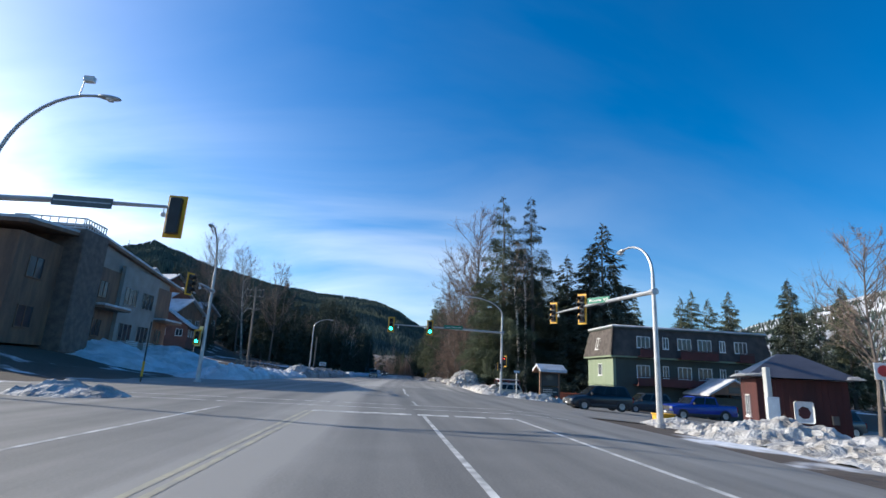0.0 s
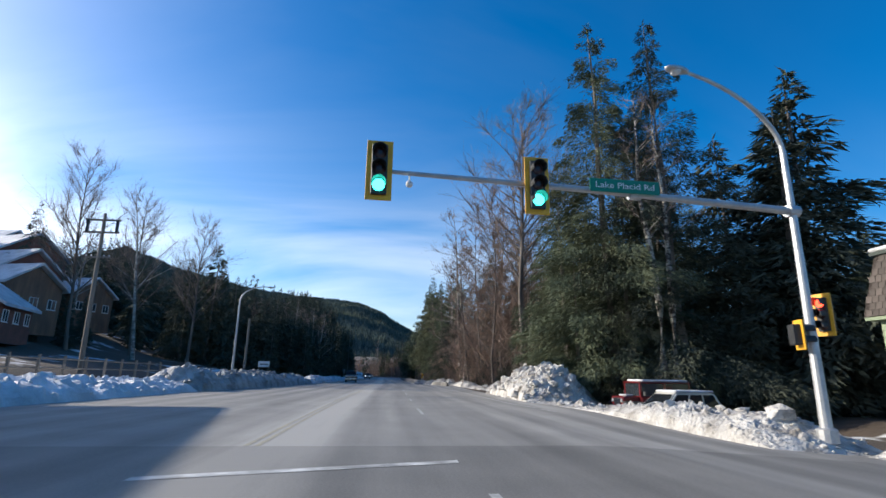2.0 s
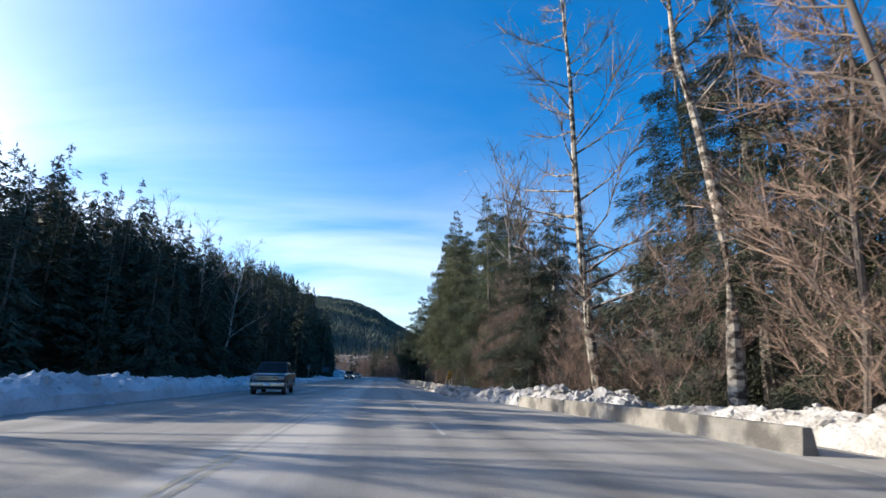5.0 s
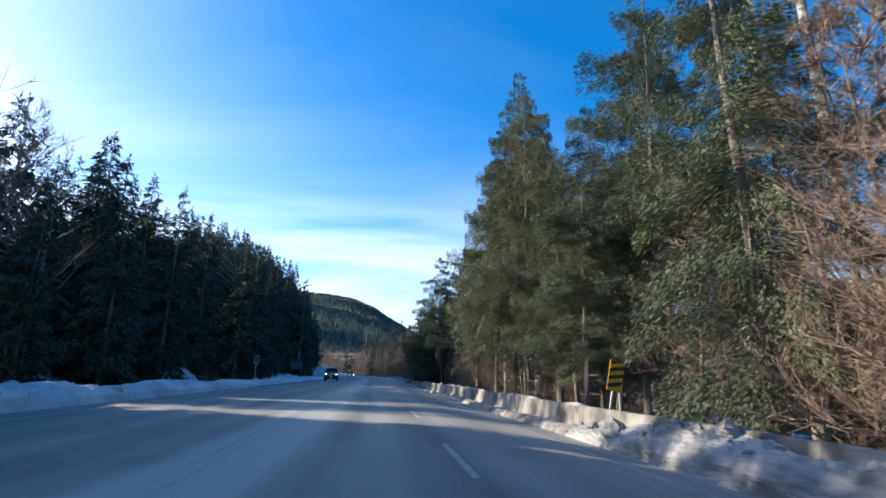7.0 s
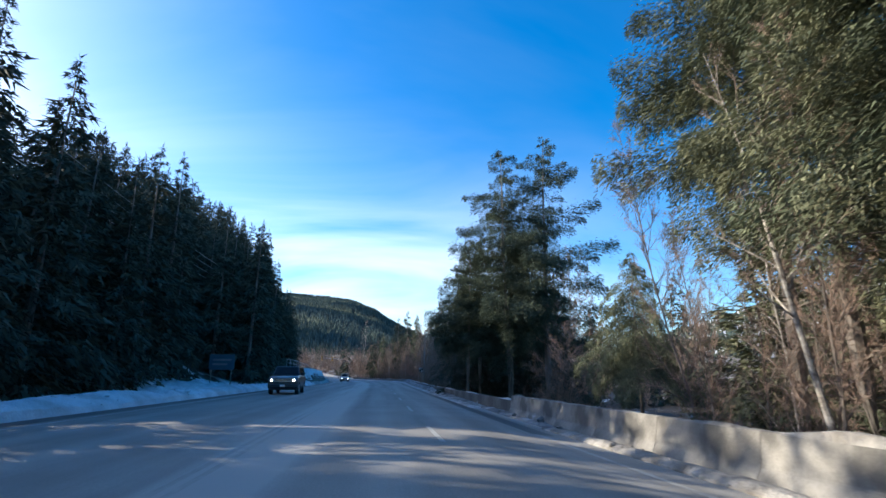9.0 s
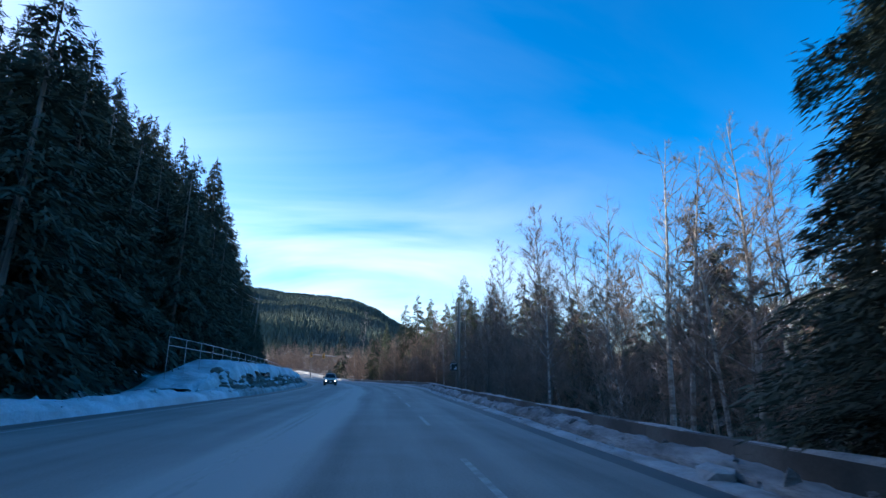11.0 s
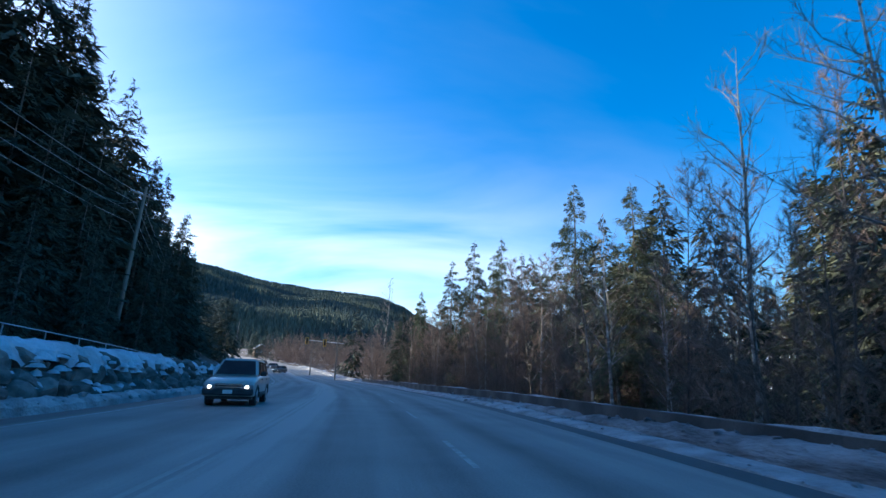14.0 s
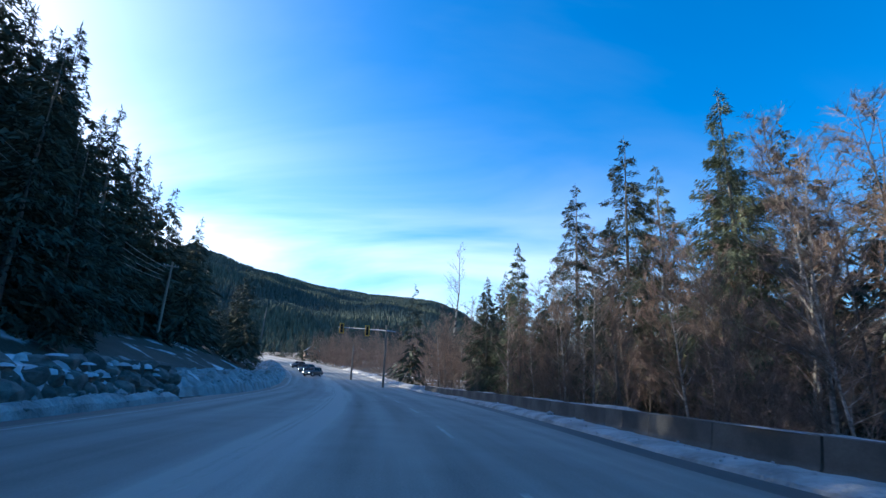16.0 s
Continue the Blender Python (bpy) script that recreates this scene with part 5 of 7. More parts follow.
def ledge_snow():
    """Deep snow lying on the wall's top course and running back up to the slope."""
    ys = np.arange(256, 362, 0.22)
    back_ = np.array([0.0, 0.12, 0.3, 0.5, 0.75, 1.0, 1.4, 1.9, 2.5, 3.2, 4.0, 5.0])
    rise_ = np.array([-0.75, -0.32, -0.08, 0.0, 0.04, 0.06, 0.08, 0.1, 0.1, 0.05, -0.2, -0.8])
    T, Y = np.meshgrid(back_, ys)
    Rz = np.repeat(rise_[None, :], len(ys), 0)
    edge = (fbm(Y * 0.45, Y * 0 + 9, 61) - 0.5) * 0.7 + (vnoise(Y * 1.9, Y * 0 + 4, 62) - 0.5) * 0.3
    X = lane_x(Y) + edge_left(Y) - 1.62 - T - edge * np.clip(1.6 - T, 0, 1)
    top = np.interp(Y, [256, 259, 264, 290, 310, 325, 345, 362], [0.5, 1.3, 2.25, 2.25, 1.95, 1.7, 1.4, 1.0])
    # tongues of snow run down over the boulders, with bare gaps between them
    tongue = np.clip((fbm(Y * 1.1, Y * 0 + 2, 66) - 0.35) * 2.2, 0, 1) + 0.5 * (vnoise(Y * 3.1, Y * 0 + 7, 67) - 0.5)
    fall = np.interp(T, [0.0, 0.12, 0.3, 0.5], [1.0, 0.55, 0.18, 0.0])
    Rz = np.where(T < 0.5, Rz * 0.8 - fall * np.clip(tongue, 0, 1) * 0.45, Rz)
    X = X + fall * np.clip(tongue, 0, 1) * 0.3
    lump = (fbm(X * 0.8, Y * 0.8, 63) - 0.5) * 0.5 + (vnoise(X * 2.6, Y * 2.6, 64) - 0.5) * 0.22
    Z = road_z(Y) + top + Rz + lump * np.clip(T * 3, 0.25, 1)
    Z = np.where(T >= 5, ground_z(X, Y) - 0.2, Z)
    idx = np.arange(X.size).reshape(X.shape)
    f = np.stack([idx[:-1, :-1], idx[1:, :-1], idx[1:, 1:], idx[:-1, 1:]], -1).reshape(-1, 4)
    me = raw_mesh("snow_bank", np.stack([X, Y, Z], -1).reshape(-1, 3), f.tolist(), SNOW)
    tagged(new("snow_bank", me), "deep snow lying on top of the boulder wall", "snowbank", "ploughed snow banks")
    rng = np.random.default_rng(65)
    V, F = [], []
    u = np.linspace(0, 2 * math.pi, 7)[:-1]
    for k in range(300):
        y = rng.uniform(259, 350)
        z = rng.choice([0.62, 1.12, 1.5]) + rng.normal() * 0.1
        x = float(lane_x(y) + edge_left(y)) - 1.2 - z * 0.3
        w, d, h = rng.uniform(0.1, 0.5), rng.uniform(0.15, 0.36), rng.uniform(0.05, 0.16)
        ring = np.stack([np.cos(u) * d * rng.uniform(0.7, 1.2, 6), np.sin(u) * w * rng.uniform(0.7, 1.2, 6), -h * 0.6 * np.ones(6)], -1)
        mid = np.stack([np.cos(u) * d * 0.6, np.sin(u) * w * 0.6, h * rng.uniform(0.4, 0.7, 6)], -1)
        V.append(np.concatenate([ring, mid, [[0, 0, h]]]) + np.array([x, y, z + float(road_z(y))]))
        o = 13 * k
        F += [(o + i, o + (i + 1) % 6, o + 6 + (i + 1) % 6, o + 6 + i) for i in range(6)] + [(o + 6 + i, o + 6 + (i + 1) % 6, o + 12) for i in range(6)]
    tagged(new("ledge_snow", raw_mesh("ledge_snow", np.concatenate(V), F, SNOW, True)), "pockets of snow between the boulders", kind="stuff").parent = wall


ledge_snow()


rail = thing("handrail", "weathered steel handrail above the boulder wall", "railing")
yy = np.arange(256, 341, 2.6)
rx = lane_x(yy) + edge_left(yy) - 3.6
rz = np.interp(yy, [256, 282, 292, 309, 324, 341], [2.45, 2.1, 1.9, 1.4, 0.85, 0.6])
for i in range(len(yy)):
    bm = bmesh.new()
    tube(bm, [(rx[i], yy[i], rz[i] - 1.4), (rx[i], yy[i], rz[i] + 1.05)], [0.022, 0.022], 6)
    part("post", bm, GALV, rail)
for h in (1.05, 0.55):
    bm = bmesh.new()
    tube(bm, [(rx[i], yy[i], rz[i] + h) for i in range(len(yy))], [0.02] * len(yy), 6)
    part("rail", bm, GALV, rail)


# ---- traffic signals, lamps and poles ----
LENS_OFF = material("dark_signal_lens", (0.05, 0.02, 0.02), (0.04, 0.02, 0.015), 0.25, 4, 30, 0)
LENS_RED = glowing("lit_red_lens", (1.0, 0.05, 0.02), 6)
LENS_GREEN = glowing("lit_green_lens", (0.05, 1.0, 0.75), 6)
LAMPGLASS = material("clear_lamp_lens", (0.75, 0.76, 0.75), (0.65, 0.66, 0.66), 0.2, 4, 30, 0)


def signal(x, y, z, rz, lit=None, sections=3, label="yellow-backed traffic signal", size=1.0):
    """A signal head, its face towards local -y, centred at x, y, z. lit: the number of the lit section from the top."""
    s = thing("traffic_signal", label, "traffic signal", "traffic signals", at=(x, y, z), rz=rz)
    h = (0.4 * sections + 0.3) * size
    w = 0.62 * size
    bm = bmesh.new()
    box(bm, -w / 2, w / 2, -0.02, 0.02, -h / 2, h / 2, 0.008)
    part("backboard", bm, YELLOW, s, "yellow backboard")
    bm = bmesh.new()
    box(bm, -0.19 * size, 0.19 * size, -0.1, 0.22, -h / 2 + 0.12, h / 2 - 0.12, 0.02)
    part("housing", bm, BLACK, s, "black signal housing")
    for k in range(sections):
        zc = (h / 2 - 0.15 * size) - 0.4 * size * (k + 0.5)
        bm = bmesh.new()
        lathe(bm, [(0.15 * size, 0.0), (0.13 * size, 0.03), (0.06 * size, 0.05)], 14, pose(0, -0.1, zc, 90, 0, 0))
        part("lens", bm, (LENS_RED if k == 0 else LENS_GREEN) if lit == k else LENS_OFF, s, "lit lens" if lit == k else "")
        bm = bmesh.new()
        n = 12
        pr = []
        for rr_ in (0.165 * size, 0.18 * size):
            pr.append([[bm.verts.new((rr_ * math.cos(a), yy_, zc + rr_ * math.sin(a))) for a in [math.pi * (-0.12 + 1.24 * i / n) for i in range(n + 1)]] for yy_ in (-0.1, -0.34)])
        for i in range(n):
            for g in pr:
                bm.faces.new((g[0][i], g[0][i + 1], g[1][i + 1], g[1][i]))
            bm.faces.new((pr[0][1][i], pr[0][1][i + 1], pr[1][1][i + 1], pr[1][1][i]))
        part("visor", bm, BLACK, s)
    return s


def lamp_head(bm, p, d, glass=False):
    """A cobra-head luminaire at the end of an arm, pointing along d."""
    q = Vector(d).normalized().to_track_quat("Y", "Z").to_matrix().to_4x4()
    m = Matrix.Translation(p) @ q
    if glass:
        lathe(bm, [(0.14, 0), (0.12, -0.05), (0.05, -0.09)], 12, m @ Matrix.Translation((0, 0.38, -0.06)))
    else:
        r = bmesh.ops.create_icosphere(bm, subdivisions=2, radius=1, matrix=m @ Matrix.Translation((0, 0.33, 0)) @ Matrix.Diagonal((0.16, 0.42, 0.09, 1)))
    return bm


def lamp_pole(x, y, z, joint_h, davit, label, arm=None, group="lamp poles"):
    """A tapered steel pole with a curved lamp arm; davit: (dx, dy, top) from the pole; arm: (dx, dy, h) of a signal arm's end."""
    s = thing("lamp_pole", label, "lamp post", group, at=(x, y, z))
    bm = bmesh.new()
    tube(bm, [(0, 0, -0.3), (0, 0, 0.4), (0, 0, joint_h)], [0.15, 0.14, 0.085], 12)
    part("pole", bm, GALV, s)
    bm = bmesh.new()
    lathe(bm, [(0.24, -0.2), (0.24, 0.12), (0.17, 0.16)], 12)
    part("base_flange", bm, GALV, s)
    dx, dy, top = davit
    pts = []
    for k in range(11):
        a = math.pi / 2 * k / 10
        pts.append((dx * 0.86 * (1 - math.cos(a)), dy * 0.86 * (1 - math.cos(a)), joint_h + (top - joint_h) * math.sin(a)))
    pts.append((dx * 0.93, dy * 0.93, top - 0.02))
    bm = bmesh.new()
    tube(bm, pts, list(np.linspace(0.075, 0.045, 12)), 10)
    part("lamp_arm", bm, GALV, s)
    bm = bmesh.new()
    lamp_head(bm, (dx * 0.9, dy * 0.9, top), (dx, dy, -0.08 * math.hypot(dx, dy)))
    lh = part("lamp_head", bm, GALV, s, "grey lamp head", True)
    bm = bmesh.new()
    lamp_head(bm, (dx * 0.9, dy * 0.9, top), (dx, dy, -0.08 * math.hypot(dx, dy)), True)
    part("lens", bm, LAMPGLASS, lh)
    if arm:
        ax, ay, ah = arm
        bm = bmesh.new()
        h0 = ah[0]
        tube(bm, [(0, 0, h0), (ax * 0.5, ay * 0.5, (ah[0] + ah[1]) / 2 + 0.04), (ax, ay, ah[1])], [0.11, 0.085, 0.05], 10)
        part("signal_arm", bm, GALV, s)
        for f in (0.0, 0.42):
            bm = bmesh.new()
            d = Vector((ax, ay, 0)).normalized()
            c = Vector((ax * f, ay * f, ah[0] + (ah[1] - ah[0]) * f))
            tube(bm, [c - d * 0.16, c + d * 0.16], [0.17 if f == 0 else 0.12] * 2, 10)
            part("clamp", bm, GALV, s)
        bm = bmesh.new()
        c = Vector((ax * 0.94, ay * 0.94, ah[1]))
        tube(bm, [c, c - Vector((0, 0, 0.22))], [0.02, 0.02], 6)
        bmesh.ops.create_icosphere(bm, subdivisions=2, radius=0.09, matrix=Matrix.Translation(c - Vector((0, 0, 0.28))))
        part("detector", bm, WHITE, s, "small white traffic detector")
    return s


def lettering(body, size, mat, parent, m, width=None):
    cu = bpy.data.curves.new("lettering", "FONT")
    cu.body, cu.size, cu.extrude, cu.align_x, cu.align_y = body, size, 0.004, "CENTER", "CENTER"
    tmp = bpy.data.objects.new("tmp", cu)
    scene.collection.objects.link(tmp)
    me = bpy.data.meshes.new_from_object(tmp.evaluated_get(bpy.context.evaluated_depsgraph_get()))
    bpy.data.objects.remove(tmp)
    me.materials.clear()
    me.materials.append(mat)
    ob = new("lettering", me)
    ob.parent = parent
    ob.matrix_basis = m
    if width:
        xs = [v.co.x for v in me.vertices]
        k = width / (max(xs) - min(xs))
        for v in me.vertices:
            v.co.x *= k
    return ob


def name_sign(body, x, y, z, rz, w, h, label):
    s = thing("street_name_sign", label, "street sign", "street name signs", at=(x, y, z), rz=rz)
    bm = bmesh.new()
    box(bm, -w / 2, w / 2, -0.012, 0.012, -h / 2, h / 2, 0.006)
    part("plate", bm, GREEN_SIGN, s)
    bm = bmesh.new()
    for a in (-w * 0.3, w * 0.3):
        box(bm, a - 0.02, a + 0.02, -0.01, 0.1, -0.05, 0.05)
    part("bracket", bm, GALV, s)
    lettering(body, h * 0.62, WHITE, s, pose(0, -0.018, 0, 90, 0, 0), w * 0.84)
    return s


lamp_pole(11.65, 52.0, 0.0, 7.6, (-3.85, -1.1, 9.2), "tapered steel signal pole with a curved lamp arm", (-11.35, -0.5, (5.85, 6.0)))
signal(0.25, 51.4, 5.97, 0, 2, 3, "yellow-backed traffic signal showing green")
signal(4.15, 51.5, 5.89, 0, 2, 3, "yellow-backed traffic signal showing green")
name_sign("Lake Placid Rd", 6.55, 51.62, 6.08, 0, 1.9, 0.36, "green street name sign on the signal arm")
signal(12.1, 52.0, 3.0, -75, 0, 3, "pole-mounted traffic signal showing red", 0.75)
signal(11.3, 52.0, 2.45, 75, None, 2, "small dark pedestrian signal on the pole", 0.7)
lamp_pole(12.15, 22.3, -0.45, 6.8, (0.0, 3.2, 8.7), "tapered steel signal pole with a curved lamp arm", (-0.4, 13.1, (6.0, 6.45)))
signal(11.85, 30.4, 5.7, -56, None, 4, "yellow-backed four-lamp traffic signal")
signal(11.65, 35.3, 6.0, -56, None, 3, "yellow-backed traffic signal over the side street")
name_sign("Route 99", 11.7, 27.55, 5.86, -60, 1.5, 0.34, "green route number sign on the signal arm")
lamp_pole(-13.6, 17.4, 0.0, 6.9, (3.2, 0.0, 10.2), "tapered steel signal pole with a curved lamp arm", (6.1, 0.0, (6.2, 6.35)))
signal(-7.5, 17.5, 6.05, 180, None, 3, "yellow-backed traffic signal seen from behind")
sg = thing("street_name_sign", "dark back of a street name sign on the signal arm", "street sign", "street name signs", at=(-10.4, 17.25, 6.25))
bm = bmesh.new()
box(bm, -0.95, 0.95, -0.015, 0.015, -0.18, 0.18, 0.006)
part("plate", bm, material("dull_sign_back", (0.12, 0.14, 0.14), (0.08, 0.1, 0.1), 0.5, 2, 20, 0.05), sg)
bm = bmesh.new()
box(bm, -0.9, 0.9, -0.03, -0.016, -0.02, 0.02)
part("stiffener", bm, GALV, sg)
cam_box = thing("traffic_camera", "small white camera on a stalk above the lamp arm", "camera", at=(-11.4, 17.4, 10.2))
bm = bmesh.new()
tube(bm, [(0, 0, -0.06), (0.1, 0, 0.75)], [0.025, 0.02], 6)
part("stalk", bm, GALV, cam_box)
bm = bmesh.new()
box(bm, 0.05, 0.4, -0.1, 0.1, 0.5, 0.72, 0.02)
part("housing", bm, WHITE, cam_box)
lamp_pole(-12.7, 37.6, 0.0, 7.6, (0.1, -2.4, 10.5), "tapered steel signal pole with a curved lamp arm", (0.0, -2.6, (6.3, 6.4)))
signal(-13.4, 35.2, 6.35, 70, None, 3, "traffic signal hanging over the side street")
signal(-13.1, 37.3, 3.0, 10, 2, 3, "pole-mounted traffic signal showing green", 0.7)
lamp_pole(-13.5, 95.5, 0.8, 7.8, (2.9, 0.3, 9.4), "slim grey street lamp beside the snow bank")
p2 = thing("short_pole", "plain grey wooden pole in the snow bank", "pole", at=(-13.4, 100, 0.8))
bm = bmesh.new()
tube(bm, [(0, 0, -0.6), (0.03, 0, 3), (0.05, 0, 6.4)], [0.15, 0.14, 0.12], 10)
part("pole", bm, WOODPOLE, p2)
bm = bmesh.new()
box(bm, -0.02, 0.02, -0.17, -0.12, 1.0, 1.4)
part("tag", bm, WHITE, p2)

thin = thing("marker_post", "thin dark post with a yellow sleeve at the kerb", "post", at=(-14.6, 33.5, 0.0))
bm = bmesh.new()
tube(bm, [(0, 0, -0.2), (0, 0, 3.6)], [0.05, 0.045], 8)
part("post", bm, BLACK, thin)
bm = bmesh.new()
tube(bm, [(0, 0, 0.3), (0, 0, 1.2)], [0.07, 0.07], 8)
part("sleeve", bm, YELLOW, thin)


def utility_pole(x, y, z, h, arms=(), lean=(0, 0), label="weathered wooden utility pole"):
    s = thing("utility_pole", label, "utility pole", "utility poles")
    s.matrix_basis = pose(x, y, z, lean[0], lean[1], 0)
    bm = bmesh.new()
    tube(bm, [(0, 0, -1), (0, 0, h * 0.5), (0, 0, h)], [0.19, 0.16, 0.12], 10)
    part("pole", bm, WOODPOLE, s)
    for az, w, rz in arms:
        bm = bmesh.new()
        box(bm, -w / 2, w / 2, -0.06, 0.06, az - 0.07, az + 0.07, 0.01, pose(0, -0.15, 0, 0, 0, rz))
        a = part("crossarm", bm, WOODPOLE, s)
        for f in (-0.46, -0.25, 0.25, 0.46):
            bm = bmesh.new()
            lathe(bm, [(0.04, az + 0.07), (0.06, az + 0.12), (0.035, az + 0.2)], 8, pose(0, -0.15, 0, 0, 0, rz) @ Matrix.Translation((w * f, 0, 0)))
            part("insulator", bm, GALV, a)
    return s


up = utility_pole(-20.9, 82, 1.2, 12.2, ((11.6, 2.6, 0), (10.6, 2.6, 0), (8.6, 1.8, 0)), (0, -1), "wooden utility pole with three crossarms")
bm = bmesh.new()
box(bm, -1.15, -1.0, -0.25, -0.05, 10.6, 11.6)
box(bm, 1.0, 1.15, -0.25, -0.05, 10.6, 11.6)
part("switch_frame", bm, BLACK, up)
utility_pole(16.5, 281.3, -0.2, 9.9, (), (0, 0.9), "tall bare wooden pole with a speed display board")
utility_pole(-15.9, 329.5, 6.0, 11.0, ((10.2, 2.0, 60),), (2, 3))
utility_pole(-32, 388, 7.0, 8.0, ((7.4, 1.8, 40),), (2, 4))
utility_pole(-11.8, 276, 5.0, 10.8, ((10.3, 1.8, 0),), (0, 0))
utility_pole(-13.5, 166, 1.0, 9.5, ((8.8, 1.6, 0),), (0, 1.5))
utility_pole(-40, 445, 9.0, 8.0, (), (2, 4))


def cable(a, b, sag, label="slack black overhead cable"):
    s = thing("overhead_cable", label, "cable", "overhead cables")
    bm = bmesh.new()
    A, B = Vector(a), Vector(b)
    tube(bm, [tuple(A.lerp(B, k / 14) - Vector((0, 0, sag * 4 * (k / 14) * (1 - k / 14)))) for k in range(15)], [0.022] * 15, 5)
    part("wire", bm, CABLE, s)


CABLE = material("grey_cable", (0.3, 0.3, 0.3), (0.22, 0.22, 0.22), 0.5, 3, 20, 0)
for k in range(4):
    dx = 0.35 * k
    cable((-11.8 - dx, 276, 15.4 - 0.55 * k), (-15.9 - dx * 0.4, 329.3, 16.4 - 0.9 * k), 1.2)
    cable((-15.9 - dx * 0.4, 329.3, 16.4 - 0.9 * k), (-32.2 - dx * 0.4, 388, 14.2 - 0.5 * k), 1.6)
    cable((-12.2 - dx, 200, 14.0 - 0.5 * k), (-11.8 - dx, 276, 15.4 - 0.55 * k), 1.2)
cable((-15.9, 329.3, 15.6), (-24.5, 322, 12.0), 0.2, "grey guy wire of the utility pole")

speed = thing("speed_display_board", "dark speed display board with white bars", "road sign", at=(15.9, 280.7, 2.45), rz=-8)
bm = bmesh.new()
box(bm, -0.42, 0.42, -0.06, 0.06, -0.42, 0.42, 0.02)
part("panel", bm, BLACK, speed)
for a, b, c, d in ((-0.34, -0.28, -0.3, 0.3), (-0.28, 0.3, 0.28, 0.33), (0.05, 0.3, -0.3, -0.2), (0.2, 0.3, -0.2, 0.0)):
    bm = bmesh.new()
    box(bm, a, b, -0.075, -0.062, c, d)
    part("bar", bm, WHITE, speed)


def post_sign(name, x, y, z, h, w, ph, mat, label, rz=0, bars=(), posts=1, category="road sign", barmat=None):
    s = thing(name, label, category, at=(x, y, z), rz=rz)
    for k in range(posts):
        bm = bmesh.new()
        px = 0 if posts == 1 else -w * 0.4 + w * 0.8 * k
        box(bm, px - 0.035, px + 0.035, 0.0, 0.07, -0.4, h + ph * 0.9)
        part("post", bm, GALV if posts == 1 else WOODPOLE, s)
    bm = bmesh.new()
    box(bm, -w / 2, w / 2, -0.03, -0.004, h, h + ph, 0.008)
    pl = part("plate", bm, mat, s)
    for a, b, c, d in bars:
        bm = bmesh.new()
        box(bm, a, b, -0.04, -0.032, h + c, h + d)
        part("bar", bm, barmat or BLACK, pl)
    return s


# hazard marker with slanting stripes
hz = thing("hazard_marker", "yellow and black striped hazard marker behind the barrier", "road sign", at=(11.75, 156.7, 0), rz=0)
hz.matrix_basis = pose(11.75, 156.7, -0.1, 0, 12, 0)
bm = bmesh.new()
box(bm, -0.03, 0.03, 0, 0.06, -0.4, 1.9)
part("post", bm, GALV, hz)
bm = bmesh.new()
box(bm, -0.24, 0.24, -0.03, -0.004, 1.0, 1.95, 0.01)
part("plate", bm, YELLOW, hz)
for k in range(4):
    bm = bmesh.new()
    zc = 1.08 + 0.24 * k
    v = [bm.verts.new((-0.23, -0.034, zc)), bm.verts.new((0.23, -0.034, zc + 0.14)), bm.verts.new((0.23, -0.034, min(1.94, zc + 0.26))), bm.verts.new((-0.23, -0.034, zc + 0.12))]
    f = bm.faces.new(v)
    r = bmesh.ops.extrude_face_region(bm, geom=[f])
    bmesh.ops.translate(bm, verts=[e for e in r["geom"] if isinstance(e, bmesh.types.BMVert)], vec=(0, -0.004, 0))
    part("stripe", bm, BLACK, hz)
post_sign("marker_post", 12.3, 156.9, -0.3, 1.2, 0.12, 0.25, WHITE, "thin white marker post behind the barrier")
post_sign("notice_board", -7.3, 200.8, 0.3, 1.7, 0.6, 0.9, material("grey_board", (0.25, 0.26, 0.28), (0.15, 0.16, 0.17), 0.6, 2, 20, 0), "white notice board at the edge of the wood", 8, ((-0.25, -0.15, 0.2, 0.8), (-0.05, 0.05, 0.2, 0.8), (0.15, 0.25, 0.2, 0.8)))
post_sign("direction_sign", -6.1, 226.6, 0.3, 1.4, 1.9, 1.2, material("blue_sign_sheet", (0.01, 0.07, 0.1), (0.01, 0.05, 0.08), 0.5, 2, 20, 0), "blue guide sign in the shade of the wood", 5, ((-0.7, 0.7, 0.7, 0.85), (-0.7, 0.4, 0.35, 0.5)), 2, barmat=material("dark_grey_lettering", (0.12, 0.16, 0.18), (0.08, 0.11, 0.13), 0.6, 3, 20, 0))
post_sign("notice_board", -12.4, 105.5, 1.0, 1.0, 1.3, 0.7, WHITE, "white board sign above the snow bank", 8, ((-0.45, 0.45, 0.3, 0.4),), 2)
post_sign("street_name_sign", 12.85, 50.3, -0.3, 2.2, 0.75, 0.22, material("blue_grey_sign", (0.2, 0.3, 0.42), (0.16, 0.25, 0.35), 0.5, 2, 20, 0), "small blue-grey street sign on a thin post", 25, ((-0.28, 0.28, 0.07, 0.15),), barmat=WHITE)
post_sign("parking_sign", 14.9, 14.2, -0.5, 2.3, 0.5, 0.5, WHITE, "white no-stopping sign with a dark red ring", -20, (), 1)
ps = bmesh.new()
lathe(ps, [(0.17, 0), (0.17, 0.006)], 18, pose(0, 0, 0, 90, 0, 0))
rg = part("ring", ps, material("sign_red", (0.45, 0.03, 0.03), (0.38, 0.03, 0.03), 0.5, 2, 20, 0), None)
rg.parent = [o for o in bpy.data.objects if o.name.startswith("parking_sign")][0]
rg.matrix_basis = pose(0, -0.036, 2.56)
wp = thing("wooden_post", "white-painted wooden post with a meter box", "post", at=(16.0, 20.5, -0.6))
bm = bmesh.new()
box(bm, -0.11, 0.11, -0.11, 0.11, -0.4, 2.9, 0.015)
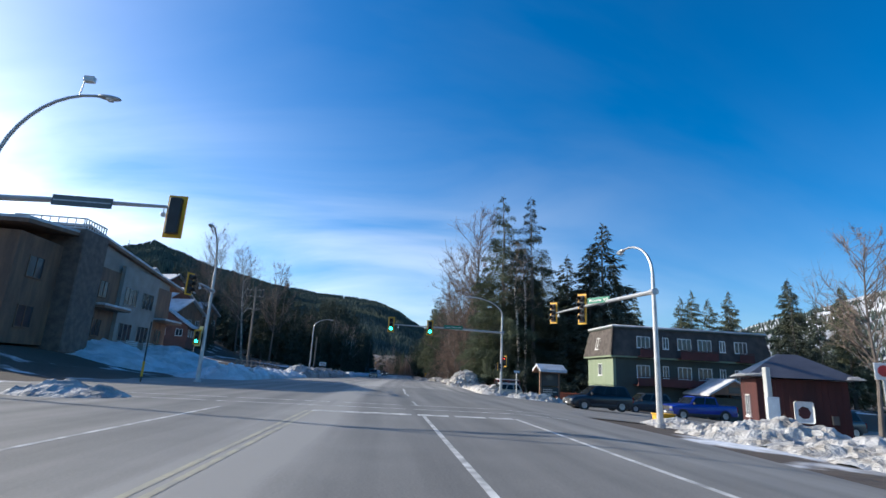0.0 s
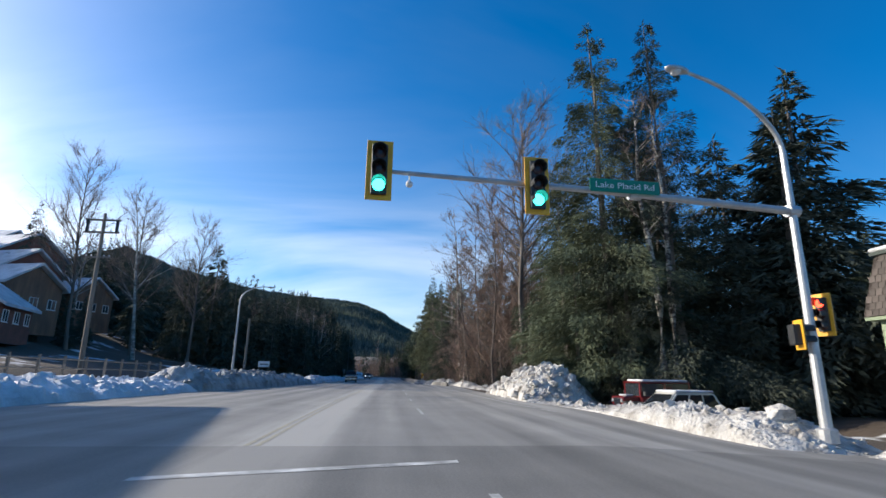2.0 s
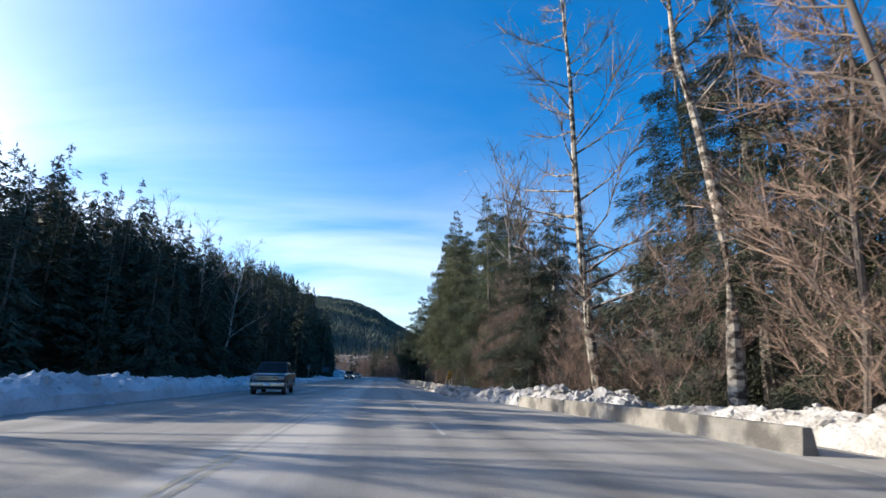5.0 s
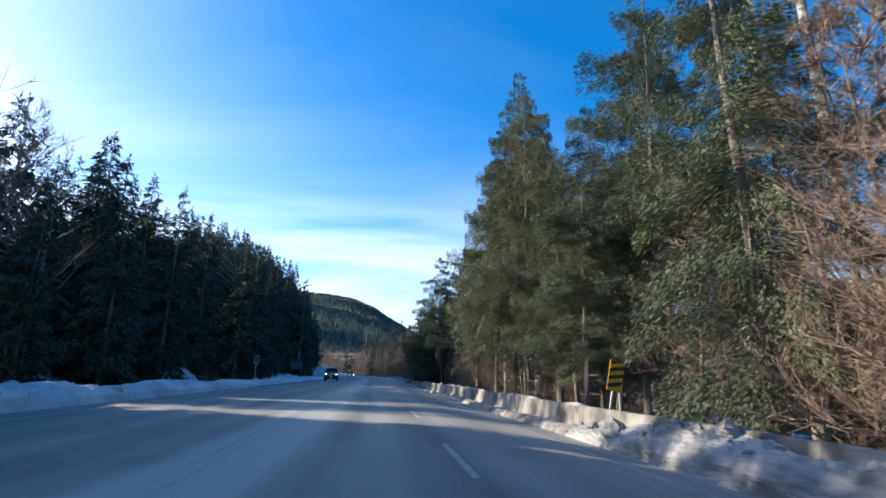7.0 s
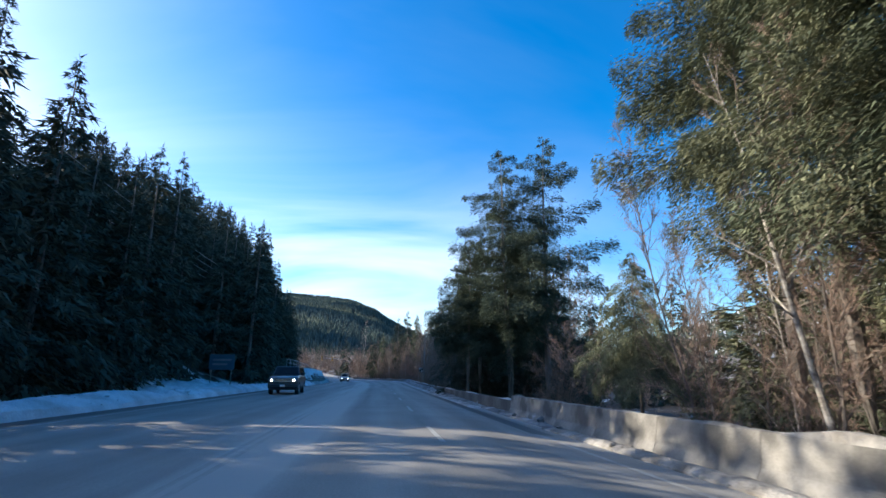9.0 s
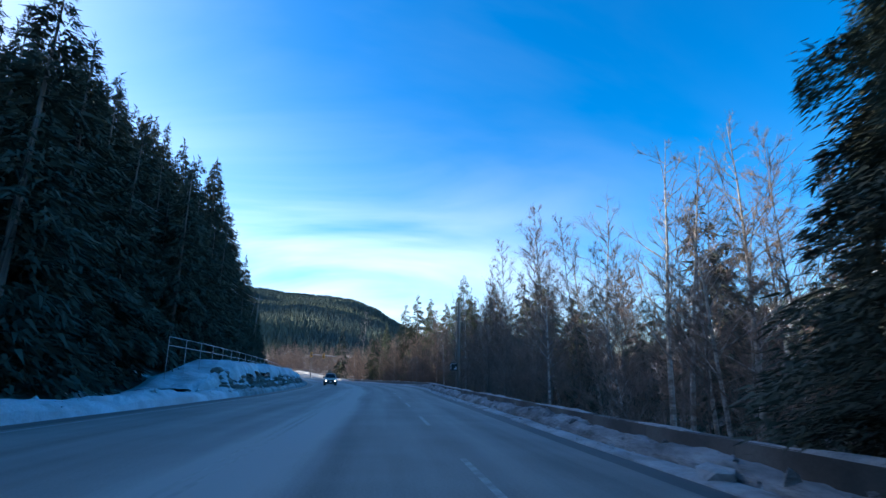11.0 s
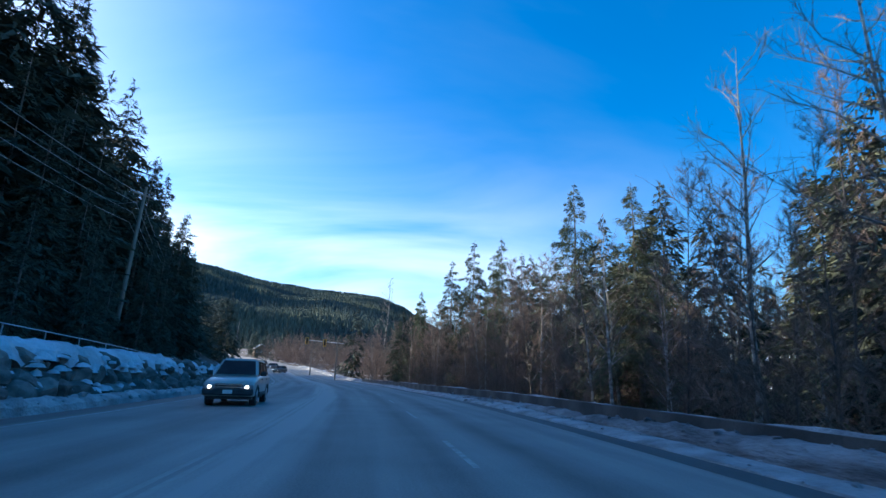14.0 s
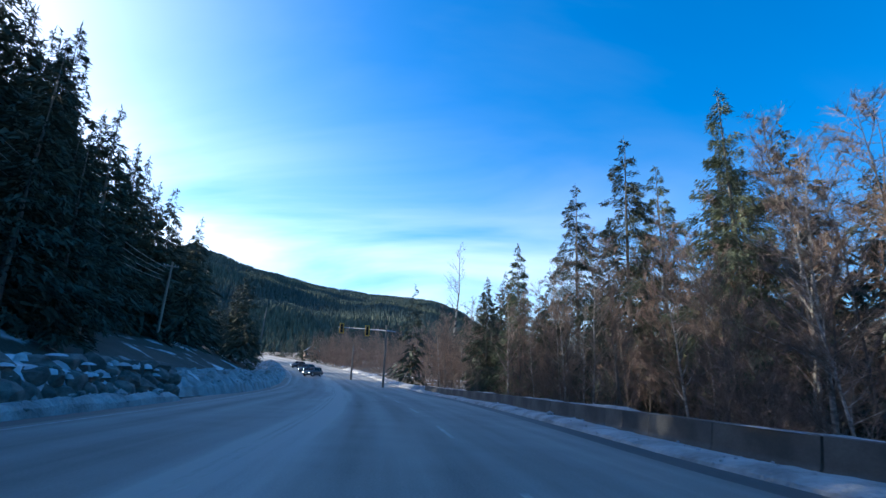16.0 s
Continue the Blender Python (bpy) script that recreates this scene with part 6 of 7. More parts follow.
part("post", bm, material("grey_white_timber", (0.5, 0.5, 0.48), (0.38, 0.38, 0.36), 0.8, 3, 25, 0.2, stretch=(1, 1, 0.1)), wp)
bm = bmesh.new()
box(bm, -0.28, 0.28, -0.26, -0.11, 0.7, 1.7, 0.02)
part("meter_box", bm, WHITE, wp)
sb = thing("sand_box", "bright yellow roadside grit box", "grit box", at=(13.75, 24.9, -0.6), rz=20)
bm = bmesh.new()
box(bm, -0.45, 0.45, -0.3, 0.3, 0, 0.55, 0.03)
part("bin", bm, YELLOW, sb)
bm = bmesh.new()
prism(bm, [(-0.48, 0.55), (0.48, 0.55), (0.48, 0.61), (-0.48, 0.61)], -0.34, 0.33)
part("lid", bm, YELLOW, sb)
bm = bmesh.new()
box(bm, -0.2, 0.2, -0.308, -0.301, 0.27, 0.34)
part("bar", bm, BLACK, sb)

ban = thing("feather_banner", "yellow-green feather banner on a pole in the snow", "banner", at=(-25, 70.6, 2.4), rz=0)
bm = bmesh.new()
tube(bm, [(0, 0, -0.3), (0.05, 0, 1.5), (0.35, 0, 3.6)], [0.025, 0.02, 0.012], 6)
part("pole", bm, WHITE, ban)
bm = bmesh.new()
a = [bm.verts.new((0.06 + 0.02 * k * k * 0.15, 0, 1.0 + 0.26 * k)) for k in range(11)]
b = [bm.verts.new((0.75 - 0.02 * k + 0.003 * k * k, 0.08 * math.sin(k), 1.0 + 0.26 * k)) for k in range(11)]
for k in range(10):
    bm.faces.new((a[k], b[k], b[k + 1], a[k + 1]))
cl = part("cloth", bm, material("banner_cloth", (0.62, 0.66, 0.22), (0.75, 0.76, 0.7), 0.8, 1.5, 15, 0.1, translucent=0.3), ban)
so = cl.modifiers.new("thick", "SOLIDIFY")
so.thickness = 0.01

# far junction signals
far_z = float(road_z(396))
mast = thing("signal_mast", "far steel mast with a long signal arm at the junction", "signal mast", at=(-4.6, 396, far_z))
bm = bmesh.new()
tube(bm, [(0, 0, -0.4), (0, 0, 4), (0, 0, 8.3)], [0.16, 0.14, 0.1], 10)
part("pole", bm, WOODPOLE, mast)
bm = bmesh.new()
tube(bm, [(1.4, -0.4, 7.45), (0, 0, 7.6), (-7.6, 4.0, 8.3)], [0.05, 0.09, 0.05], 8)
part("arm", bm, GALV, mast)
signal(-7.4, 397.0, far_z + 7.6, 5, None, 3, "far dark traffic signal hanging from the mast arm")
signal(-11.6, 399.6, far_z + 8.1, 5, None, 3, "far dark traffic signal hanging from the mast arm")
utility_pole(-13.5, 420, float(ground_z(-13.5, 420)), 6.5, (), (0, 0), "thin far wooden pole beside the bend")
bare(5.06, 415.7, 25.9, ASPEN, "tall thin leafless tree standing above the alders")

# ---- vehicles ----
TYRE = material("black_rubber", (0.025, 0.025, 0.025), (0.05, 0.048, 0.045), 0.85, 4, 30, 0.2)
RIM = material("dull_alloy", (0.45, 0.45, 0.45), (0.35, 0.34, 0.33), 0.35, 4, 30, 0.05, metal=0.8)
CARGLASS = material("dark_car_glass", (0.02, 0.025, 0.03), (0.03, 0.035, 0.04), 0.06, 2, 20, 0)
CHROME = material("chrome", (0.6, 0.6, 0.6), (0.5, 0.5, 0.5), 0.18, 3, 30, 0, metal=1.0)
HEAD_ON = glowing("lit_headlamp", (1.0, 0.95, 0.85), 12)
HEAD_OFF = material("headlamp_glass", (0.3, 0.31, 0.32), (0.2, 0.21, 0.22), 0.1, 4, 30, 0)
TAIL = material("red_tail_lamp", (0.3, 0.01, 0.01), (0.22, 0.01, 0.01), 0.2, 4, 30, 0)
PLASTIC = material("black_plastic", (0.03, 0.03, 0.032), (0.05, 0.05, 0.05), 0.6, 4, 30, 0.1)


def paint(name, c):
    m = material(name, c, [k * 0.75 for k in c], 0.32, 1.2, 18, 0, spec=0.4)
    m.node_tree.nodes["Principled BSDF"].inputs["Coat Weight"].default_value = 0.5
    m.node_tree.nodes["Principled BSDF"].inputs["Coat Roughness"].default_value = 0.12
    return m


def vehicle(kind, x, y, z, rz, colour, label, lamps=False, snow=False):
    """A car with its nose towards local -y. kind: suv, pickup, capped (a pickup with a canopy) or wagon."""
    s = thing("pickup_truck" if kind in ("pickup", "capped") else "car", label, "truck" if kind in ("pickup", "capped") else "car", at=(x, y, z), rz=rz)
    truck = kind in ("pickup", "capped")
    L, W = (5.8, 2.0) if truck else (4.7, 1.85)
    hb = 1.26 if truck else 1.1   # belt line
    ht = 1.93 if truck else 1.8
    g = 0.42 if truck else 0.36
    wr = 0.43 if truck else 0.38
    fw, bw = -L / 2 + 0.95, L / 2 - (1.15 if truck else 0.9)

    def arch(yc, n=7):
        return [(yc + (wr + 0.07) * math.cos(a), g * 0.9 + 0.06 + (wr + 0.02) * math.sin(a)) for a in [math.pi * k / n for k in range(n + 1)]]
    nose = 0.1 if truck else 0.2   # fall of the bonnet towards the nose
    prof = [(-L / 2 + 0.05, g + 0.08), (-L / 2, g + 0.3), (-L / 2 + 0.03, hb - nose - 0.2), (-L / 2 + 0.12, hb - nose - 0.05), (-L / 2 + 0.4, hb - nose * 0.6), (-L / 2 + 1.0, hb - nose * 0.2), (-L / 2 + 1.45, hb + 0.04)]
    prof += [(L / 2 - 0.1, hb + 0.02), (L / 2, hb - 0.15), (L / 2, g + 0.1), (L / 2 - 0.1, g)]
    prof += [(a, b) for a, b in arch(bw)] + [(a, b) for a, b in arch(fw)] + [(-L / 2 + 0.12, g)]
    bm = bmesh.new()
    n = len(prof)
    rings = []
    for xs, ins in ((-W / 2, 0.1), (-W / 2 + 0.03, 0.05), (-W / 2 + 0.14, 0.0), (0, -0.02), (W / 2 - 0.14, 0.0), (W / 2 - 0.03, 0.05), (W / 2, 0.1)):
        row = []
        for a, b in prof:
            zz = b - (ins * 0.9 if b > hb - 0.2 else 0)
            row.append(bm.verts.new((xs, a * (1 - ins * 0.45) if abs(a) > L / 2 - 0.5 else a, zz)))
        rings.append(row)
    for a, b in zip(rings, rings[1:]):
        for k in range(n):
            bm.faces.new((a[k], a[(k + 1) % n], b[(k + 1) % n], b[k]))
    bm.faces.new(rings[0][::-1])
    bm.faces.new(rings[-1])
    body = part("body", bm, colour, s, "", True)
    body.data.set_sharp_from_angle(angle=0.6)
    # cabin: pillars and roof, then glass set into it
    y0 = -L / 2 + (1.55 if truck else 1.15)
    y1 = {"pickup": 1.3, "capped": L / 2 - 0.12}.get(kind, L / 2 - 0.12)
    yt0, yt1 = y0 + (0.62 if truck else 0.85), y1 - (0.18 if truck else 0.35)
    wb, wt = W / 2 - 0.05, W / 2 - (0.2 if truck else 0.25)

    def cab(bm, zb, zt, e, f0=0.0, f1=1.0):
        v = []
        for f in (f0, f1):
            ya, yb, w = y0 + (yt0 - y0) * f - e, y1 + (yt1 - y1) * f + e, wb + (wt - wb) * f + e
            zz = zb + (zt - zb) * f
            v.append([bm.verts.new(p) for p in ((-w, ya, zz), (w, ya, zz), (w, yb, zz), (-w, yb, zz))])
        for k in range(4):
            bm.faces.new((v[0][k], v[0][(k + 1) % 4], v[1][(k + 1) % 4], v[1][k]))
        bm.faces.new(v[0][::-1])
        bm.faces.new(v[1])
        return bm
    bm = cab(bmesh.new(), hb, ht, 0.0)
    bmesh.ops.bevel(bm, geom=bm.edges[:], offset=0.06, segments=2, affect="EDGES")
    part("cabin", bm, colour, s)

    def pane(nm, c):
        bm = bmesh.new()
        f = bm.faces.new([bm.verts.new(p) for p in c])
        bmesh.ops.solidify(bm, geom=[f], thickness=0.012)
        part(nm, bm, CARGLASS, s)

    def P(side, f, yy):   # a point on the cabin's side at height f and length share yy
        ya, yb, w = y0 + (yt0 - y0) * f, y1 + (yt1 - y1) * f, wb + (wt - wb) * f + 0.012
        return (side * w, ya + (yb - ya) * yy, hb + (ht - hb) * f)
    cuts = {"pickup": (0.07, 0.5, 0.93), "capped": (0.05, 0.27, 0.5, 0.95)}.get(kind, (0.05, 0.36, 0.66, 0.95))
    for sd in (-1, 1):
        for a, b in zip(cuts, cuts[1:]):
            pane("side_window", (P(sd, 0.1, a + 0.015), P(sd, 0.1, b - 0.015), P(sd, 0.86, b - 0.02), P(sd, 0.86, a + 0.02)))
    e = 0.014
    for nm, yb_, yt_ in (("windscreen", y0 - e, yt0 - e), ("rear_window", y1 + e, yt1 + e)):
        pt = lambda f, sd: (sd * (wb + (wt - wb) * f - 0.09), yb_ + (yt_ - yb_) * f, hb + (ht - hb) * f)
        pane(nm, (pt(0.08, -1), pt(0.08, 1), pt(0.88, 1), pt(0.88, -1)))
    if kind == "pickup":
        bm = bmesh.new()
        box(bm, -W / 2 + 0.12, W / 2 - 0.12, y1 + 0.1, L / 2 - 0.1, hb + 0.03, hb + 0.05)
        part("bed_cover", bm, PLASTIC, s, "black bed cover")
    for sd in (-1, 1):
        for yc in (fw, bw):
            bm = bmesh.new()
            lathe(bm, [(wr * 0.62, -0.12), (wr, -0.11), (wr, 0.11), (wr * 0.62, 0.12)], 18, pose(sd * (W / 2 - 0.12), yc, wr, 0, 90, 0))
            w_ = part("wheel", bm, TYRE, s)
            bm = bmesh.new()
            lathe(bm, [(wr * 0.62, -0.01), (wr * 0.56, 0.03), (wr * 0.2, 0.02), (wr * 0.12, 0.04)], 14, pose(sd * (W / 2 - 0.015), yc, wr, 0, 90 * sd, 0))
            part("rim", bm, RIM, w_)
        bm = bmesh.new()
        box(bm, sd * (W / 2 - 0.24) - 0.2, sd * (W / 2 - 0.24) + 0.2, -L / 2 - 0.012, -L / 2 + 0.12, hb - nose - 0.3, hb - nose - 0.1, 0.03)
        hl = part("headlight", bm, HEAD_OFF, s)
        if lamps:
            bm = bmesh.new()
            lathe(bm, [(0.001, 0.0), (0.06, 0.0), (0.055, 0.012), (0.001, 0.016)], 10, pose(sd * (W / 2 - 0.26), -L / 2 - 0.013, hb - nose - 0.2, 90, 0, 0))
            part("bulb", bm, HEAD_ON, hl, "lit headlamp bulb")
        bm = bmesh.new()
        box(bm, sd * (W / 2 - 0.1) - 0.09, sd * (W / 2 - 0.1) + 0.09, L / 2 - 0.08, L / 2 + 0.012, hb - 0.4, hb - 0.05, 0.02)
        part("tail_light", bm, TAIL, s)
        bm = bmesh.new()
        box(bm, sd * (W / 2 + 0.11) - 0.11, sd * (W / 2 + 0.11) + 0.11, y0 + 0.3, y0 + 0.42, hb + 0.02, hb + 0.2, 0.03)
        part("mirror", bm, PLASTIC, s)
    bm = bmesh.new()
    box(bm, -W / 2 + 0.45, W / 2 - 0.45, -L / 2 - 0.02, -L / 2 + 0.1, hb - nose - (0.46 if truck else 0.34), hb - nose - 0.08, 0.02)
    gr = part("grille", bm, PLASTIC, s)
    for k in range(3):
        bm = bmesh.new()
        box(bm, -W / 2 + 0.43, W / 2 - 0.43, -L / 2 - 0.035, -L / 2 - 0.018, hb - nose - 0.3 + 0.085 * k, hb - nose - 0.275 + 0.085 * k)
        part("grille_bar", bm, CHROME, gr)
    for nm, ya, yb in (("front_bumper", -L / 2 - 0.07, -L / 2 + 0.2), ("rear_bumper", L / 2 - 0.2, L / 2 + 0.06)):
        bm = bmesh.new()
        box(bm, -W / 2 + 0.02, W / 2 - 0.02, ya, yb, g + 0.04, g + 0.3, 0.05)
        bp_ = part(nm, bm, CHROME if kind == "pickup" else PLASTIC, s)
        bm = bmesh.new()
        yy_ = ya - 0.006 if ya < 0 else yb + 0.006
        box(bm, -0.17, 0.17, yy_ - 0.004, yy_ + 0.004, g + 0.1, g + 0.24)
        part("plate", bm, WHITE, bp_)
    for sd in (-1, 1):
        bm = bmesh.new()
        box(bm, sd * (W / 2 + 0.005) - 0.03, sd * (W / 2 + 0.005) + 0.03, fw + wr + 0.08, bw - wr - 0.08, g - 0.02, g + 0.14, 0.02)
        part("sill", bm, PLASTIC, s)
        for q in ((0.5 * (y0 + yt0) + 0.35, hb - 0.12), (0.5 * (y0 + y1) + 0.35, hb - 0.12)):
            bm = bmesh.new()
            box(bm, sd * (W / 2) - 0.025, sd * (W / 2) + 0.025, q[0], q[0] + 0.17, q[1] - 0.02, q[1] + 0.02, 0.008)
            part("door_handle", bm, PLASTIC, s)
        for yc in (fw, bw):
            bm = bmesh.new()
            pts_ = [(sd * (W / 2 - 0.01), yc + (wr + 0.05) * math.cos(a), g * 0.9 + 0.06 + (wr + 0.0) * math.sin(a)) for a in [math.pi * k / 8 for k in range(9)]]
            tube(bm, pts_, [0.035] * 9, 6)
            part("wheel_arch", bm, PLASTIC, s)
        if not truck:
            bm = bmesh.new()
            tube(bm, [(sd * (wt - 0.08), yt0 + 0.3, ht), (sd * (wt - 0.08), yt0 + 0.4, ht + 0.06), (sd * (wt - 0.08), yt1 - 0.4, ht + 0.06), (sd * (wt - 0.08), yt1 - 0.3, ht)], [0.02] * 4, 6)
            part("roof_rail", bm, PLASTIC, s)
    bm = bmesh.new()
    box(bm, -W / 2 + 0.1, W / 2 - 0.1, -L / 2 + 0.3, L / 2 - 0.3, g - 0.12, g + 0.08)
    part("underbody", bm, PLASTIC, s)
    if snow:
        bm = bmesh.new()
        box(bm, -wt, wt, yt0, yt1, ht - 0.01, ht + 0.1, 0.04)
        part("snow_cap", bm, SNOW, s, "snow lying on the roof")
    return s


DARK = paint("black_car_paint", (0.007, 0.01, 0.018))
BLUE = paint("blue_car_paint", (0.01, 0.03, 0.28))
SILVER = paint("dusty_silver_paint", (0.5, 0.48, 0.43))
RED = paint("dark_red_paint", (0.16, 0.012, 0.014))
GREY = paint("dark_grey_paint", (0.05, 0.055, 0.06))
vehicle("suv", 15.9, 38.0, -0.66, -90, DARK, "black SUV waiting at the side street")
vehicle("pickup", 26.5, 42.3, -1.27, -90, BLUE, "bright blue pickup truck on the side street")
vehicle("suv", 24.5, 47.5, -1.17, -90, GREY, "dark grey SUV parked by the inn")
vehicle("suv", 22.4, 51.4, -1.04, -90, SILVER, "dusty beige SUV parked before the inn")
vehicle("pickup", -2.9, 135.4, 0.0, 1, DARK, "black pickup truck in the oncoming lane")
vehicle("capped", -0.3, 222.6, 0.0, 1, GREY, "dark pickup truck with a canopy in the oncoming lane", True)
vehicle("suv", 0.9, 307, 0.0, 6, SILVER, "pale SUV with its headlamp lit", True)
for yy_ in (428, 446, 470):
    vehicle("suv", float(lane_x(yy_)) - 4.2, yy_, float(road_z(yy_)), -18, DARK, "far dark car with its headlamps lit", True)


def off_roader(x, y, z, rz):
    s = thing("off_roader", "dark red boxy off-roader with snow on its bonnet and roof", "car", at=(x, y, z), rz=rz)
    bm = bmesh.new()
    box(bm, -0.78, 0.78, -1.0, 1.95, 0.5, 1.18, 0.04)
    box(bm, -0.6, 0.6, -1.95, -0.98, 0.62, 1.15, 0.05)
    part("body", bm, RED, s)
    for a, b in ((-0.8, -0.7), (0.7, 0.8)):
        for c, d in ((-1.05, -0.95), (0.35, 0.47), (1.85, 1.95)):
            bm = bmesh.new()
            box(bm, a + (0.04 if a < 0 else -0.04), b + (0.04 if a < 0 else -0.04), c, d, 1.15, 1.85)
            part("window_pillar", bm, RED, s)
    bm = bmesh.new()
    box(bm, -0.8, 0.8, -1.08, 2.0, 1.84, 1.92, 0.03)
    part("roof", bm, RED, s)
    bm = bmesh.new()
    box(bm, -0.74, 0.74, -0.9, 1.9, 1.925, 2.04, 0.05)
    part("roof_snow", bm, SNOW, s, "snow lying on the roof")
    bm = bmesh.new()
    box(bm, -0.5, 0.2, -1.6, -1.1, 1.155, 1.25, 0.05)
    part("bonnet_snow", bm, SNOW, s, "melting snow on the bonnet")
    for nm, q in (("windscreen", (-0.66, 0.66, -1.035, -1.015, 1.2, 1.82)), ("rear_window", (-0.66, 0.66, 1.9, 1.92, 1.2, 1.82))):
        bm = bmesh.new()
        box(bm, *q)
        part(nm, bm, CARGLASS, s)
    for sd in (-1, 1):
        for c, d in ((-0.94, 0.34), (0.48, 1.84)):
            bm = bmesh.new()
            box(bm, sd * 0.73 - 0.01, sd * 0.73 + 0.01, c, d, 1.2, 1.82)
            part("side_window", bm, CARGLASS, s)
        for yc in (-1.45, 1.35):
            bm = bmesh.new()
            prism(bm, [(sd * 0.58, 0.78), (sd * 0.92, 0.78), (sd * 0.92, 0.86), (sd * 0.58, 0.92)] if sd > 0 else [(-0.58, 0.92), (-0.92, 0.86), (-0.92, 0.78), (-0.58, 0.78)], yc - 0.52, yc + 0.52)
            part("fender", bm, PLASTIC, s, "black fender flare")
            bm = bmesh.new()
            lathe(bm, [(0.22, -0.12), (0.4, -0.11), (0.4, 0.11), (0.22, 0.12)], 18, pose(sd * 0.76, yc, 0.4, 0, 90, 0))
            w_ = part("wheel", bm, TYRE, s)
            bm = bmesh.new()
            lathe(bm, [(0.23, 0.0), (0.2, 0.03), (0.06, 0.02), (0.04, 0.04)], 12, pose(sd * 0.87, yc, 0.4, 0, 90 * sd, 0))
            part("rim", bm, RIM, w_)
        bm = bmesh.new()
        lathe(bm, [(0.001, 0.0), (0.1, 0.0), (0.1, 0.03), (0.001, 0.05)], 12, pose(sd * 0.44, -1.955, 0.95, 90, 0, 0))
        part("headlight", bm, HEAD_OFF, s)
        bm = bmesh.new()
        box(bm, sd * 0.95 - 0.1, sd * 0.95 + 0.1, -0.95, -0.87, 1.2, 1.42, 0.02)
        part("mirror", bm, PLASTIC, s)
    bm = bmesh.new()
    box(bm, -0.32, 0.32, -1.965, -1.95, 0.72, 1.08)
    gr = part("grille", bm, PLASTIC, s)
    for k in range(7):
        bm = bmesh.new()
        box(bm, -0.31 + 0.095 * k, -0.26 + 0.095 * k, -1.985, -1.966, 0.74, 1.06)
        part("grille_bar", bm, CHROME, gr)
    bm = bmesh.new()
    box(bm, -0.8, 0.8, -2.18, -2.02, 0.45, 0.62, 0.02)
    part("front_bumper", bm, PLASTIC, s)


off_roader(15.4, 66.9, float(ground_z(15.4, 66.9)) + 0.13, -86)
vehicle("wagon", 14.4, 63.2, float(ground_z(14.4, 63.2)), -80, SILVER, "silver car parked behind the snow bank", False, True)
vehicle("suv", 31.0, 34.5, -1.5, -90, GREY, "dark parked car beside the shed")

# ---- buildings ----
GREENWALL = material("sage_green_siding", (0.24, 0.285, 0.19), (0.19, 0.235, 0.155), 0.8, 0.8, 12, 0.15)
# green siding again, with the shade on the inn's front put into its colour
SHADEWALL = material("shade_darkened_green_siding", (0.06, 0.072, 0.062), (0.045, 0.056, 0.05), 0.85, 0.8, 12, 0.15)
SHINGLE = material("weathered_brown_shingle", (0.1, 0.082, 0.072), (0.055, 0.047, 0.043), 0.9, 1.2, 14, 0.3, obj_random=0.6)
MAROON = material("maroon_timber", (0.09, 0.022, 0.02), (0.065, 0.018, 0.016), 0.75, 2, 20, 0.15)
PANE = material("window_glass", (0.03, 0.04, 0.05), (0.05, 0.06, 0.07), 0.05, 1, 10, 0)
REDDOOR = material("red_brown_door", (0.35, 0.1, 0.05), (0.28, 0.08, 0.04), 0.6, 2, 20, 0.1)
CEDARW = material("brown_cedar_boards", (0.25, 0.14, 0.085), (0.15, 0.088, 0.06), 0.8, 1.5, 14, 0.25, stretch=(1, 1, 0.2))
CREAM = material("pale_render", (0.34, 0.305, 0.27), (0.26, 0.23, 0.2), 0.9, 0.8, 20, 0.1)
STONE = material("brown_grey_stone", (0.2, 0.145, 0.115), (0.12, 0.09, 0.075), 0.9, 2.0, 9, 0.5, obj_random=0.4)


def window(parent, m, w, h, bars=1, frame=None):
    """A framed window on the plane y = 0 of m, facing local -y, its sill at z = 0."""
    wi = new("window")
    wi.parent = parent
    wi.matrix_basis = m
    bm = bmesh.new()
    t = 0.07
    for a, b, c, d in ((-w / 2, w / 2, 0, t), (-w / 2, w / 2, h - t, h), (-w / 2, -w / 2 + t, t, h - t), (w / 2 - t, w / 2, t, h - t)):
        box(bm, a, b, -0.05, 0.03, c, d)
    for k in range(bars):
        xx = -w / 2 + w * (k + 1) / (bars + 1)
        box(bm, xx - 0.03, xx + 0.03, -0.045, 0.03, t, h - t)
    part("frame", bm, frame or WHITE, wi, "white window frame")
    for k in range(bars + 1):
        a, b = -w / 2 + w * k / (bars + 1) + t * 0.6, -w / 2 + w * (k + 1) / (bars + 1) - t * 0.6
        bm = bmesh.new()
        box(bm, a, b, -0.012, 0.0, t, h - t)
        part("pane", bm, PANE, wi)
    bm = bmesh.new()
    box(bm, -w / 2 - 0.05, w / 2 + 0.05, -0.1, 0.02, -0.05, 0.0)
    part("sill", bm, frame or WHITE, wi)
    return wi


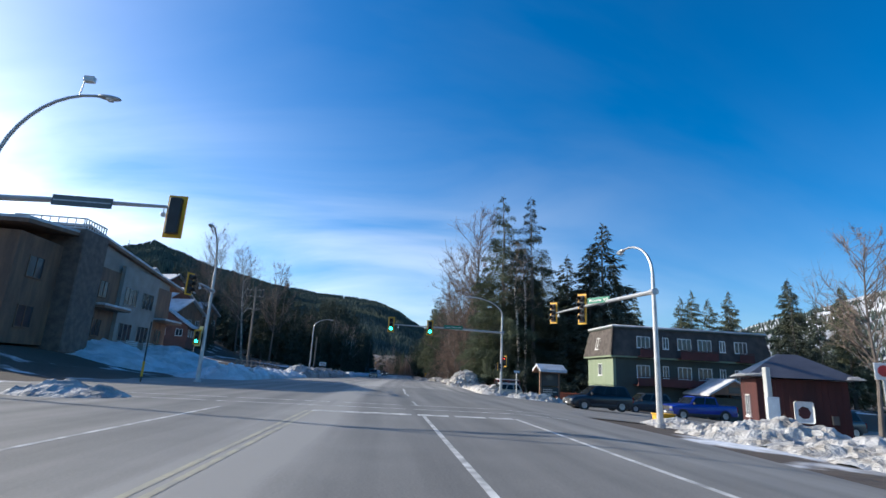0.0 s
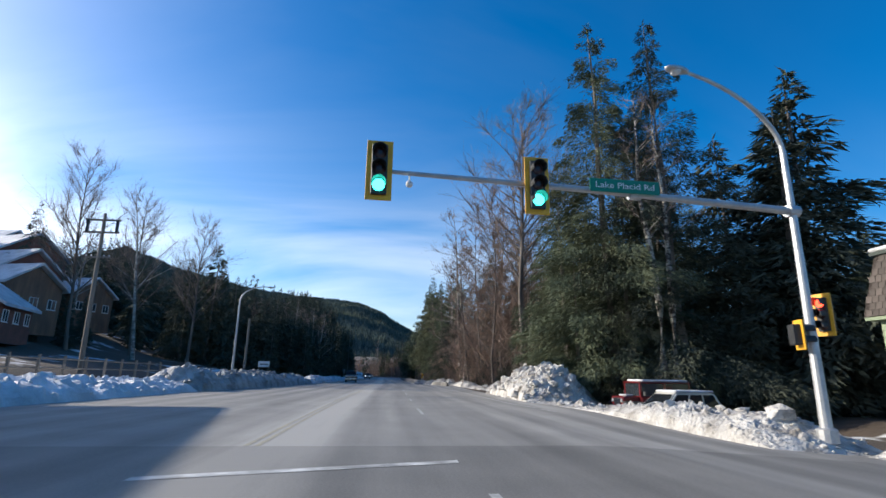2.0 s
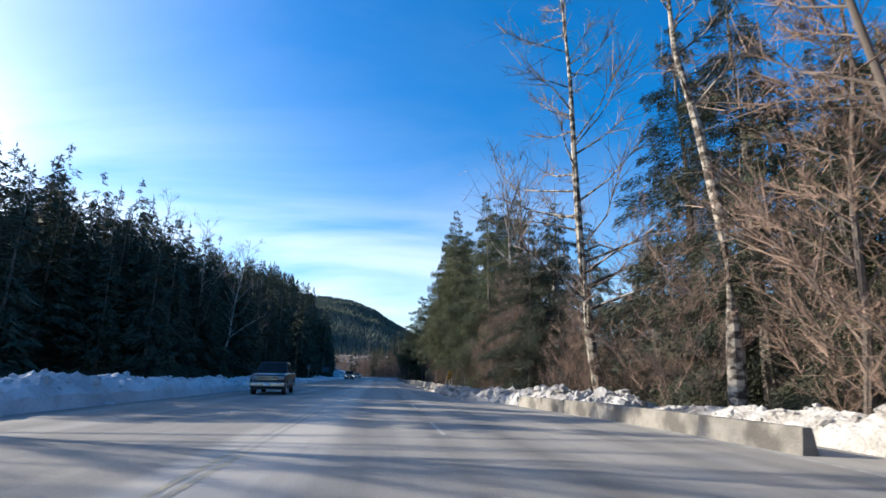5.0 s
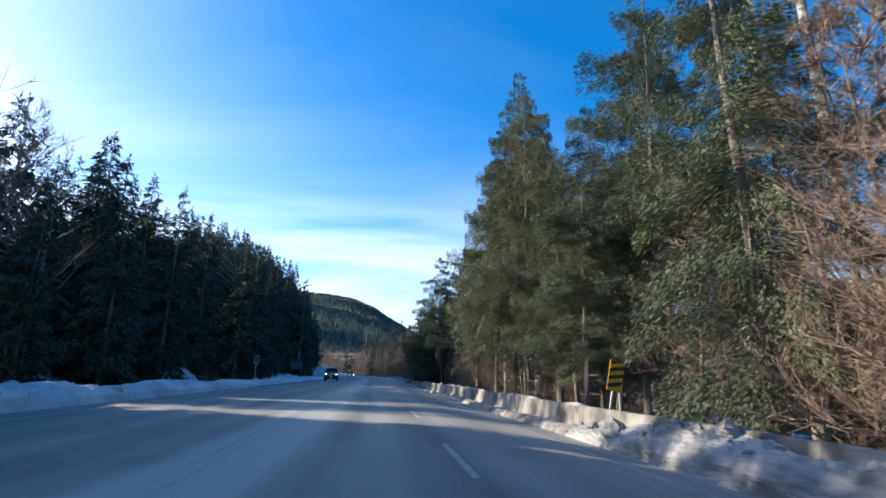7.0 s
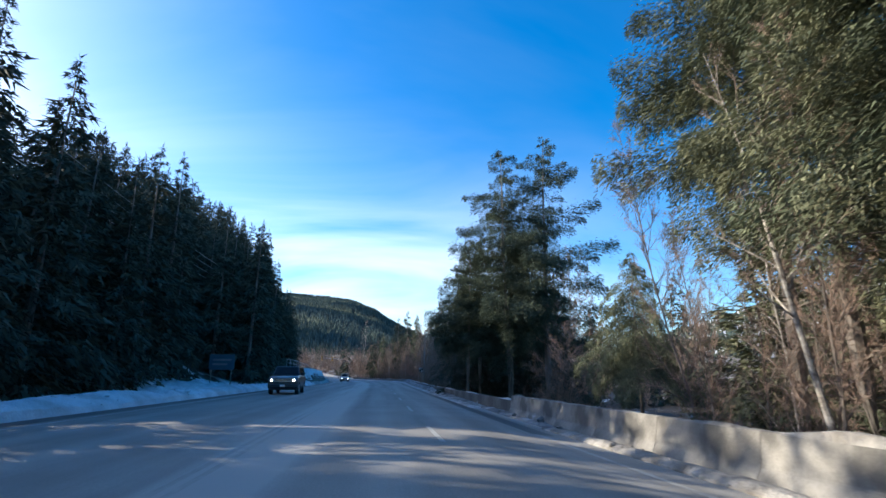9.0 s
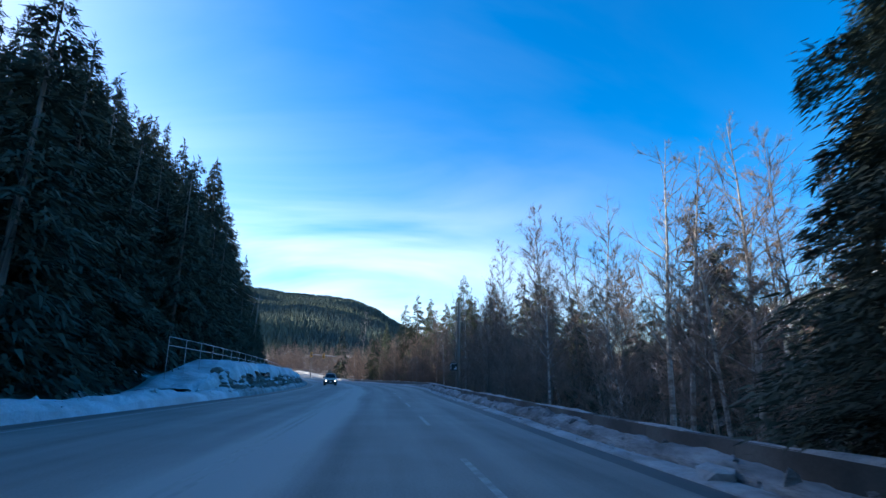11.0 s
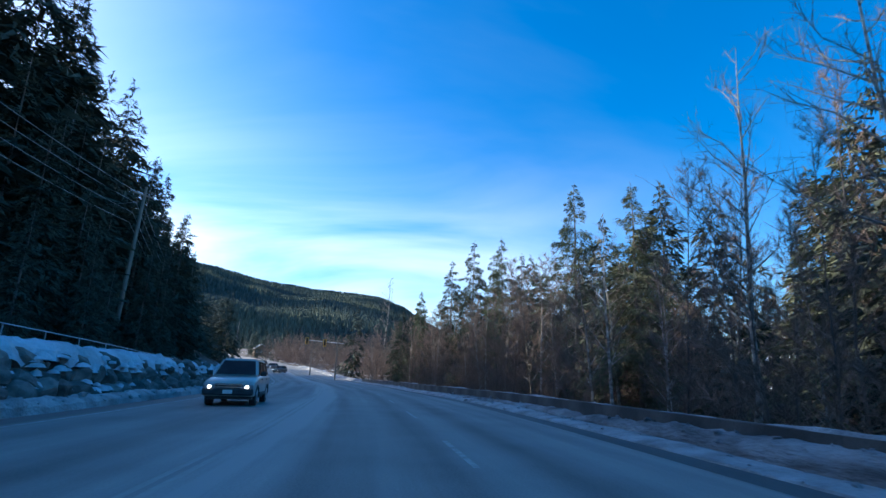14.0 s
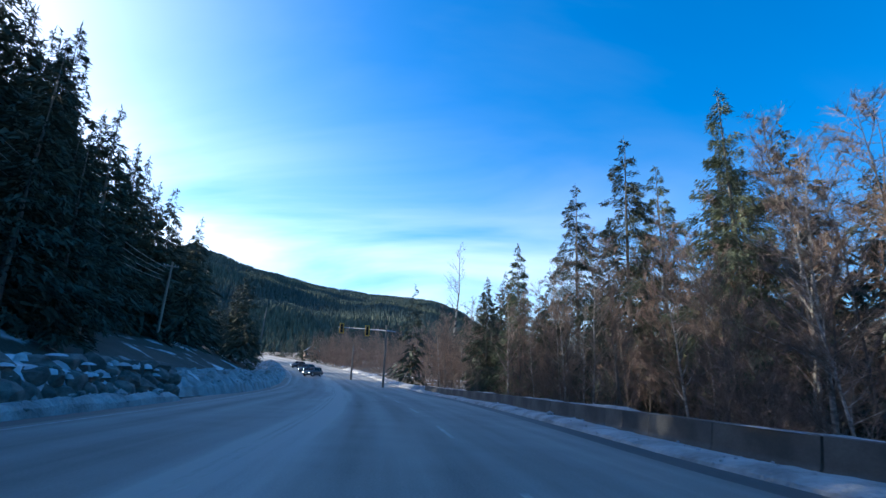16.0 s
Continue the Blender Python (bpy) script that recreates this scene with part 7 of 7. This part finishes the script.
def inn():
    s = thing("inn", "three-storey green inn with a shingled mansard and snowy roof", "building", at=(24.7, 54.6, -1.9), rz=0)
    X, Y = 18.3, 7.0   # along the front, along the end wall
    h1, h2, h3 = 3.3, 6.3, 9.35
    bm = bmesh.new()
    box(bm, 0.0, 0.28, 0.0, Y, 0, h2)
    part("end_wall", bm, GREENWALL, s, "sage green end wall")
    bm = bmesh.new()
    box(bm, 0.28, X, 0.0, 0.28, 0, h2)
    part("front_wall", bm, SHADEWALL, s, "green front wall, its colour darkened for shade")
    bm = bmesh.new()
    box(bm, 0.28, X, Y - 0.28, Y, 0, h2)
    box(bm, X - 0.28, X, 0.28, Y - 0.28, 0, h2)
    part("rear_wall", bm, SHADEWALL, s)
    # lapped boards on the end wall
    board = bpy.data.meshes.new("board")
    bm = bmesh.new()
    prism(bm, [(-0.035, 0.0), (0.0, 0.0), (0.0, 0.3), (-0.012, 0.3)], 0.0, Y)
    bmesh.ops.recalc_face_normals(bm, faces=bm.faces[:])
    bm.to_mesh(board)
    bm.free()
    board.materials.append(GREENWALL)
    for k in range(20):
        o = new("board", board)
        o.parent = s
        o.matrix_basis = pose(-0.002, 0, 0.15 + k * 0.305)
    bm = bmesh.new()
    box(bm, -0.1, 0.0, -0.06, Y + 0.06, h1 - 0.12, h1 + 0.1)
    part("band", bm, GREENWALL, s)
    # mansard: leaning shingled skirts
    for nm, f in (("mansard_end", 0), ("mansard_front", 1), ("mansard_rear", 2)):
        bm = bmesh.new()
        if f == 0:
            v = [(-0.45, -0.45, h2), (-0.45, Y + 0.45, h2), (0.15, Y - 0.15, h3), (0.15, 0.15, h3)]
            n = (0.3, 0, 0)
        elif f == 1:
            v = [(X + 0.3, -0.45, h2), (-0.45, -0.45, h2), (0.15, 0.15, h3), (X, 0.15, h3)]
            n = (0, 0.3, 0)
        else:
            v = [(-0.45, Y + 0.45, h2), (X + 0.3, Y + 0.45, h2), (X, Y - 0.15, h3), (0.15, Y - 0.15, h3)]
            n = (0, -0.3, 0)
        a = [bm.verts.new(p) for p in v]
        b = [bm.verts.new(Vector(p) + Vector(n)) for p in v]
        bm.faces.new(a)
        bm.faces.new(b[::-1])
        for k in range(4):
            bm.faces.new((a[k], b[k], b[(k + 1) % 4], a[(k + 1) % 4]))
        part(nm, bm, SHINGLE, s)
    # shingles on the lit end
    sh = bpy.data.meshes.new("shingle")
    bm = bmesh.new()
    box(bm, -0.035, 0.0, 0.006, 0.314, 0, 0.34)
    bm.to_mesh(sh)
    bm.free()
    sh.materials.append(SHINGLE)
    lean = math.degrees(math.atan2(0.6, h3 - h2))
    for r in range(9):
        for c in range(23):
            yy = -0.4 + c * 0.335 + (0.16 if r % 2 else 0)
            f = r / 9.2
            if yy < -0.42 + 0.55 * f or yy + 0.32 > Y + 0.42 - 0.55 * f or (3.0 < yy < 4.2 and 2 <= r <= 6):
                continue
            o = new("shingle", sh)
            o.parent = s
            o.matrix_basis = pose(-0.45 + 0.6 * f - 0.002, yy, h2 + (h3 - h2) * f, 0, lean + 2, 0)
    bm = bmesh.new()
    box(bm, -0.42, X + 0.25, -0.42, Y + 0.42, h2 - 0.18, h2 - 0.002)
    part("soffit", bm, GREENWALL, s)
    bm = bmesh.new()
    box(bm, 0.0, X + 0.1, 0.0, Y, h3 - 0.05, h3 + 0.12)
    part("roof", bm, SHADEWALL, s)
    bm = bmesh.new()
    box(bm, -0.02, X + 0.15, -0.05, Y + 0.05, h3 + 0.12, h3 + 0.34, 0.08)
    part("roof_snow", bm, SNOW, s, "thick white snow on the roof", True)
    # end wall windows and door
    window(s, pose(-0.28, 3.6, h2 + 0.75, 0, lean, 0) @ pose(0, 0, 0, 0, 0, -90), 1.05, 1.35)
    window(s, pose(-0.05, 3.4, h1 + 0.85, 0, 0, -90), 0.95, 1.3)
    bm = bmesh.new()
    box(bm, -0.07, 0.02, 0.55, 1.55, 0.3, 2.5, 0.01)
    d = part("door", bm, REDDOOR, s, "red-brown entrance door")
    bm = bmesh.new()
    box(bm, -0.085, -0.068, 0.75, 1.35, 1.2, 2.3)
    part("glazing", bm, PANE, d)
    bm = bmesh.new()
    box(bm, -0.12, 0.0, 0.4, 0.55, 0.2, 2.65)
    box(bm, -0.12, 0.0, 1.55, 1.7, 0.2, 2.65)
    box(bm, -0.12, 0.0, 0.4, 1.7, 2.5, 2.65)
    part("door_frame", bm, REDDOOR, s)
    # front windows in two rows, balconies under some
    for xw, w in ((3.4, 1.5), (6.0, 0.7), (8.2, 1.6), (10.6, 1.6), (12.7, 0.7), (14.9, 1.5)):
        window(s, pose(xw, -0.24, h2 + 0.95), w, 1.25, 2 if w > 1 else 1)
        window(s, pose(xw, -0.02, h1 + 0.75, 0, 0, 0), w, 1.35, 2 if w > 1 else 1)
        if xw in (8.2, 14.9):
            window(s, pose(xw, -0.02, 1.0, 0, 0, 0), 1.6, 1.1, 2)
    for xb0, xb1, zb in ((2.6, 4.3, h2 - 0.1), (7.2, 11.6, h2 - 0.1), (14.1, 15.8, h2 - 0.1), (2.2, 13.4, h1 - 0.1)):
        bal = new("balcony")
        bal.parent = s
        bm = bmesh.new()
        box(bm, xb0, xb1, -1.2, -0.03, zb, zb + 0.14)
        part("deck", bm, MAROON, bal)
        bm = bmesh.new()
        box(bm, xb0, xb1, -1.2, -1.12, zb + 0.95, zb + 1.03)
        part("top_rail", bm, MAROON, bal)
        bm = bmesh.new()
        box(bm, xb0, xb1, -1.18, -1.14, zb + 0.14, zb + 0.85)
        part("panel", bm, MAROON, bal)
    # gabled entrance porch
    po = new("porch")
    po.parent = s
    po.matrix_basis = pose(10.6, -4.4, 0)
    for sx in (-2.2, 2.2):
        for sy in (0, 3.6):
            bm = bmesh.new()
            box(bm, sx - 0.12, sx + 0.12, sy - 0.12, sy + 0.12, 0, 2.7)
            part("post", bm, CEDARW, po)
    for sd in (-1, 1):
        bm = bmesh.new()
        v = [(0, -0.5, 4.35), (sd * 2.9, -0.5, 2.75), (sd * 2.9, 4.2, 2.75), (0, 4.2, 4.35)]
        a = [bm.verts.new(p) for p in v]
        b = [bm.verts.new(Vector(p) - Vector((0, 0, 0.2))) for p in v]
        bm.faces.new(a)
        bm.faces.new(b[::-1])
        for k in range(4):
            bm.faces.new((a[k], b[k], b[(k + 1) % 4], a[(k + 1) % 4]))
        part("roof_slope", bm, SNOW, po, "snow-covered porch roof")
    bm = bmesh.new()
    prism(bm, [(-2.5, 2.72), (2.5, 2.72), (0, 4.1)], -0.25, -0.1)
    part("gable", bm, CEDARW, po)
    bm = bmesh.new()
    box(bm, -0.6, 0.6, -0.3, -0.24, 2.9, 3.5)
    part("emblem", bm, GREY, po)
    bm = bmesh.new()
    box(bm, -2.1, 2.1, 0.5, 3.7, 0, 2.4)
    part("vestibule", bm, SHADEWALL, po)


inn()


def kiosk():
    s = thing("sign_board", "dark roofed sign board with snow on its little roof", "sign board", at=(16.5, 51.4, -0.7), rz=8)
    for sx in (-1.0, 1.0):
        bm = bmesh.new()
        box(bm, sx - 0.09, sx + 0.09, -0.09, 0.09, -0.3, 3.0)
        part("post", bm, CEDARW, s)
    for nm, z0, z1 in (("upper_board", 1.5, 2.75), ("lower_board", 0.55, 1.4)):
        bm = bmesh.new()
        box(bm, -0.95, 0.95, -0.06, 0.05, z0, z1, 0.01)
        b = part(nm, bm, BLACK, s)
        for k in range(2 if nm == "upper_board" else 3):
            bm = bmesh.new()
            zz = z0 + 0.15 + 0.2 * k
            box(bm, -0.75, 0.75 if k % 2 else 0.3, -0.075, -0.062, zz, zz + 0.09)
            part("bar", bm, GREY if nm == "upper_board" else SILVER, b)
        if nm == "upper_board":
            bm = bmesh.new()
            lathe(bm, [(0.34, 0), (0.34, 0.012)], 16, pose(0, -0.062, z1 - 0.42, 90, 0, 0) @ Matrix.Diagonal((1.2, 0.8, 1, 1)))
            part("emblem", bm, GREY, b)
    for sd in (-1, 1):
        bm = bmesh.new()
        v = [(-1.45, 0, 3.4), (1.45, 0, 3.4), (1.45, sd * 0.95, 2.85), (-1.45, sd * 0.95, 2.85)]
        a = [bm.verts.new(p) for p in v]
        b = [bm.verts.new(Vector(p) - Vector((0, 0, 0.08))) for p in v]
        bm.faces.new(a)
        bm.faces.new(b[::-1])
        for k in range(4):
            bm.faces.new((a[k], b[k], b[(k + 1) % 4], a[(k + 1) % 4]))
        part("roof_slope", bm, CEDARW, s)
        bm = bmesh.new()
        a = [bm.verts.new(Vector(p) + Vector((0, 0, 0.01))) for p in v]
        b = [bm.verts.new(Vector(p) + Vector((0, 0, 0.24))) for p in v]
        bm.faces.new(a[::-1])
        bm.faces.new(b)
        for k in range(4):
            bm.faces.new((a[k], a[(k + 1) % 4], b[(k + 1) % 4], b[k]))
        part("snow_cap", bm, SNOW, s, "cushion of snow")


kiosk()
ORANGE = material("orange_red_boards", (0.5, 0.12, 0.05), (0.4, 0.1, 0.045), 0.7, 2, 20, 0.15)
of = thing("slatted_fence", "orange-red slatted fence beside the sign board", "fence", at=(19.6, 53.4, -0.9), rz=-12)
for k in range(6):
    bm = bmesh.new()
    box(bm, -1.7 + k * 0.66, -1.6 + k * 0.66, 0, 0.08, -0.2, 1.15)
    part("post", bm, ORANGE, of)
for k in range(5):
    bm = bmesh.new()
    box(bm, -1.75, 1.75, -0.04, -0.002, 0.15 + 0.2 * k, 0.31 + 0.2 * k)
    part("board", bm, ORANGE, of)

# low rail fence in front of the lodge and fence posts at the shed
of2 = thing("slatted_fence", "orange-red slatted fence beside the shed", "fence", at=(21.5, 18.5, -0.7), rz=10)
for k in range(9):
    bm = bmesh.new()
    box(bm, -1.2 + k * 0.32, -1.1 + k * 0.32, 0, 0.05, -0.2, 2.0 + 0.15 * (k % 2))
    part("slat", bm, ORANGE, of2)
for zz in (0.5, 1.5):
    bm = bmesh.new()
    box(bm, -1.25, 1.5, 0.05, 0.1, zz, zz + 0.1)
    part("rail", bm, ORANGE, of2)


def shed():
    s = thing("shed", "dark red timber shed with a snow-edged hip roof", "shed", at=(19.6, 23.6, -0.95), rz=-24)
    RW = material("dark_red_boards", (0.075, 0.02, 0.017), (0.05, 0.016, 0.014), 0.8, 1.5, 14, 0.25, stretch=(1, 1, 0.2))
    for a, b, c, d in ((-2.1, 2.1, -1.8, -1.65), (-2.1, 2.1, 1.65, 1.8), (-2.1, -1.95, -1.65, 1.65), (1.95, 2.1, -1.65, 1.65)):
        bm = bmesh.new()
        box(bm, a, b, c, d, 0, 3.0)
        part("wall", bm, RW, s)
    for k in range(14):
        bm = bmesh.new()
        box(bm, -2.1 + 0.3 * k + 0.004, -2.1 + 0.3 * k + 0.03, -1.825, -1.8, 0, 3.0)
        part("batten", bm, RW, s)
    bm = bmesh.new()
    e = [bm.verts.new(p) for p in ((-2.7, -2.4, 3.05), (2.7, -2.4, 3.05), (2.7, 2.4, 3.05), (-2.7, 2.4, 3.05))]
    r = [bm.verts.new(p) for p in ((-0.5, 0, 4.3), (0.5, 0, 4.3))]
    bm.faces.new((e[0], e[1], r[1], r[0]))
    bm.faces.new((e[1], e[2], r[1]))
    bm.faces.new((e[2], e[3], r[0], r[1]))
    bm.faces.new((e[3], e[0], r[0]))
    bm.faces.new(e[::-1])
    part("roof", bm, material("dark_metal_roof", (0.1, 0.1, 0.12), (0.07, 0.07, 0.085), 0.4, 1, 12, 0.05, metal=0.4), s, "dark metal hip roof")
    for a, b, c, d in ((-2.75, -1.5, -2.5, -2.1), (-2.78, -2.35, -2.4, 1.5), (1.9, 2.75, -2.5, -1.9), (2.3, 2.78, -2.0, 1.0)):
        bm = bmesh.new()
        n_ = 9
        grid_ = [[bm.verts.new((a + (b - a) * i / n_, c + (d - c) * j / n_, 3.08 + 0.24 * (math.sin(math.pi * i / n_) * math.sin(math.pi * j / n_)) ** 0.5 * (0.6 + 0.8 * noise.noise(Vector((a + i * 0.4, c + j * 0.4, 2))) ** 2 + 0.25 * noise.noise(Vector((i * 0.7, j * 0.7, a)))))) for j in range(n_ + 1)] for i in range(n_ + 1)]
        for i in range(n_):
            for j in range(n_):
                bm.faces.new((grid_[i][j], grid_[i + 1][j], grid_[i + 1][j + 1], grid_[i][j + 1]))
        bmesh.ops.solidify(bm, geom=bm.faces[:], thickness=0.06)
        part("eave_snow", bm, SNOW, s, "lump of snow on the eave", True)
    bm = bmesh.new()
    box(bm, -0.45, 0.45, -1.86, -1.832, 1.0, 2.0, 0.08)
    lg = part("emblem_board", bm, WHITE, s, "white emblem board")
    bm = bmesh.new()
    lathe(bm, [(0.3, 0), (0.3, 0.01)], 7, pose(0, -1.862, 1.48, 90, 0, 0))
    part("emblem", bm, MAROON, lg)
    window(s, pose(-2.12, 0.2, 1.1, 0, 0, -90), 0.9, 1.1)
    bm = bmesh.new()
    box(bm, 1.2, 1.5, -1.95, -1.83, 1.0, 1.4, 0.02)
    part("meter", bm, GREY, s)
    s.matrix_basis = s.matrix_basis @ Matrix.Diagonal((0.86, 0.86, 0.95, 1))


shed()


def lodge():
    s = thing("lodge", "large brown timber and stone lodge with a sloping snowy roof", "building", at=(-27, 0, 2.0), rz=0)
    # walls: facade along the road, stepped
    bm = bmesh.new()
    box(bm, -18, 0, 48.5, 66.0, 0, 7.6)
    part("main_block", bm, CEDARW, s)
    bm = bmesh.new()
    box(bm, -16, -0.6, 39.6, 46.0, 0, 8.2)
    part("south_block", bm, CEDARW, s)
    bm = bmesh.new()
    box(bm, -5.5, 0.9, 44.8, 48.5, -0.5, 9.9, 0.1)
    st = part("stone_tower", bm, STONE, s, "brown stone stair tower")
    bm = bmesh.new()
    box(bm, -5.2, 0.6, 45.0, 48.3, 9.9, 10.05)
    for k in range(9):
        box(bm, 0.55, 0.62, 45.0 + k * 0.4, 45.06 + k * 0.4, 10.05, 10.8)
        box(bm, -5.2 + k * 0.7, -5.14 + k * 0.7, 45.0, 45.06, 10.05, 10.8)
    box(bm, 0.53, 0.64, 45.0, 48.3, 10.75, 10.85)
    box(bm, -5.2, 0.64, 44.97, 45.08, 10.75, 10.85)
    part("roof_railing", bm, GALV, s, "pale roof railing")
    # roof slabs that slope down along the road
    for nm, y0, y1, z0, z1, xa, xb in (("main_roof", 46.5, 69.0, 10.2, 8.0, -19.5, 0.1), ("south_roof", 38.6, 45.0, 8.6, 9.2, -17.5, 0.4)):
        bm = bmesh.new()
        v = [(xa, y0, z0), (xb, y0, z0), (xb, y1, z1), (xa, y1, z1)]
        a = [bm.verts.new(p) for p in v]
        b = [bm.verts.new(Vector(p) + Vector((0, 0, 0.3))) for p in v]
        bm.faces.new(a[::-1])
        bm.faces.new(b)
        for k in range(4):
            bm.faces.new((a[k], a[(k + 1) % 4], b[(k + 1) % 4], b[k]))
        part(nm, bm, CEDARW, s, "brown roof slab with deep eaves")
        bm = bmesh.new()
        a = [bm.verts.new(Vector(p) + Vector((0, 0, 0.302))) for p in v]
        b = [bm.verts.new(Vector(p) + Vector((0, 0, 0.5))) for p in v]
        bm.faces.new(a[::-1])
        bm.faces.new(b)
        for k in range(4):
            bm.faces.new((a[k], a[(k + 1) % 4], b[(k + 1) % 4], b[k]))
        part("roof_snow", bm, SNOW, s, "snow on the roof")
    # gable strip filling under the main roof
    bm = bmesh.new()
    v = [(-0.3, 48.5, 7.6), (-0.3, 66, 7.6), (-0.3, 66, 8.3), (-0.3, 48.5, 9.95)]
    a = [bm.verts.new(p) for p in v]
    b = [bm.verts.new(Vector(p) - Vector((0.3, 0, 0))) for p in v]
    bm.faces.new(a)
    bm.faces.new(b[::-1])
    for k in range(4):
        bm.faces.new((a[k], b[k], b[(k + 1) % 4], a[(k + 1) % 4]))
    part("upper_wall", bm, CREAM, s)
    # pale bay with windows
    bm = bmesh.new()
    box(bm, 0.0, 0.35, 53.5, 61.5, 0.3, 8.4)
    part("bay", bm, CREAM, s, "pale rendered bay")
    for yy, zz in ((55.5, 4.6), (59.3, 4.6), (55.5, 1.0), (59.3, 1.0)):
        window(s, pose(0.37, yy, zz, 0, 0, 90), 2.6, 1.8, 2, CREAM)
    for yy, zz in ((50.8, 1.2), (50.8, 4.8), (64.0, 1.2)):
        window(s, pose(0.02, yy, zz, 0, 0, 90), 1.5, 1.6, 1, CEDARW)
    for yy, zz in ((42.0, 1.2), (42.0, 5.0)):
        window(s, pose(-0.58, yy, zz, 0, 0, 90), 1.8, 1.7, 1, CEDARW)
    for y0, y1, zz in ((48.6, 53.4, 3.7), (61.6, 66.4, 3.6)):
        bm = bmesh.new()
        box(bm, 0.0, 1.6, y0, y1, zz, zz + 0.2)
        aw = part("awning", bm, CEDARW, s)
        bm = bmesh.new()
        box(bm, 0.02, 1.65, y0, y1, zz + 0.202, zz + 0.4, 0.05)
        part("awning_snow", bm, SNOW, aw, "snow on the awning")
    for yy in (56.2, 60.0):
        bm = bmesh.new()
        for k in range(5):
            box(bm, 1.0, 1.04, yy - 1.3, yy + 1.1, 0.3 + 0.18 * k, 0.38 + 0.18 * k)
        part("deck_railing", bm, WHITE, s, "white deck railing")


lodge()


def house(x, y, w, d, h, colour, rz, label):
    z = float(ground_z(x, y)) - 0.8
    s = thing("house", label, "house", "hillside houses", at=(x, y, z), rz=rz)
    bm = bmesh.new()
    box(bm, -w / 2, w / 2, -d / 2, d / 2, 0, h)
    prism(bm, [(-w / 2, h), (w / 2, h), (0, h + w * 0.33)], -d / 2, d / 2)
    part("wall", bm, colour, s)
    for sd in (-1, 1):
        bm = bmesh.new()
        v = [(0, -d / 2 - 0.5, h + w * 0.36), (sd * (w / 2 + 0.6), -d / 2 - 0.5, h - 0.2), (sd * (w / 2 + 0.6), d / 2 + 0.5, h - 0.2), (0, d / 2 + 0.5, h + w * 0.36)]
        a = [bm.verts.new(p) for p in v]
        b = [bm.verts.new(Vector(p) + Vector((0, 0, 0.3))) for p in v]
        bm.faces.new(a)
        bm.faces.new(b[::-1])
        for k in range(4):
            bm.faces.new((a[k], b[k], b[(k + 1) % 4], a[(k + 1) % 4]))
        part("roof_slope", bm, SNOW, s, "snow-covered roof slope")
    for k in range(3):
        window(s, pose(-w / 2 + w * (k + 0.5) / 3, -d / 2 - 0.02, h * 0.55), 1.1, 1.2)
        window(s, pose(w / 2 + 0.02, -d / 2 + d * (k + 0.5) / 3, h * 0.55, 0, 0, 90), 1.1, 1.2)
    return s


BROWNRED = material("red_brown_house_boards", (0.22, 0.09, 0.065), (0.16, 0.07, 0.05), 0.85, 1, 12, 0.2)
LB1, LB2 = "red-brown hillside house with a snowy roof", "brown hillside house with a snowy roof"
for x, y, w, d, h, c, rz, lb in ((-52, 120, 9, 10, 7.5, BROWNRED, 65, LB1), (-47, 112, 8, 9, 6.0, BROWNRED, 70, LB1), (-42.5, 106, 7, 8, 5.5, CEDARW, 72, LB2), (-39, 96, 8, 7, 3.6, BROWNRED, 10, "low red-brown building with a snowy roof"),
                            (-60, 114, 9, 10, 7.0, CEDARW, 70, LB2), (-62, 130, 9, 9, 7.0, BROWNRED, 75, LB1), (-54, 104, 8, 9, 6.0, BROWNRED, 65, LB1), (-72, 126, 9, 9, 6.5, CEDARW, 80, LB2), (-46, 126, 7, 8, 5.5, CEDARW, 70, LB2), (-84, 142, 9, 9, 6, BROWNRED, 80, LB1)):
    house(x, y, w, d, h, c, rz, lb)
for x, y in ((-60, 690), (-88, 670)):
    house(x, y, 9, 11, 6, CEDARW, 20, "far valley house with a snowy roof")

# low rail along the lodge's snow
lr = thing("rail_fence", "low dark rail fence half buried in snow", "fence", at=(0, 0, 0))
for k in range(12):
    y = 60 + k * 2.4
    bm = bmesh.new()
    x = -16.5 - 0.15 * k * 0.3
    box(bm, x - 0.06, x + 0.06, y - 0.06, y + 0.06, 0.3, 2.05)
    part("post", bm, WOODPOLE, lr)
for h in (1.35, 1.85):
    bm = bmesh.new()
    tube(bm, [(-16.5, 60, h), (-17.0, 86.4, h)], [0.05, 0.05], 6)
    part("rail", bm, WOODPOLE, lr)
